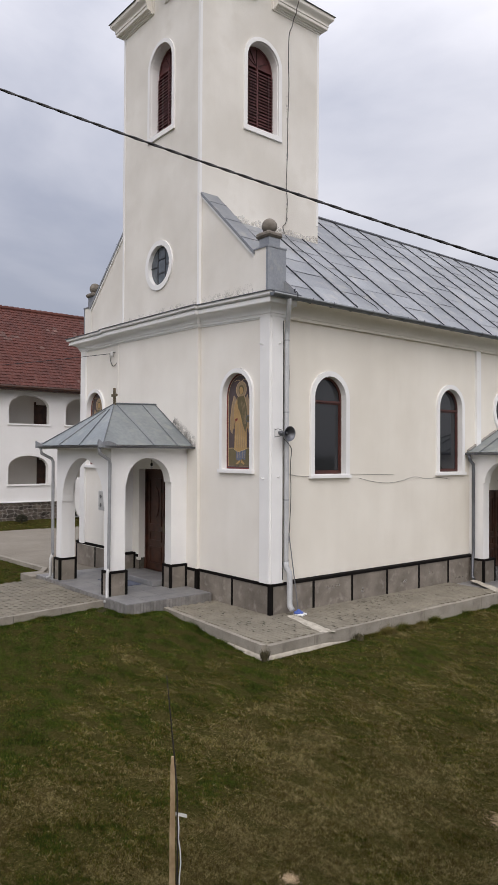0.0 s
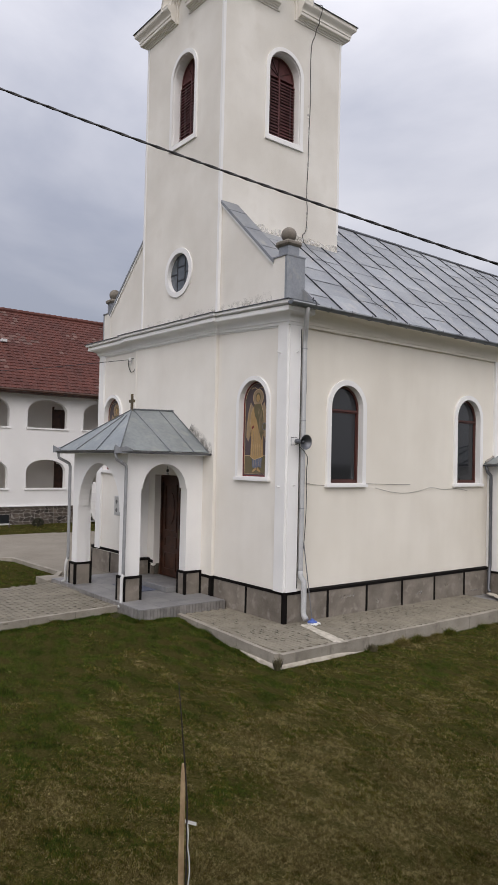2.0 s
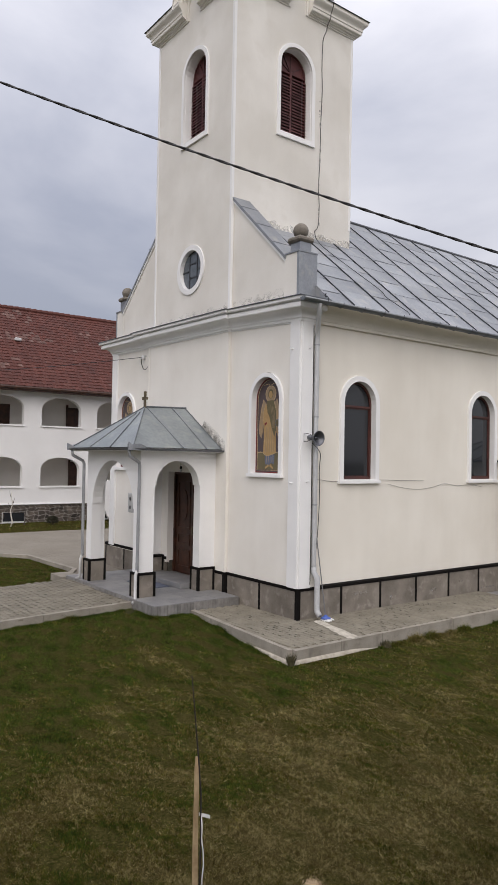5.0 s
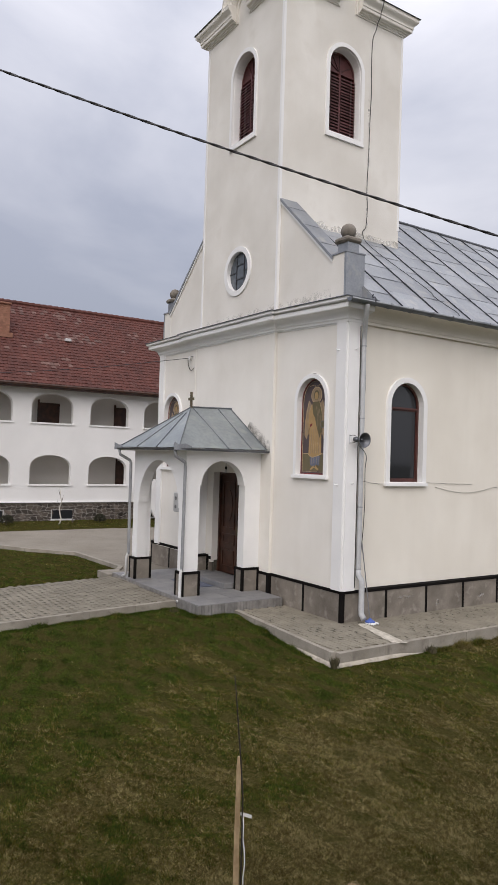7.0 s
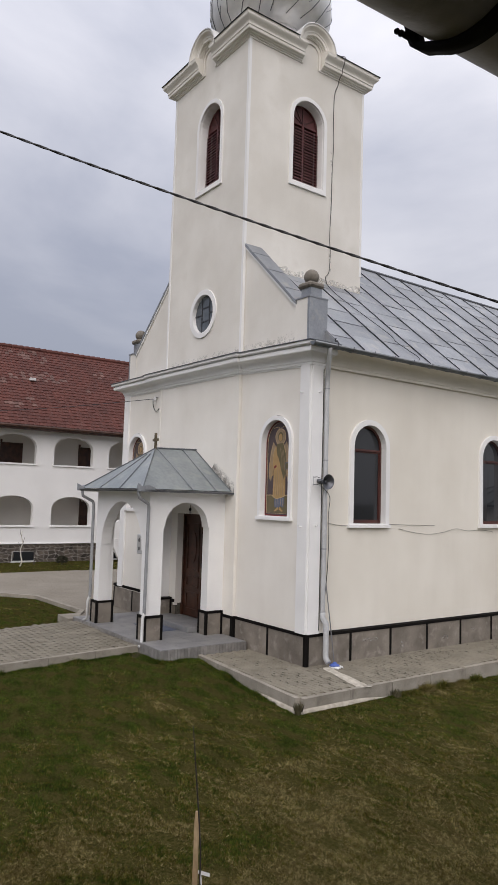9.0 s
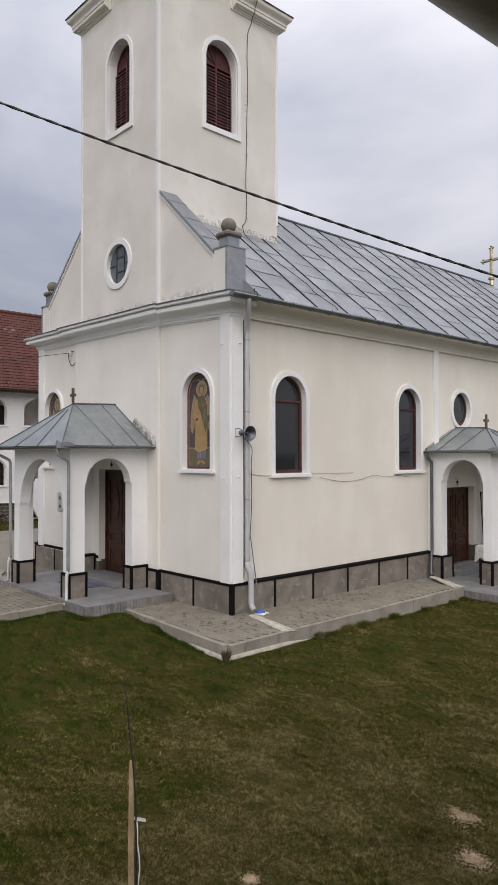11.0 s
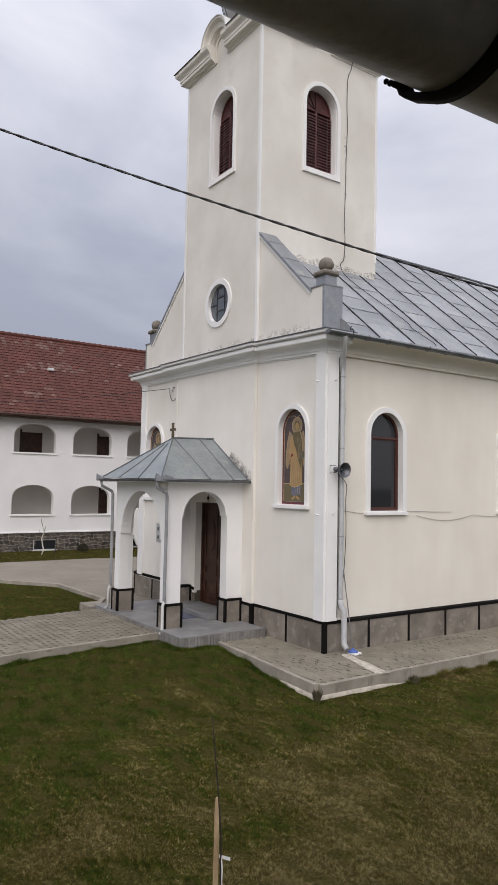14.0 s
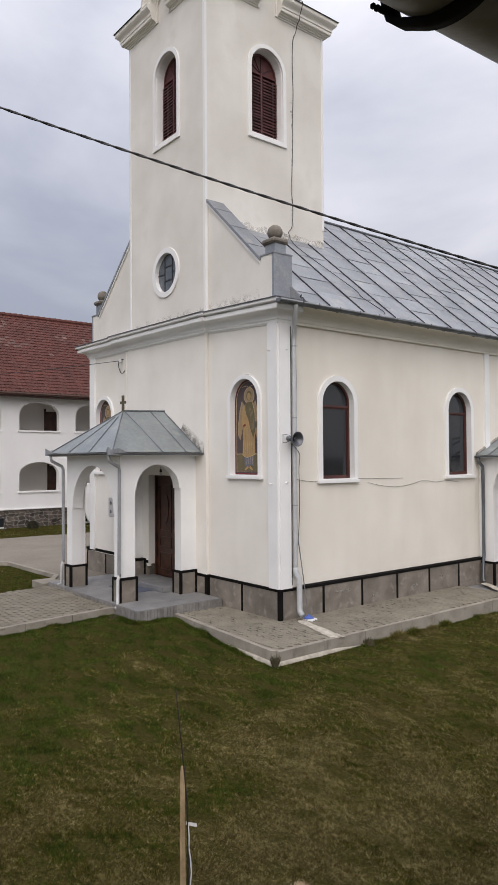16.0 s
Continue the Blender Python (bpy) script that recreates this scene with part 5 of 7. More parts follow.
    part("eave_gutter", tube(bmesh.new(), [(HX + 0.66, HY0 - 0.4, 6.13), (HX + 0.66, HY1 + 0.4, 6.13)], 0.075, 8), WOOD, house)
    x0, z0, x1, z1 = HX + 0.62, 6.2, HX - 4.5, 10.68
    ln = math.hypot(x1 - x0, z1 - z0)
    ax, az = (x1 - x0) / ln, (z1 - z0) / ln
    nx, nz2 = -az * -1, -ax
    step, wid = 0.25, 0.215
    prof = [(-0.5, 0.012), (-0.28, 0.022), (0.0, 0.034), (0.28, 0.022), (0.5, 0.012)]
    verts, faces = [], []
    for t, lift in ((-0.03, 0.028), (step, 0.0)):
        for u, h in prof:
            verts.append((ax * t + nx * (h + lift), u * wid, az * t + nz2 * (h + lift)))
    for u, h in prof:
        verts.append((ax * -0.03, u * wid, az * -0.03))
    for k in range(4):
        faces += [(k, k + 1, 6 + k, 5 + k), (10 + k, 11 + k, k + 1, k)]
    me = bpy.data.meshes.new("roof_tile")
    me.from_pydata(verts, [], faces)
    me.materials.append(TILE_RED)
    spots = [(r * step, -8.5 + i * wid) for r in range(int(ln / step)) for i in range(int(18 / wid))]
    spots.sort(key=lambda p: abs(p[1] - 1.0) + abs(p[0] - 3.0) * 0.6)
    place = lambda t, y: (x0 + ax * t, y, z0 + az * t)
    faded = me.copy()
    faded.materials.clear()
    faded.materials.append(TILE_FADED)
    rt = random.Random(9)
    pale = lambda t, y: noise.noise((t * 0.9 + 3.0, y * 0.45, 2.0)) + 0.25 * (t / ln) + rt.uniform(-0.35, 0.25) > 0.56
    for t, y in spots[:300]:
        ob = hang(new("roof_tile", faded if pale(t, y) else me), roof)
        ob.location = place(t, y)
    b = np.array(verts)
    old = [pale(t, y) for t, y in spots[300:]]
    for flag, mat in ((False, TILE_RED), (True, TILE_FADED)):
        offs = np.array([place(t, y) for (t, y), o in zip(spots[300:], old) if o == flag])
        mj = bpy.data.meshes.new("roof_tile_field")
        mj.from_pydata((b[None] + offs[:, None]).reshape(-1, 3).tolist(), [], [tuple(k + 15 * i for k in f) for i in range(len(offs)) for f in faces])
        mj.materials.append(mat)
        tagged(hang(new("roof_tile_field", mj), roof), kind="stuff")
    for i in range(62):
        y = -8.4 + i * 0.31
        part("ridge_tile", tube(bmesh.new(), [(x1, y, z1 + 0.02), (x1, y + 0.33, z1 + 0.045)], [0.12, 0.135], 8), TILE_RED, roof)
    part("patch_tile", boxed(-24.20, 2.45, 8.66, -24.00, 2.75, 8.80, bevel=0.02), LIGHT_GREY, roof, "pale broken tile")
    # brick chimney
    ch = part("chimney", boxed(-24.75, -0.86, 8.3, -24.1, -0.28, 10.12), BRICK, house)
    for r in range(24):
        z = 8.3 + r * 0.076
        for i in range(3):
            y = -0.86 + i * 0.276 - (0.138 if r % 2 else 0)
            part("brick", boxed(-24.11, max(y, -0.87), z + 0.004, -24.085, max(min(y + 0.266, -0.27), max(y, -0.87) + 0.02), z + 0.07), BRICK, ch)
    part("chimney_cap", boxed(-24.85, -0.92, 10.1, -24.0, -0.22, 10.18, bevel=0.02), BRICK, ch)
    part("chimney_flashing", boxed(-24.95, -0.98, 8.5, -23.9, -0.16, 8.72), BRICK, ch)
    # white outside stair against the wall
    flank = part("outside_stair", plate([[(STAIR_Y, 1.69), (STAIR_Y + 0.04, 1.0), (STAIR_Y + 0.4, 0.2), (STAIR_Y + 0.7, -0.1), (STAIR_Y + 2.4, -0.1), (STAIR_Y + 2.4, 1.95), (STAIR_Y + 0.4, 1.95)]], side(HX + 1.3), -0.15, 0.0), PLASTER, house)
    for k in range(6):
        part("step", boxed(HX, STAIR_Y + 0.12 + 0.07 * k, 1.45 - 0.2 * k, HX + 1.32, STAIR_Y + 0.75 + 0.07 * k, 1.47 - 0.2 * k), PLASTER, flank)
    return house


STAIR_Y = 5.58
build_house()


# ---- overhanging eave of the house under which the camera stands ----
def build_near_eave():
    eave = tagged(empty("roof_eave", (10.6, -8, 4.2)), "dark overhanging roof eave with a half-round gutter", "eave")
    bm = bmesh.new()
    for a0, a1, r0, r1 in ((math.pi * 0.97, math.pi * 2.03, GUT_R, GUT_R - 0.006),):
        angs = np.linspace(a0, a1, 25)
        prof = [(GUT_X + r0 * math.cos(a), GUT_Z + r0 * math.sin(a)) for a in angs] + [(GUT_X + r1 * math.cos(a), GUT_Z + r1 * math.sin(a)) for a in angs[::-1]]
    rings = [[bm.verts.new((x, y, z)) for x, z in prof] for y in (-13.0, -3.0)]
    k = len(prof)
    for j in range(k):
        bm.faces.new((rings[0][j], rings[0][(j + 1) % k], rings[1][(j + 1) % k], rings[1][j]))
    bm.faces.new(rings[0])
    bm.faces.new(rings[1])
    g = part("gutter", bm, GUTTER_DARK, eave, smooth=True)
    part("gutter_bead", tube(bmesh.new(), [(GUT_X - GUT_R, -13.0, GUT_Z), (GUT_X - GUT_R, -3.0, GUT_Z)], 0.011, 8), GUTTER_DARK, eave, smooth=True)
    for y in (-11.66, -10.86, -10.06, -9.06, -8.05, -7.02, -6.4, -5.6, -4.8, -4.0):
        bm = bmesh.new()
        angs = np.linspace(math.pi * 0.98, math.pi * 2.1, 30)
        off = lambda a: 0.009 * math.exp(-((a / math.pi - 1.22) / 0.06) ** 2)
        rings = [[bm.verts.new((GUT_X + rr * math.cos(a), yy, GUT_Z + rr * math.sin(a))) for rr, yy in ((GUT_R + 0.001 + off(a), y - 0.022), (GUT_R + 0.011 + off(a), y - 0.022), (GUT_R + 0.011 + off(a), y + 0.006), (GUT_R + 0.001 + off(a), y + 0.006))] for a in angs]
        for p, q in zip(rings, rings[1:]):
            for j in range(4):
                bm.faces.new((p[j], p[(j + 1) % 4], q[(j + 1) % 4], q[j]))
        br = part("bracket", bm, BLACK, eave, smooth=True)
        # toothed free end of the strap, standing a little off the gutter
        tail = bmesh.new()
        for k in range(3):
            a, th = math.pi * 1.17, 0.0048 - 0.0005 * k
            rr = GUT_R + 0.012 + 0.002 * math.sin(k)
            cx2, cz2 = GUT_X + rr * math.cos(a), GUT_Z + rr * math.sin(a)
            box(tail, cx2 - th, y - 0.022 - 0.0085 * (k + 1), cz2 - th, cx2 + th, y - 0.022 - 0.0085 * k - (0.002 if k else -0.004), cz2 + th, bevel=0.0015)
            box(tail, cx2 - th * 0.6, y - 0.022 - 0.0085 * (k + 1), cz2 - th * 0.6, cx2 + th * 0.6, y - 0.02 - 0.0085 * k, cz2 + th * 0.6)
        part("strap_tail", tail, BLACK, br)
    sl = [(GUT_X + 0.10, GUT_Z + 0.06), (13.2, GUT_Z + 1.9), (13.2, GUT_Z + 2.05), (GUT_X + 0.02, GUT_Z + 0.16)]
    part("roof_boards", plate([sl], lambda u, v, w: (u, w, v), -13.0, -3.0), GUTTER_DARK, eave)
    part("fascia", boxed(GUT_X + GUT_R + 0.01, -13.0, GUT_Z - 0.05, GUT_X + GUT_R + 0.04, -3.0, GUT_Z + 0.14), GUTTER_DARK, eave)
    for ob in eave.children_recursive:
        for v in ob.data.vertices:
            v.co.x += 0.05 * (v.co.y + 8.0)
    single("wall_east", boxed(12.0, -13.0, -0.5, 12.3, -3.0, 5.1), PLASTER, "plain white plastered house wall behind the viewpoint", "wall", kind="structure")


build_near_eave()


# ---- overhead cable, stake, loudspeaker and small things ----
def twisted_cable(name, a, b, sag, r, label, strands=2, turns=90, n=240):
    a, b = Vector(a), Vector(b)
    bm = bmesh.new()
    d = (b - a).normalized()
    s1 = d.cross(Vector((0, 0, 1))).normalized()
    s2 = s1.cross(d)
    for k in range(strands):
        pts = []
        for i in range(n + 1):
            t = i / n
            ph = 2 * math.pi * turns * t + math.pi * 2 * k / strands
            pts.append(a.lerp(b, t) - Vector((0, 0, 4 * sag * t * (1 - t))) + (s1 * math.cos(ph) + s2 * math.sin(ph)) * r * 0.62)
        tube(bm, pts, r, 5)
    return single(name, bm, CABLE, label, "cable", smooth=True)


twisted_cable("overhead_cable", (1.735, -12, 7.98), (12.354, 2.08, 2.593), 0.624, 0.0065, "black twisted overhead power cable running to the house wall", turns=70, n=420)

# pavers in the three paved areas
pavers([(-1.80, -1.12), (1.49, -1.39), (1.40, 5.70), (-0.15, 5.70), (-0.15, 0.12), (-1.80, 0.12)], 0.0, apron, 0.0, (1.5, -1.4))
pavers(WALKWAY, 0.10, walkway, 0.03, (-2.6, -3.5))
pavers(YARD, 0.012, yard, math.pi / 2, (-9, -1), cap=0, length=0.24, width=0.12, material=YARD_PAVER)

# cement haunch along the foot of the apron kerb
CEMENT = surface("pale_cement", (0.34, 0.305, 0.25), (0.52, 0.475, 0.40), 9.0, 0.9, 0.5, 60.0)
SPLASH = surface("pale_splash_cement", (0.40, 0.365, 0.30), (0.60, 0.56, 0.48), 7.0, 0.9, 0.5, 50.0, c3=(0.30, 0.27, 0.22))
bm = bmesh.new()
pts = [(-0.55, -1.365), (1.64, -1.535), (1.635, -0.9), (1.625, 0.55)]
for (x0, y0), (x1, y1) in zip(pts, pts[1:]):
    n = Vector((y1 - y0, x0 - x1)).normalized()
    rows, m = [], int(math.hypot(x1 - x0, y1 - y0) / 0.025)
    for k in range(m + 1):
        p = Vector((x0, y0)).lerp(Vector((x1, y1)), k / m)
        taper = smoothstep((p.x + 0.55) / 1.5) * smoothstep((0.55 - p.y) / 0.8)
        w = taper * max(0.004, 0.05 + 0.035 * noise.noise((p.x * 4, p.y * 4, 2)) + 0.022 * noise.noise((p.x * 19, p.y * 19, 6)))
        z = lawn_height(p.x, p.y)
        rough = lambda q: 0.006 * noise.noise((p.x * 30, p.y * 30, q))
        rows.append([bm.verts.new((p.x + n.x * w * f, p.y + n.y * w * f, z + h * taper + rough(f))) for f, h in ((0.0, 0.055), (0.45, 0.045), (0.85, 0.026), (1.0, 0.0))])
    for a, b in zip(rows, rows[1:]):
        for k in range(3):
            bm.faces.new((a[k], b[k], b[k + 1], a[k + 1]))
part("cement_haunch", bm, CEMENT, apron, "pale cement along the kerb foot", smooth=True)


def smear(name, pts, z, parent):
    """A thin uneven cement run-off strip with a ragged outline."""
    bm = bmesh.new()
    rows = []
    for i in range(13):
        t = i / 12
        c = Vector(pts[0]).lerp(Vector(pts[1]), t)
        d = (Vector(pts[1]) - Vector(pts[0])).normalized()
        n = Vector((-d.y, d.x))
        w = pts[2] * (0.65 + 0.5 * t) * (1 + 0.35 * noise.noise((t * 5, 1, 0)))
        rows.append([bm.verts.new((c.x + n.x * w * s, c.y + n.y * w * s, z + (0.012 if abs(s) < 0.9 else 0.002) + 0.006 * noise.noise((t * 9, s * 3, 4)))) for s in (-1, -0.55, 0, 0.55, 1)])
    for a, b in zip(rows, rows[1:]):
        for k in range(4):
            bm.faces.new((a[k], a[k + 1], b[k + 1], b[k]))
    part(name, bm, SPLASH, parent, "pale cement splash strip", smooth=True)


smear("splash_strip", ((0.24, 0.30), (1.63, -0.06), 0.12), 0.004, apron)
smear("splash_strip", ((0.22, 6.45), (1.48, 5.66), 0.13), 0.004, apron)


# ---- small things ----
STEM = surface("dark_stem_bark", (0.018, 0.014, 0.012), (0.035, 0.028, 0.024), 8.0, 0.8, 0.2, 40.0)


def build_stake():
    st = tagged(empty("stake", (5.83, -6.02, -0.34)), "split wooden stake with white tag and hanging string in the lawn", "stake")
    bm = bmesh.new()
    rings = []
    for z, w, dx in ((-0.5, 0.026, 0.0), (-0.1, 0.025, 0.002), (0.3, 0.023, -0.003), (0.6, 0.021, 0.0), (0.80, 0.019, -0.003), (0.865, 0.010, -0.008)):
        rings.append([bm.verts.new((5.83 + dx + w * math.cos(a) * f, -6.02 + w * math.sin(a) * f, z)) for a, f in ((0.3, 1.0), (1.2, 0.85), (2.4, 1.05), (3.5, 0.9), (4.6, 1.0), (5.5, 0.8))])
    for a, b in zip(rings, rings[1:]):
        for j in range(6):
            bm.faces.new((a[j], a[(j + 1) % 6], b[(j + 1) % 6], b[j]))
    bm.faces.new(rings[-1])
    part("pole", bm, BARK, st)
    tagb = box(bmesh.new(), 0, -0.004, -0.012, 0.085, 0.004, 0.014)
    for v in tagb.verts:
        x, y, z = v.co
        v.co = (5.845 + x * 0.75, -6.005 + x * 0.66, 0.455 + z - x * 0.12)
    part("tag", tagb, WHITE, st, "white plastic tag")
    pts = [(5.86, -5.995, 0.45), (5.868, -5.99, 0.36), (5.862, -5.99, 0.28), (5.878, -5.985, 0.20), (5.88, -5.98, 0.10), (5.87, -5.985, 0.0), (5.872, -5.985, -0.12), (5.865, -5.99, -0.30)]
    part("string", tube(bmesh.new(), pts, 0.005, 5), WHITE, st, "white string", smooth=True)
    sp = tagged(empty("sapling", (5.86, -6.0, -0.34)), "bare thin dark sapling stem tied beside a stake", "sapling")
    pts = [(5.86, -6.0, -0.34), (5.862, -5.998, 0.2), (5.858, -6.0, 0.6), (5.842, -6.015, 0.85), (5.828, -6.03, 1.05), (5.815, -6.045, 1.25), (5.80, -6.06, 1.455)]
    part("stem", tube(bmesh.new(), pts, [0.0065, 0.0062, 0.006, 0.0055, 0.005, 0.0045, 0.003], 6), STEM, sp, smooth=True)


def build_speaker():
    sp = tagged(empty("loudspeaker", (0.02, 0.12, 3.48)), "grey horn loudspeaker on a bracket at the church corner", "loudspeaker")
    c, ax = Vector((0.13, 0.19, 3.49)), Vector((1.0, 0.0, -0.07)).normalized()
    s1 = ax.cross(Vector((0, 0, 1))).normalized()
    s2 = s1.cross(ax)

    def turned(profile, n=22):
        bm = bmesh.new()
        rings = [[bm.verts.new(c + ax * d + (s1 * math.cos(2 * math.pi * j / n) + s2 * math.sin(2 * math.pi * j / n)) * r) for j in range(n)] for d, r in profile]
        for a, b in zip(rings, rings[1:]):
            for j in range(n):
                bm.faces.new((a[j], a[(j + 1) % n], b[(j + 1) % n], b[j]))
        return bm

    part("horn", turned([(0.0, 0.03), (0.05, 0.045), (0.12, 0.075), (0.165, 0.112), (0.19, 0.142), (0.20, 0.144), (0.193, 0.135), (0.165, 0.102), (0.12, 0.066), (0.045, 0.036), (0.02, 0.002)]), ZINC_DARK, sp, smooth=True)
    part("driver", turned([(-0.10, 0.002), (-0.10, 0.045), (-0.02, 0.05), (0.0, 0.03)], 14), ZINC_DARK, sp, smooth=True)
    part("throat", turned([(0.03, 0.002), (0.10, 0.03), (0.12, 0.026), (0.125, 0.002)], 12), ZINC_DARK, sp, smooth=True)
    part("bracket", tube(bmesh.new(), [(0.04, 0.06, 3.56), (0.11, 0.09, 3.57), (0.13, 0.16, 3.55)], 0.006, 6), CABLE, sp)
    part("bracket", tube(bmesh.new(), [(0.04, 0.06, 3.42), (0.11, 0.09, 3.42), (0.13, 0.16, 3.45)], 0.006, 6), CABLE, sp)
    part("bracket", tube(bmesh.new(), [(0.04, 0.06, 3.58), (0.04, 0.06, 3.40)], 0.009, 6), PIPE, sp)


def wire(name, pts, r, mat, label, n=6):
    """A thin wire, rounded through pts by a short run of in-between points."""
    p = [Vector(q) for q in pts]
    out = []
    for i in range(len(p) - 1):
        a, b, c, d = p[max(i - 1, 0)], p[i], p[i + 1], p[min(i + 2, len(p) - 1)]
        for k in range(n):
            t = k / n
            out.append(0.5 * (2 * b + (c - a) * t + (2 * a - 5 * b + 4 * c - d) * t * t + (3 * b - a - 3 * c + d) * t ** 3))
    out.append(p[-1])
    return single(name, tube(bmesh.new(), out, r, 5), mat, label, "wire", smooth=True)


build_stake()
build_speaker()
X = TX1 + 0.018
wire("tower_wire", [(X + 0.10, 2.50, 14.20), (X + 0.315, 2.56, 14.10), (X + 0.31, 2.58, 14.02), (X + 0.255, 2.60, 13.93), (X + 0.19, 2.61, 13.84), (X + 0.17, 2.62, 13.75), (X + 0.07, 2.63, 13.67), (X, 2.64, 13.52), (X, 2.54, 13.25), (X, 2.52, 12.6), (X, 2.54, 12.0), (X, 2.51, 11.2), (X, 2.50, 10.4), (X, 2.47, 9.6), (X, 2.50, 9.2), (X, 2.47, 8.7), (X + 0.03, 2.34, 8.50), (-1.90, 2.30, 8.05), (-0.51, 2.62, 6.90), (-0.20, 2.56, 6.64), (0.06, 2.67, 6.42), (0.24, 2.76, 6.27), (0.37, 2.69, 6.17)], 0.009, CABLE, "dark wire running down the tower and over the roof")
wire("speaker_wire", [(0.10, 0.22, 3.40), (0.16, 0.38, 3.2), (0.10, 0.42, 2.9), (0.06, 0.47, 2.3), (0.05, 0.45, 1.7), (0.06, 0.40, 1.25), (0.05, 0.42, 0.9), (0.03, 0.41, 0.64)], 0.007, CABLE, "dark wire hanging from the loudspeaker down the wall")
wire("speaker_wire", [(0.02, 0.44, 5.72), (0.02, 0.43, 5.2), (0.02, 0.45, 4.6), (0.02, 0.42, 4.0), (0.05, 0.36, 3.55)], 0.006, CABLE, "dark wire clipped to the wall above the loudspeaker")
# thin black line from cornice to plinth, between the pilaster and the downpipe
wire("corner_cable", [(0.045, 0.272, 5.68), (0.045, 0.276, 4.6), (0.045, 0.272, 3.4), (0.045, 0.276, 2.0), (0.045, 0.272, 0.66)], 0.009, CABLE, "thin black line running down beside the corner downpipe")
wire("wall_wire", [(-0.035, 0.45, 2.70), (-0.035, 1.0, 2.64), (-0.03, 2.25, 2.67), (-0.035, 3.0, 2.655), (-0.035, 3.7, 2.65)], 0.004, WIRE_GREY, "thin grey wire along the side wall")
wire("wall_wire", [(-0.035, 2.55, 2.58), (-0.035, 3.0, 2.50), (-0.035, 3.5, 2.46), (-0.035, 4.0, 2.50), (-0.03, 4.45, 2.58), (-0.035, 4.9, 2.53), (-0.035, 5.4, 2.55), (-0.035, 5.85, 2.50)], 0.004, WIRE_GREY, "sagging grey wire between two side windows")
wire("service_wire", [(-21.9, -4.6, 6.25), (-18.0, -3.3, 6.0), (-14.0, -2.15, 5.82), (-10.0, -1.05, 5.71), (-6.32, -0.08, 5.69)], 0.008, CABLE, "thin service wire between the church and the house")
wire("service_wire", [(-6.32, -0.08, 5.69), (-6.33, -0.06, 5.52), (-6.24, -0.04, 5.37), (-6.12, -0.03, 5.38), (-5.96, -0.02, 5.50)], 0.010, CABLE, "looped service wire end on the church wall")
ins = single("insulator", lathe(bmesh.new(), (-6.24, -0.07, 5.68), [(0.02, -0.05), (0.045, -0.03), (0.03, 0.0), (0.045, 0.03), (0.02, 0.06)], 12), WHITE, "small white insulator on the church front", "insulator", smooth=True)
part("hook", tube(bmesh.new(), [(-6.24, -0.07, 5.70), (-6.20, -0.05, 5.72), (-6.18, 0.0, 5.72)], 0.01, 6), ZINC_DARK, ins)
for q in ((0.055, 0.16, 5.22), (0.055, 0.13, 2.64), (-0.02, 6.98, 5.22)):
    bm = tube(bmesh.new(), [(q[0] - 0.03, q[1], q[2]), (q[0] + 0.05, q[1], q[2] + 0.005), (q[0] + 0.055, q[1], q[2] + 0.03)], 0.012, 8)
    part("wall_peg", bm, WHITE, church)
for x, z in ((-0.19, 5.21), (-0.15, 2.61)):
    bm = tube(bmesh.new(), [(x, -0.04, z), (x - 0.01, -0.12, z + 0.005), (x - 0.01, -0.125, z + 0.03)], 0.012, 8)
    part("wall_peg", bm, WHITE, church)

# electricity box on the front wall
mb = tagged(empty("meter_box", (-6.35, -0.03, 1.60)), "grey-white electricity meter box on the church front", "meter box")
part("case", boxed(-6.65, -0.21, 1.60, -6.28, 0.0, 2.11, bevel=0.012), LIGHT_GREY, mb)
part("door", boxed(-6.62, -0.217, 1.63, -6.31, -0.209, 2.08), surface("meter_grey", (0.50, 0.50, 0.49), (0.58, 0.58, 0.57), 6, 0.6), mb)
METER = surface("meter_glass", (0.10, 0.10, 0.10), (0.15, 0.15, 0.15), 8.0, 0.35)
for z in (1.96, 1.74):
    part("dial", plate([disc(-6.50, z, 0.05, n=14)], front(-0.217), 0.0, 0.006), METER, mb)
part("cable", tube(bmesh.new(), [(-6.21, -0.06, 1.61), (-6.19, -0.06, 1.46), (-6.16, -0.04, 1.40), (-6.10, -0.03, 1.39)], 0.014, 6), CABLE, mb)

# mop leaning by the downpipe
mop = tagged(empty("mop", (0.30, 0.47, 0.02)), "mop with white strands and blue socket leaning by the downpipe", "mop")
part("handle", tube(bmesh.new(), [(0.29, 0.465, 0.08), (0.20, 0.44, 0.70), (0.07, 0.41, 1.55)], 0.010, 8), surface("mop_handle_grey", (0.12, 0.12, 0.13), (0.18, 0.18, 0.19), 6, 0.5), mop, smooth=True)
part("socket", lathe(bmesh.new(), (0.295, 0.467, 0.035), [(0.10, 0.0), (0.09, 0.025), (0.05, 0.04), (0.02, 0.075)], 14), surface("mop_blue", (0.05, 0.10, 0.35), (0.08, 0.14, 0.45), 20, 0.5), mop, "blue plastic socket", smooth=True)
bm = bmesh.new()
rnd = random.Random(21)
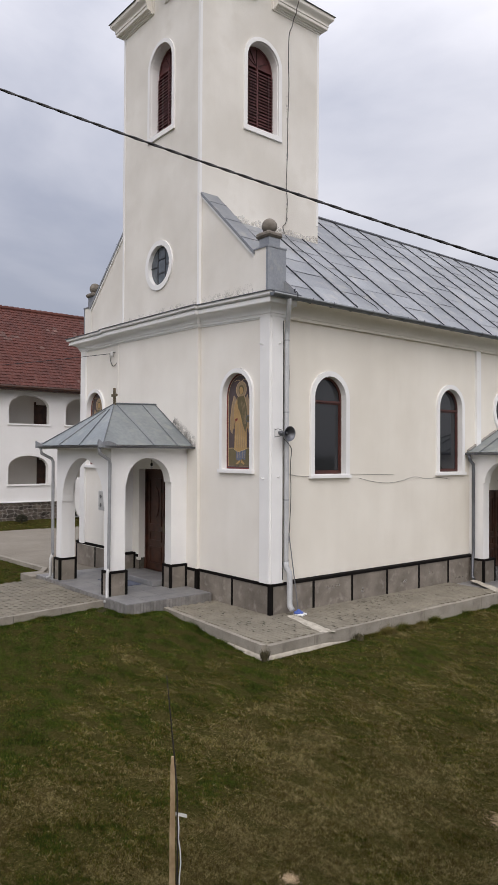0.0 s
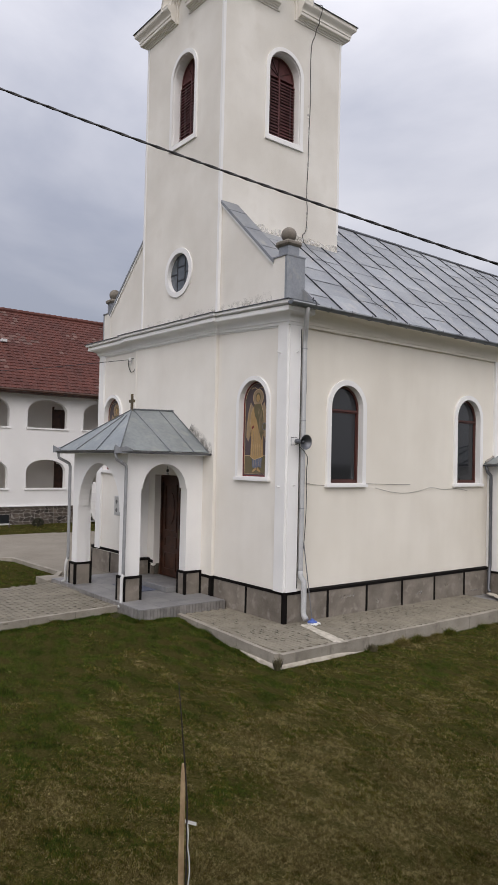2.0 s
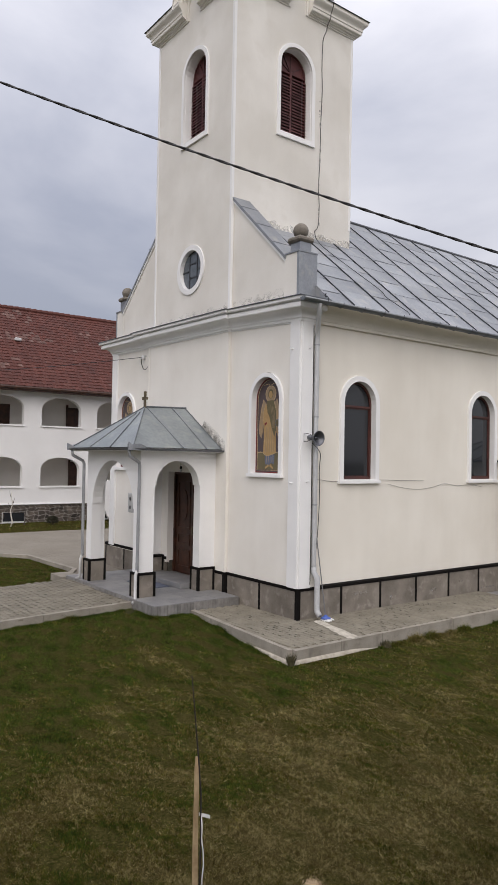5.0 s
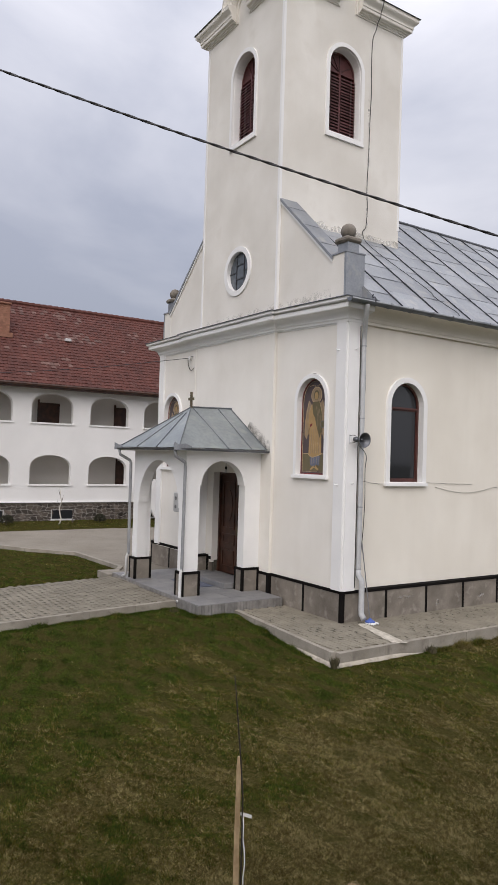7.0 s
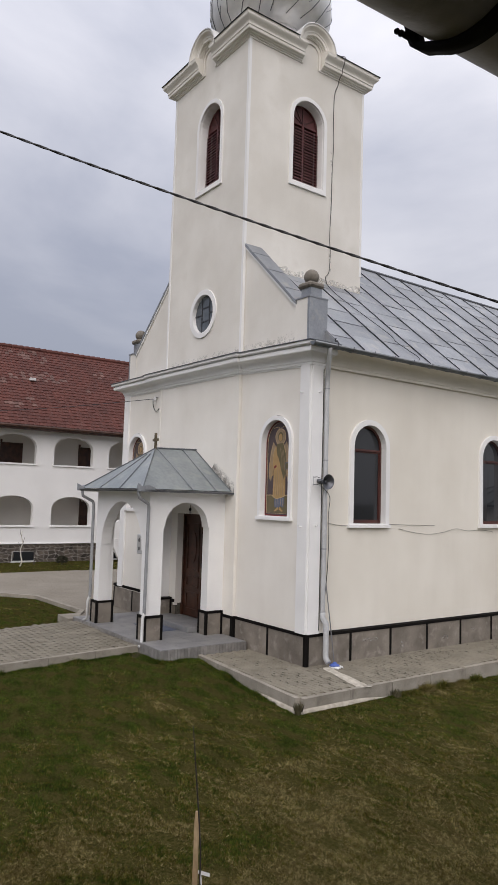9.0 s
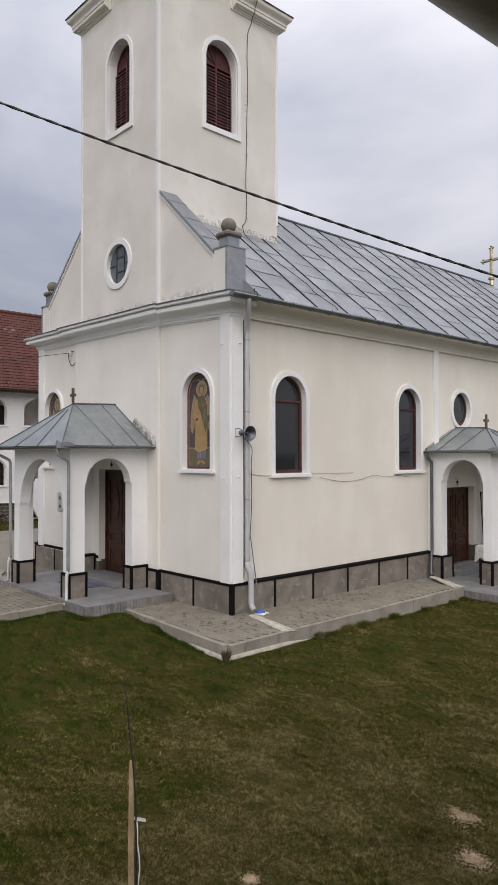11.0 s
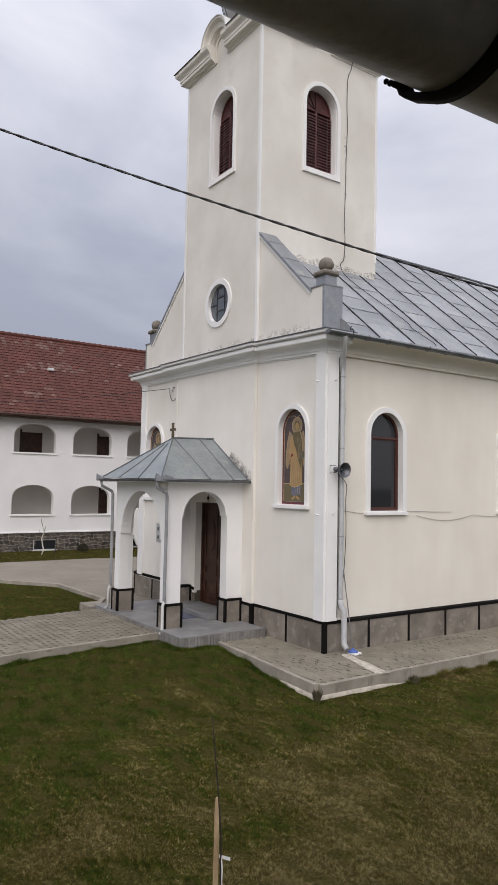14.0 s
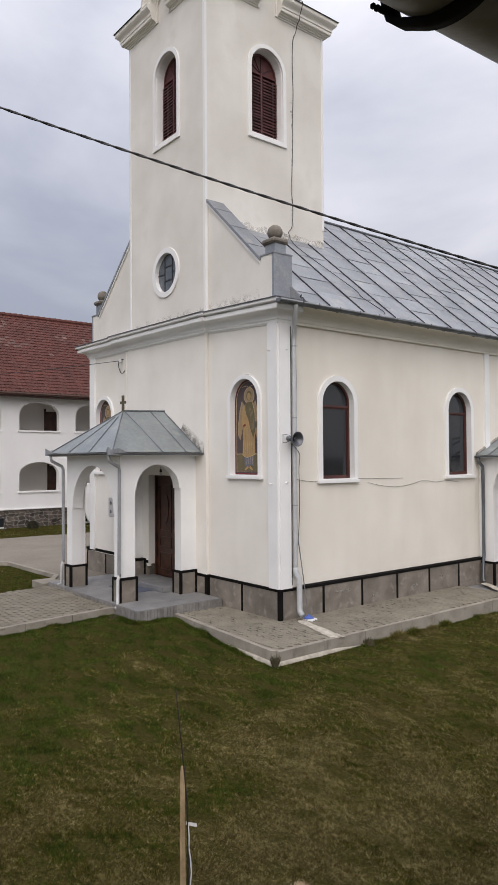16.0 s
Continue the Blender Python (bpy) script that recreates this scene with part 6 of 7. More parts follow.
for k in range(90):
    a = 2 * math.pi * k / 90 + rnd.uniform(-0.1, 0.1)
    l = rnd.uniform(0.07, 0.125) * (1.3 if math.cos(a - 0.4) > 0.3 else 0.9)
    e, c = Vector((math.cos(a), math.sin(a), 0)), Vector((0.305, 0.47, 0.0))
    bend = Vector((-e.y, e.x, 0)) * rnd.uniform(-0.03, 0.03)
    tube(bm, [c + e * 0.05 + Vector((0, 0, 0.045)), c + e * (l * 0.7) + bend + Vector((0, 0, 0.03)), c + e * l + bend * 1.6 + Vector((0, 0, 0.014))], 0.009, 5)
part("strands", bm, WHITE, mop, "white mop strands", smooth=True)

# table with a lace cloth in the side porch
LACE = surface("lace_cloth", (0.45, 0.44, 0.42), (0.72, 0.71, 0.69), 22.0, 0.9, 0.5, 60.0)
tb = tagged(empty("table", (1.45, 7.6, -0.06)), "small dark wooden table in the side porch", "table")
part("tabletop", boxed(0.92, 7.38, 0.74, 2.0, 7.92, 0.77), WOOD, tb)
for x in (0.98, 1.94):
    for y in (7.44, 7.86):
        part("leg", boxed(x - 0.025, y - 0.025, -0.06, x + 0.025, y + 0.025, 0.74), WOOD, tb)
bm = bmesh.new()
n = 60
per = []
for i in range(n):
    t = i / n * 4
    k, f = int(t), t % 1
    c = [(0.90, 7.36), (2.02, 7.36), (2.02, 7.94), (0.90, 7.94), (0.90, 7.36)]
    per.append((c[k][0] + (c[k + 1][0] - c[k][0]) * f, c[k][1] + (c[k + 1][1] - c[k][1]) * f))
mx, my = 1.46, 7.65
rows = []
for z, o in ((0.778, -0.02), (0.772, 0.0), (0.62, 0.014), (0.46, 0.03)):
    ring = []
    for i, (x, y) in enumerate(per):
        w = o + (0.02 * math.sin(i * 1.3) if z < 0.7 else 0)
        drop = 0.10 * (1 if min(i % 15, 15 - i % 15) < 2 else 0) if z < 0.5 else 0
        sx, sy = (x - mx), (y - my)
        ln = math.hypot(sx, sy)
        ring.append(bm.verts.new((x + sx / ln * w, y + sy / ln * w, z - drop)))
    rows.append(ring)
for a, b in zip(rows, rows[1:]):
    for i in range(n):
        bm.faces.new((a[i], a[(i + 1) % n], b[(i + 1) % n], b[i]))
bm.faces.new(rows[0])
single("tablecloth", bm, LACE, "white lace tablecloth hanging over the porch table", "tablecloth", smooth=True)
single("tray", boxed(1.0, 7.5, 0.781, 1.35, 7.8, 0.83, bevel=0.01), STONE, "small grey box on the lace tablecloth", "box")
eb = tagged(empty("display_board", (0.55, 8.6, -0.06)), "leaning display board with a thin black frame in the porch", "display board")
lean = lambda u, v, w: (0.37 + u - v * 0.12, 8.98 - 0.10 * (2.05 - v) - w, v)
part("panel", plate([rect(0.02, 0.5, 0.66, 2.0)], lean, 0.0, 0.012), surface("board_grey", (0.42, 0.41, 0.39), (0.5, 0.49, 0.47), 3, 0.7), eb)
part("frame", plate([rect(0.0, -0.06, 0.68, 2.03), rect(0.022, 0.655, 0.658, 2.008), rect(0.022, -0.05, 0.658, 0.628)], lean, -0.01, 0.022), BLACK, eb)


# ---- planting by the house ----
LEAF = surface("dark_shrub_leaf", (0.02, 0.022, 0.012), (0.04, 0.038, 0.02), 6.0, 0.9, 0.1, per_piece=0.3)
LIME = surface("limewashed_bark", (0.5, 0.47, 0.42), (0.62, 0.59, 0.54), 8.0, 0.9, 0.2)


def shrub(x, y, r, seed, label):
    rnd = random.Random(seed)
    th = tagged(empty("shrub", (x, y, -0.05)), label, "shrub", group="shrubs by the house")
    part("stem", tube(bmesh.new(), [(x, y, -0.15), (x, y, r * 0.6)], 0.02, 6), TWIG, th)
    bm = bmesh.new()
    for i in range(900):
        a, c = rnd.uniform(0, 6.283), rnd.uniform(-0.5, 1)
        q = r * rnd.uniform(0.7, 1.0)
        s = math.sqrt(max(0, 1 - c * c))
        p = Vector((x + q * s * math.cos(a), y + q * s * math.sin(a), r * 0.55 + q * c * 0.85))
        d1 = Vector((rnd.gauss(0, 1), rnd.gauss(0, 1), rnd.gauss(0, 1))).normalized() * 0.032
        d2 = Vector((rnd.gauss(0, 1), rnd.gauss(0, 1), rnd.gauss(0, 1))).normalized() * 0.022
        bm.faces.new([bm.verts.new(v) for v in (p - d1, p + d2, p + d1, p - d2)])
    part("crown", bm, LEAF, th)


def bare_tree(x, y, h, seed, label, bark=LIME, group="bare saplings by the house", twigs=6, reach=0.62, spread=1.0):
    rnd = random.Random(seed)
    th = tagged(empty("bare_tree", (x, y, -0.05)), label, "tree", group=group)
    pts = [(x + 0.04 * math.sin(k * 1.7), y + 0.05 * math.sin(k * 2.3 + seed), -0.1 + h * reach * k / 6) for k in range(7)]
    part("trunk", tube(bmesh.new(), pts, [0.035 - 0.003 * k for k in range(7)], 6), bark, th, smooth=True)
    for i in range(twigs):
        k = rnd.randint(3, 6)
        p = Vector(pts[k])
        a = rnd.uniform(0, 6.28)
        d = Vector((math.cos(a) * 0.38, math.sin(a) * 0.38, 1)).normalized()
        l = h * rnd.uniform(0.2, 0.42) * spread
        q = [p, p + d * l * 0.5 + Vector((0, 0, 0.03)), p + d * l + Vector((rnd.uniform(-0.05, 0.05), rnd.uniform(-0.05, 0.05), 0.06))]
        part("branch", tube(bmesh.new(), q, [0.014, 0.010, 0.004], 5), TWIG, th, smooth=True)


shrub(-20.4, 3.14, 0.27, 1, "small dark clipped shrub in the strip of grass")
shrub(-20.4, -1.02, 0.29, 2, "small dark round shrub before the stone plinth")
shrub(-20.4, 6.9, 0.36, 3, "small dark clipped shrub in the strip of grass")
bare_tree(-20.3, 1.25, 1.75, 5, "thin bare limewashed sapling before the house", twigs=3, reach=0.9, spread=0.45)
bare_tree(-20.9, 2.05, 0.9, 8, "low bare brown bush at the cellar window", TWIG)
bare_tree(-18.8, 5.6, 2.6, 9, "bare young tree with spreading twigs near the house", TWIG)


# ---- grass ----
def blade_material(name, lo, mid, hi):
    """Blades of one kind; every blade and every hand's width of turf has its own tone."""
    m = bpy.data.materials.new(name)
    m.use_nodes = True
    n, l = m.node_tree.nodes, m.node_tree.links
    b = n["Principled BSDF"]
    b.inputs["Roughness"].default_value, b.inputs["Specular IOR Level"].default_value = 0.75, 0.12
    geo, fine, broad = n.new("ShaderNodeNewGeometry"), n.new("ShaderNodeTexNoise"), n.new("ShaderNodeTexNoise")
    for t, sc in ((fine, 17.0), (broad, 1.7)):
        t.inputs["Scale"].default_value, t.inputs["Detail"].default_value = sc, 3.0
        l.new(geo.outputs["Position"], t.inputs["Vector"])

    def madd(x, k, y):
        t = n.new("ShaderNodeMath")
        t.operation = "MULTIPLY_ADD"
        l.new(x, t.inputs[0])
        t.inputs[1].default_value = k
        if isinstance(y, float):
            t.inputs[2].default_value = y
        else:
            l.new(y, t.inputs[2])
        return t.outputs[0]

    tone = madd(fine.outputs["Fac"], 0.9, madd(broad.outputs["Fac"], 0.7, madd(geo.outputs["Random Per Island"], 0.9, -0.75)))
    ramp = n.new("ShaderNodeValToRGB")
    els = ramp.color_ramp.elements
    els[0].position, els[0].color = 0.10, (*lo, 1)
    els[1].position, els[1].color = 0.95, (*hi, 1)
    els.new(0.52).color = (*mid, 1)
    l.new(tone, ramp.inputs["Fac"])
    l.new(ramp.outputs["Color"], b.inputs["Base Color"])
    return m


GRASS_GREEN = blade_material("spring_grass", (0.015, 0.025, 0.0025), (0.036, 0.063, 0.007), (0.106, 0.146, 0.022))
GRASS_OLIVE = blade_material("dull_olive_grass", (0.031, 0.028, 0.0035), (0.088, 0.074, 0.011), (0.220, 0.181, 0.040))
GRASS_STRAW = blade_material("dry_straw_grass", (0.072, 0.055, 0.016), (0.168, 0.133, 0.050), (0.38, 0.325, 0.155))
# worn straw-coloured places: x, y, reach, strength
DRY_SPOTS = ((3.85, -1.80, 0.50, 0.75), (3.40, -3.45, 0.60, 0.5), (4.15, -3.75, 0.5, 0.55), (4.60, -3.03, 0.75, 0.55), (5.50, -2.70, 0.6, 0.5),
             (5.75, -4.55, 0.95, 0.6), (5.50, -5.15, 0.5, 0.5), (5.45, -0.30, 0.7, 0.5), (5.60, -1.70, 0.45, 0.4), (5.60, -3.70, 0.6, 0.45),
             (-0.90, -3.14, 0.35, 0.5), (-0.30, -3.15, 0.35, 0.7), (0.38, -3.15, 0.33, 0.75), (0.95, -3.12, 0.32, 0.6), (3.80, -5.95, 0.8, 0.3), (1.85, 1.45, 0.30, 0.9), (1.78, 2.3, 0.25, 0.6), (6.6, -2.9, 0.45, 0.6), (7.05, -3.45, 0.45, 0.6))
LUSH_SPOTS = ((-1.2, -2.2, 1.0, 0.5), (0.2, -1.9, 0.9, 0.45), (2.3, -1.6, 0.8, 0.4), (2.9, 0.6, 1.0, 0.35), (-0.5, -4.6, 1.5, 0.45), (5.50, -2.15, 0.28, 0.4), (1.6, -6.2, 1.4, 0.35), (0.15, -5.9, 0.8, 0.5), (-1.6, -5.1, 0.9, 0.45), (-2.0, -2.7, 0.7, 0.4))


def ripple(rng, x, y, lo, hi, waves=10):
    """Smooth uneven field with features between lo and hi metres across, about -1 to 1."""
    f = np.zeros(len(x))
    for k in range(waves):
        a, w = rng.uniform(0, 3.1416), 6.283 / math.exp(rng.uniform(math.log(lo), math.log(hi)))
        u = (x * np.cos(a) + y * np.sin(a)) * w + rng.uniform(0, 6.283)
        v = (y * np.cos(a) - x * np.sin(a)) * w * 0.6 + rng.uniform(0, 6.283)
        f += np.sin(u + 0.9 * np.sin(v))
    return f / math.sqrt(waves) / 1.2


def build_grass(count):
    rng = np.random.default_rng(7)
    ex, ey = 10.2, -8.86
    d = 1.0 / rng.uniform(1 / 37.0, 1 / 4.4, count)
    yaw = np.radians(rng.uniform(20, 82, count))
    # the strip under the eave and beside the viewpoint
    m = count // 14
    d[:m] = 4.6 * np.sqrt(rng.random(m))
    yaw[:m] = rng.uniform(0, 6.283, m)
    x, y = ex - np.sin(yaw) * d, ey + np.cos(yaw) * d
    polys = [np.array(p) for p in ([(-1.82, -1.26), (1.65, -1.55), (1.54, 5.74), (-9, 5.74), (-9, 0), (-1.82, 0)], [(-6.1, -1.95), (-5.56, -5.4), (-5.1, -9.6), (-1.8, -9.6), (-2.2, -6.0), (-2.72, -2.09)], YARD, [(-6.85, -2.2), (-1.82, -2.1), (-1.82, 0), (-6.85, 0)], [(-0.5, 5.7), (2.4, 5.7), (2.4, 10.7), (-0.5, 10.7)])]
    keep = np.ones(count, bool)
    for p in polys:
        c = np.zeros(count, bool)
        for (x0, y0), (x1, y1) in zip(p, np.roll(p, -1, 0)):
            if y0 != y1:
                c ^= ((y0 > y) != (y1 > y)) & (x < (x1 - x0) * (y - y0) / (y1 - y0) + x0)
        keep &= ~c
    for px, py, pr in ((6.61, -2.86, 0.25), (7.05, -3.42, 0.24), (6.00, -5.01, 0.13)):
        keep &= ((x - px) ** 2 + ((y - py) * 1.3) ** 2 > pr ** 2 * rng.uniform(0.3, 1.3, count)) | (rng.random(count) < 0.10)
    keep &= (x > -21.9) & (x < 11.98) & (y < 12)
    x, y, d = x[keep], y[keep], d[keep]
    # taller growth along the foot of kerbs and platforms
    tall = np.zeros(len(x))
    for (x0, y0), (x1, y1), m in (((-1.78, -9.5), (-2.18, -6.0), 6000), ((-2.18, -6.0), (-2.70, -2.15), 8000), ((-2.70, -2.15), (-1.80, -2.13), 6500), ((-1.78, -2.13), (-1.76, -1.28), 5500), ((-1.76, -1.28), (1.1, -1.53), 9000), ((1.68, 0.45), (1.57, 5.7), 16000), ((1.68, 0.80), (1.62, 2.9), 14000), ((1.6, 5.68), (2.4, 5.70), 2500), ((2.42, 5.7), (2.42, 10.6), 5000)):
        f, q = rng.random(m), np.abs(rng.normal(0, 0.06, m))
        nx, ny = y0 - y1, x1 - x0
        nl = math.hypot(nx, ny) * (1 if (nx * (4 - x0) + ny * (-5 - y0)) > 0 else -1)
        gx, gy = x0 + (x1 - x0) * f + nx / nl * (q - 0.01), y0 + (y1 - y0) * f + ny / nl * (q - 0.01)
        x, y = np.append(x, gx), np.append(y, gy)
        d = np.append(d, np.hypot(gx - ex, gy - ey))
        tall = np.append(tall, np.clip(1 - q / 0.14, 0, 1) * (1.9 if m == 14000 else 1.0) * (0.6 + 0.9 * np.clip(np.sin(gx * 7.3 + gy * 5.1) + np.sin(gx * 3.1 - gy * 11.7), 0, 2)))
    n = len(x)
    ss = lambda a: np.clip(a, 0, 1) ** 2 * (3 - 2 * np.clip(a, 0, 1))
    z = -0.20 + 0.16 * ss((1.0 - x) / 3.5) - 0.06 * ss((y + 1.0) / 5.0) * ss(x) - 0.14 * ss((x - 2.0) / 5.0)
    tuft_field, hump = ripple(rng, x, y, 0.05, 0.16, 14), ripple(rng, x, y, 0.25, 0.7, 8)
    # how dry the turf is: drier out on the lawn, greener by the walls and the walkway
    dry = 0.29 + 0.20 * np.clip((x - 0.8) / 4.0, -0.9, 1.2) + 0.22 * ripple(rng, x, y, 0.6, 2.2) + 0.20 * ripple(rng, x, y, 0.10, 0.35, 12)
    dry += np.where(x < -14, 0.22, 0.0)
    for spots, sign in ((DRY_SPOTS, 1.0), (LUSH_SPOTS, -1.0)):
        for px, py, pr, k in spots:
            dry += sign * k * 0.52 * np.exp(-((x - px) ** 2 + (y - py) ** 2) / (pr * pr) * 1.2)
    pick = dry + rng.normal(0, 0.24, n)
    kind = np.where(pick > 0.66, 2, np.where(pick > 0.34, 1, 0)).astype(np.int32)
    h = rng.uniform(0.008, 0.0165, n) * np.clip(1 + 0.45 * tuft_field + 0.2 * hump, 0.35, 2.2) + tall * rng.uniform(0.01, 0.055, n)
    w = np.maximum(0.0022, 0.00046 * d) * rng.uniform(0.7, 1.5, n)
    a, lean = rng.uniform(0, 6.283, n), rng.uniform(0.3, 1.3, n)
    # dead stalks lie flat on the turf
    flat = (kind == 2) & (rng.random(n) < 0.35)
    lean = np.where(flat, rng.uniform(1.2, 2.0, n), lean)
    h = np.where(flat, rng.uniform(0.007, 0.012, n) + 0.4 * h, h)
    b = rng.uniform(0, 6.283, n)
    z = z + 0.010 * hump
    co = np.empty((n, 3, 3), np.float32)
    co[:, 0] = np.stack([x - np.cos(a) * w, y - np.sin(a) * w, z - 0.012], -1)
    co[:, 1] = np.stack([x + np.cos(a) * w, y + np.sin(a) * w, z - 0.012 + np.where(flat, 0.01, 0.0)], -1)
    co[:, 2] = np.stack([x + np.cos(b) * h * lean, y + np.sin(b) * h * lean, z + h], -1)
    me = bpy.data.meshes.new("grass")
    me.vertices.add(3 * n)
    me.vertices.foreach_set("co", co.ravel())
    me.loops.add(3 * n)
    me.loops.foreach_set("vertex_index", np.arange(3 * n, dtype=np.int32))
    me.polygons.add(n)
    me.polygons.foreach_set("loop_start", np.arange(0, 3 * n, 3, dtype=np.int32))
    for m in (GRASS_GREEN, GRASS_OLIVE, GRASS_STRAW):
        me.materials.append(m)
    me.polygons.foreach_set("material_index", kind)
    me.update()
    tagged(new("grass", me), "short mossy spring grass with straw-coloured patches", "grass", kind="stuff")


WEED = surface("weed_leaf", (0.05, 0.046, 0.02), (0.095, 0.082, 0.04), 9.0, 0.8, 0.1, per_piece=0.3)


def tuft(x, y, z, r, h, seed, label):
    rnd = random.Random(seed)
    bm = bmesh.new()
    for i in range(130):
        a, q = rnd.uniform(0, 6.28), r * rnd.random() ** 0.5
        p = Vector((x + q * math.cos(a), y + q * math.sin(a), z))
        l = h * rnd.uniform(0.5, 1)
        b2 = rnd.uniform(0, 6.28)
        tip = p + Vector((math.cos(b2) * l * 0.35, math.sin(b2) * l * 0.35, l))
        s = Vector((-math.sin(a), math.cos(a), 0)) * 0.006
        bm.faces.new([bm.verts.new(v) for v in (p - s, p + s, p.lerp(tip, 0.6) + s * 0.8, tip, p.lerp(tip, 0.6) - s * 0.8)])
    single("weed_tuft", bm, WEED, label, "weed", group="weeds along the kerb")


tuft(1.66, -1.56, -0.20, 0.06, 0.20, 1, "dark weed tuft at the kerb corner")
tuft(1.69, 0.62, -0.21, 0.10, 0.13, 2, "low dark weed tuft along the kerb")
tuft(1.66, 2.0, -0.23, 0.07, 0.07, 3, "low dark weed tuft along the kerb")
tuft(-2.45, -2.25, -0.1, 0.12, 0.14, 4, "grass tuft at the porch platform corner")
build_grass(2150000)


# ---- worn details ----
SAND = surface("bare_sandy_soil", (0.27, 0.19, 0.11), (0.43, 0.325, 0.20), 14.0, 0.95, 0.3, 60.0, per_piece=0.3)


def bare_patch(x, y, rx, ry, seed):
    """Loose sandy crumbs, densest in the middle."""
    rnd = random.Random(seed)
    bm = bmesh.new()
    for i in range(1100):
        a, q = rnd.uniform(0, 6.283), abs(rnd.gauss(0, 0.46))
        k = 1 + 0.5 * noise.noise((math.cos(a) * 1.6, math.sin(a) * 1.6, seed))
        px, py = x + rx * q * k * math.cos(a), y + ry * q * k * math.sin(a)
        r = rnd.uniform(0.003, 0.009) * (1.25 - 0.35 * min(q, 1.5))
        z = lawn_height(px, py) + rnd.uniform(0.004, 0.016)
        t = rnd.uniform(0, 6.283)
        ring = [bm.verts.new((px + r * rnd.uniform(0.7, 1.3) * math.cos(t + 1.257 * j), py + r * rnd.uniform(0.7, 1.3) * math.sin(t + 1.257 * j), z + rnd.uniform(-0.003, 0.003))) for j in range(5)]
        top = bm.verts.new((px, py, z + r * 0.7))
        for j in range(5):
            bm.faces.new((ring[j], ring[(j + 1) % 5], top))
        bm.faces.new(ring[::-1])
    tagged(new("bare_patch", mesh_of("bare_patch", bm, SAND)), "bare sandy patch of crumbly soil worn in the lawn", "bare patch", group="bare patches in the lawn", kind="stuff")


bare_patch(6.61, -2.86, 0.23, 0.17, 3.1)
bare_patch(7.05, -3.42, 0.22, 0.16, 7.7)
bare_patch(6.00, -5.01, 0.085, 0.07, 5.3)


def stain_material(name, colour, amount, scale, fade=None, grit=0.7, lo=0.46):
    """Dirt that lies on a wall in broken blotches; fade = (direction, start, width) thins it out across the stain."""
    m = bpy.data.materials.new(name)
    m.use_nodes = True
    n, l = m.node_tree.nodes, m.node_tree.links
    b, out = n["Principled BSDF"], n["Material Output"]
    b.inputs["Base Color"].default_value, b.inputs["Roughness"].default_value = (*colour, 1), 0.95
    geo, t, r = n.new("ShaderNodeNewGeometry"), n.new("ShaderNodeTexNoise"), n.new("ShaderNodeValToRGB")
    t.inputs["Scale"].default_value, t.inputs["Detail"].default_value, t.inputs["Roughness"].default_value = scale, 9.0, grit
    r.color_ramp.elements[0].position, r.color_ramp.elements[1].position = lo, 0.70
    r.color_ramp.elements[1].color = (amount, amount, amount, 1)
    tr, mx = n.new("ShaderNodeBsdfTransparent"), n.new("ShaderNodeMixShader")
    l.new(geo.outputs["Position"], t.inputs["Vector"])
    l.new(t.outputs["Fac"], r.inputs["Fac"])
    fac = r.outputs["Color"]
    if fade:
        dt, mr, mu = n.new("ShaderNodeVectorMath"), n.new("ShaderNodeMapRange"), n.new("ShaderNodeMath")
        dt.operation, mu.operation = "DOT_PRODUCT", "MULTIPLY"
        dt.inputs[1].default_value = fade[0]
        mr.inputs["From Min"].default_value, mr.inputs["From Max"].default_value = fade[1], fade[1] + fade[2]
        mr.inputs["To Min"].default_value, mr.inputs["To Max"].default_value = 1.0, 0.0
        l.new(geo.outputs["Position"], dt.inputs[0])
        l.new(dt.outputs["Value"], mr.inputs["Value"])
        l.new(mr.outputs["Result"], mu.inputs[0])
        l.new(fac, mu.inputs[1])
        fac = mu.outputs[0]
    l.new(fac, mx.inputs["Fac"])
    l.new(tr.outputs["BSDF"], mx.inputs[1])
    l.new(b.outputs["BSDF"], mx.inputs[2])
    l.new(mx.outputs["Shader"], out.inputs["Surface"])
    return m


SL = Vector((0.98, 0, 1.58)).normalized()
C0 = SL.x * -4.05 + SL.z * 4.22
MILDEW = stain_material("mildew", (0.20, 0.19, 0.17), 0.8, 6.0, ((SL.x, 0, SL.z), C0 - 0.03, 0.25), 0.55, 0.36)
RUNOFF = stain_material("run_off_dirt", (0.36, 0.32, 0.265), 0.38, 6.0, ((0, 0, 1), 6.28, 0.24))
ROOF_DIRT = stain_material("roof_edge_dirt", (0.36, 0.33, 0.28), 0.16, 4.0)
PATCH = stain_material("cement_patch", (0.80, 0.79, 0.76), 1.0, 7.0)


def stain(pts, place, w, mat, name="wall_stain"):
    part(name, plate([pts], place, w, w + 0.0015), mat, church)


wav = lambda u, k: 0.07 * noise.noise((u * 4.0, k, 0.0))
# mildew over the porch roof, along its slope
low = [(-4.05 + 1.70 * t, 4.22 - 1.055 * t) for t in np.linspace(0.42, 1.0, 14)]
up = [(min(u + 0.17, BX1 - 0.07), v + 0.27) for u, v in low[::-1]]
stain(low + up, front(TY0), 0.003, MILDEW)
# dirt along the top of the front cornice
stain(rect(TX0 + 0.05, 6.30, TX1 - 0.05, 6.62), front(TY0), 0.003, RUNOFF)
stain(rect(TX1 + 0.02, 6.22, -0.56, 6.55), front(0), 0.003, RUNOFF)
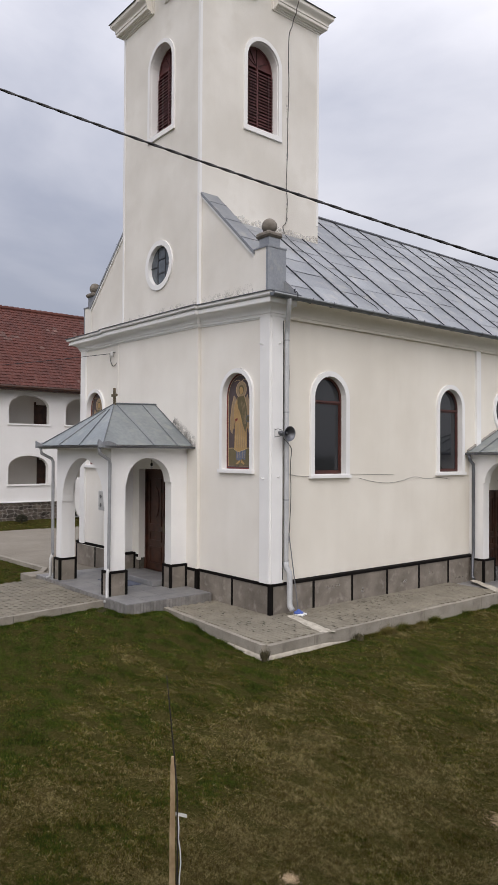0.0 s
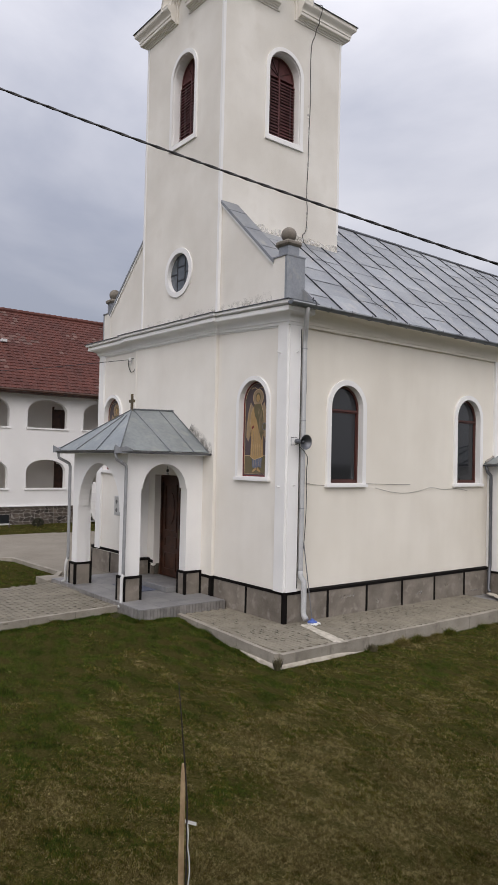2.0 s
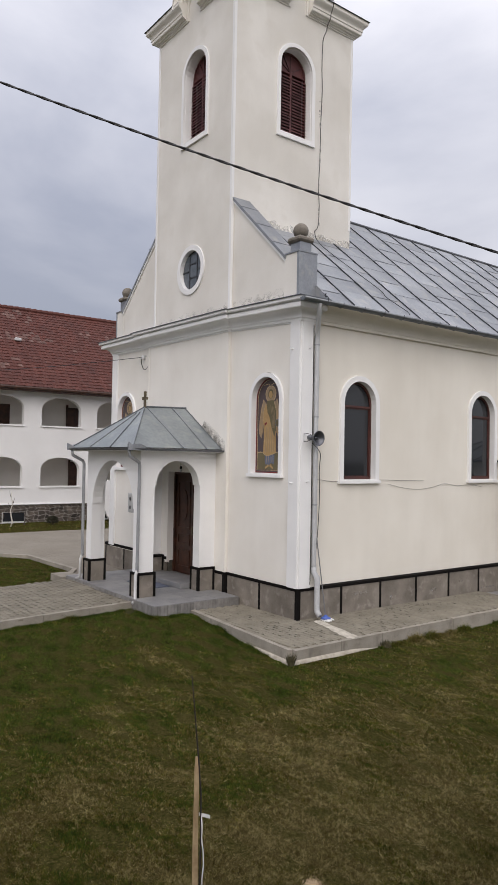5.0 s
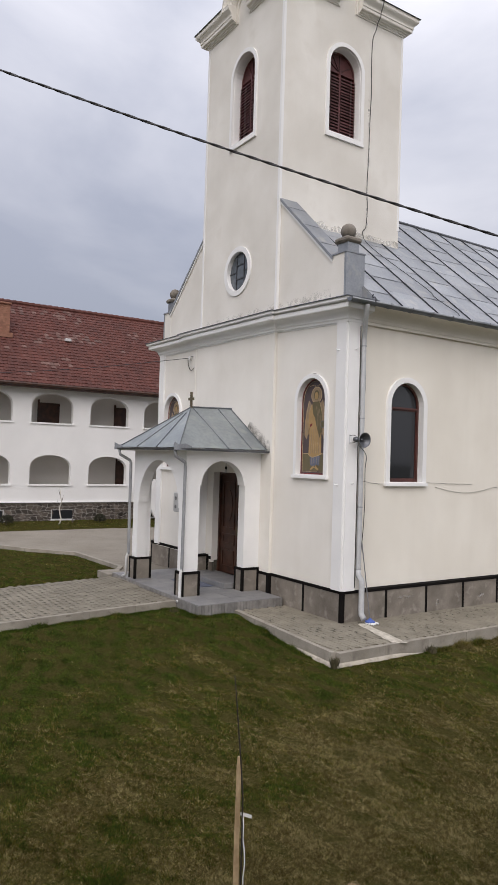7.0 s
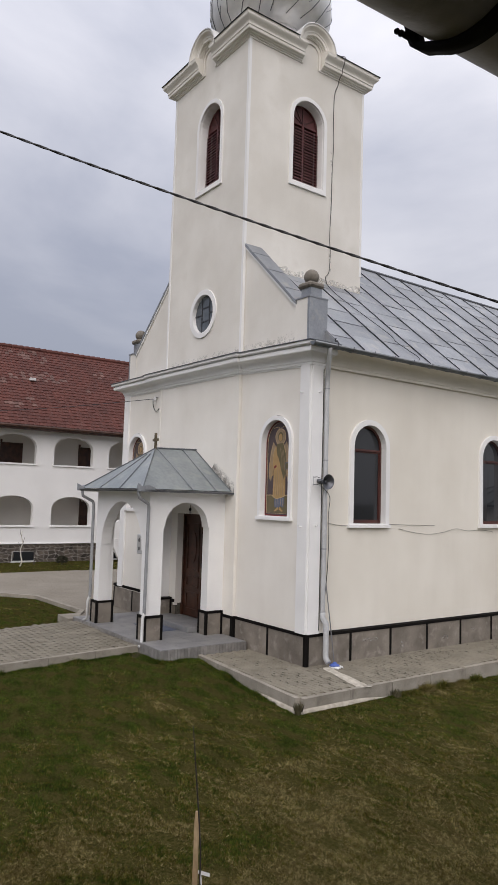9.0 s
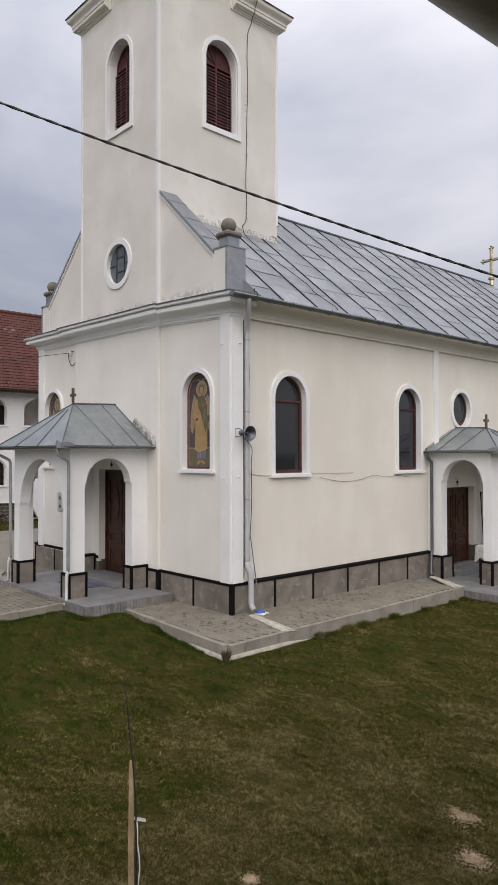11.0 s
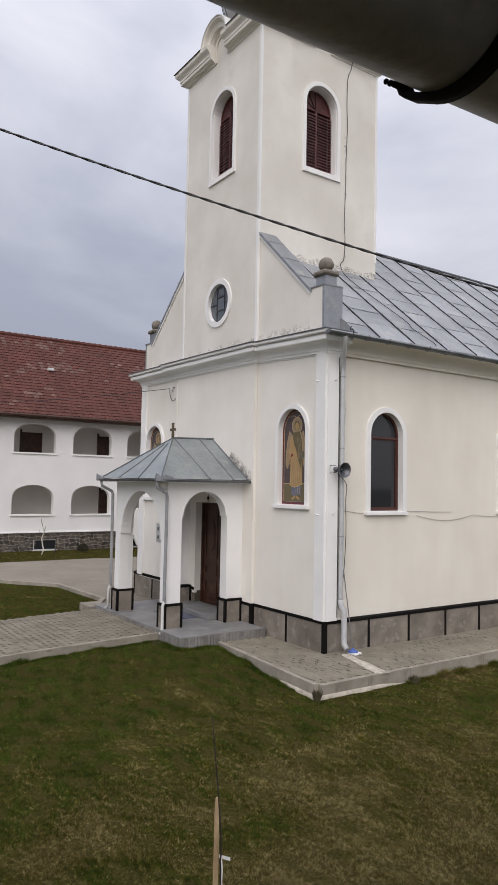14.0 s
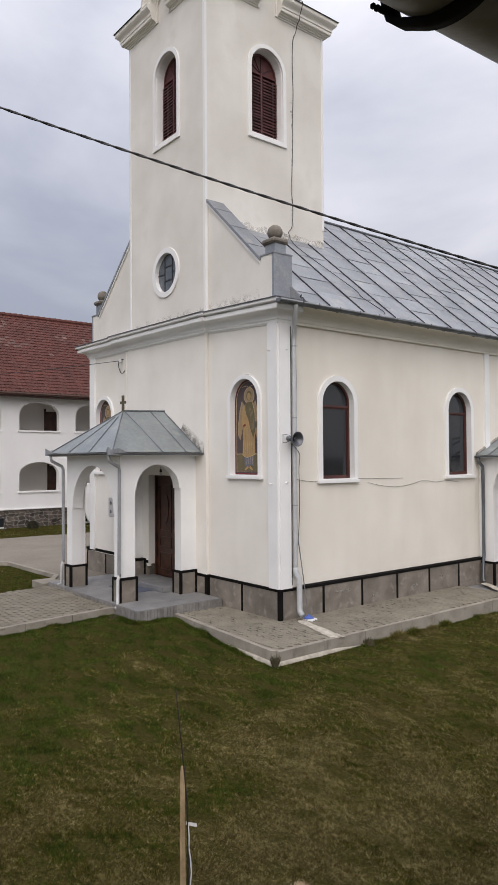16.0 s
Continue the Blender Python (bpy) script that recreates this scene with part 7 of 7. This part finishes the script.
# patched plaster where the tower meets the roof
roof_z = RIDGE_Z - (RIDGE_Z - EAVE_Z) * (TX1 - RIDGE_X) / (0.36 - RIDGE_X)
low = [(u, roof_z + 0.01) for u in np.linspace(0.5, TY1, 20)]
up = [(u, roof_z + 0.14 + wav(u, 7) * 1.5) for u in np.linspace(TY1, 0.5, 20)]
stain(low + up, side(TX1), 0.004, PATCH)
stain(low + up, side(TX1), 0.007, ROOF_DIRT)

# pale salt marks on the side cladding
SALT = stain_material("salt_marks", (0.50, 0.48, 0.45), 0.55, 16.0)
for y0, y1, z0, z1 in ((2.58, 2.70, 0.08, 0.22), (2.60, 2.66, 0.06, 0.24), (3.95, 4.15, 0.16, 0.26), (4.95, 5.1, 0.28, 0.36), (5.8, 6.4, 0.06, 0.10), (1.45, 1.95, 0.33, 0.40)):
    stain(disc((y0 + y1) / 2, (z0 + z1) / 2, (y1 - y0) / 2, (z1 - z0) / 2, 14), side(0), 0.0075, SALT, "salt_mark")
# daubs of plaster that hold the wire on the tower
for k in range(16):
    zc = 8.75 + 0.20 * k + 0.05 * math.sin(k * 2.1)
    yc = 2.485 + 0.018 * math.sin(zc * 3.1)
    stain(disc(yc, zc, 0.022 + 0.008 * math.sin(k), 0.05 + 0.02 * math.sin(k * 1.7), 10), side(TX1), 0.021, PATCH, "plaster_daub")

# dark moss in the paver joints
MOSS = surface("dark_joint_moss", (0.028, 0.026, 0.017), (0.05, 0.045, 0.03), 9.0, 0.95, 0.2, 60.0)
rnd = random.Random(12)
bm = bmesh.new()


def dash(x, y, z, a, l, w):
    """A ragged zigzag of moss along an interlocking joint."""
    d, n2 = Vector((math.cos(a), math.sin(a), 0)), Vector((-math.sin(a), math.cos(a), 0))
    c, m, kick = Vector((x, y, z)), 4, rnd.choice((-1, 1)) * min(0.011, l * 0.1)
    mid = [c + d * (l * (k / m - 0.5)) + n2 * (kick * (1 if k % 4 in (1, 2) else -1) + rnd.uniform(-0.004, 0.004)) for k in range(m + 1)]
    wid = [w * rnd.uniform(0.25, 0.65) * (0.4 if k in (0, m) else 1.0) for k in range(m + 1)]
    up, lo = [bm.verts.new(p + n2 * q) for p, q in zip(mid, wid)], [bm.verts.new(p - n2 * q) for p, q in zip(mid, wid)]
    for k in range(m):
        bm.faces.new((lo[k], lo[k + 1], up[k + 1], up[k]))


for i in range(-20, 20):
    for j in range(-40, 40):
        x, y = -0.155 + (i + 0.5 * (j % 2)) * 0.198, 2.155 + (j + 0.5) * 0.098
        if not (-1.7 < x < 1.42 and -1.3 < y < 5.6) or (x < 0.1 and y > -0.1) or y < -1.15 - 0.086 * (x + 1.82) + 0.1:
            continue
        worn = 0.20 + 0.85 * noise.noise((x * 1.3, y * 1.1, 5.0)) + (0.15 if x > 0.7 or y < -0.6 else 0.0)
        if rnd.random() < worn:
            dash(x + rnd.uniform(-0.03, 0.03), y, 0.009, rnd.uniform(-0.12, 0.12), rnd.uniform(0.06, 0.14), rnd.uniform(0.017, 0.029))
        if rnd.random() < worn * 0.35:
            dash(x + 0.099, y + 0.049, 0.009, 1.57 + rnd.uniform(-0.3, 0.3), rnd.uniform(0.04, 0.09), rnd.uniform(0.01, 0.02))
tagged(part("joint_moss", bm, MOSS, apron), kind="stuff")

bm = bmesh.new()
for i in range(-20, 20):
    for j in range(-50, 50):
        x, y = -3.95 + (i + 0.5 * (j % 2)) * 0.198, -5.8 + j * 0.14
        if inside((x, y), WALKWAY) and rnd.random() < 0.92:
            dash(x, y, 0.110, 0.85 + rnd.uniform(-0.1, 0.1), rnd.uniform(0.07, 0.095), rnd.uniform(0.028, 0.038))
tagged(part("joint_moss", bm, MOSS, walkway), kind="stuff")
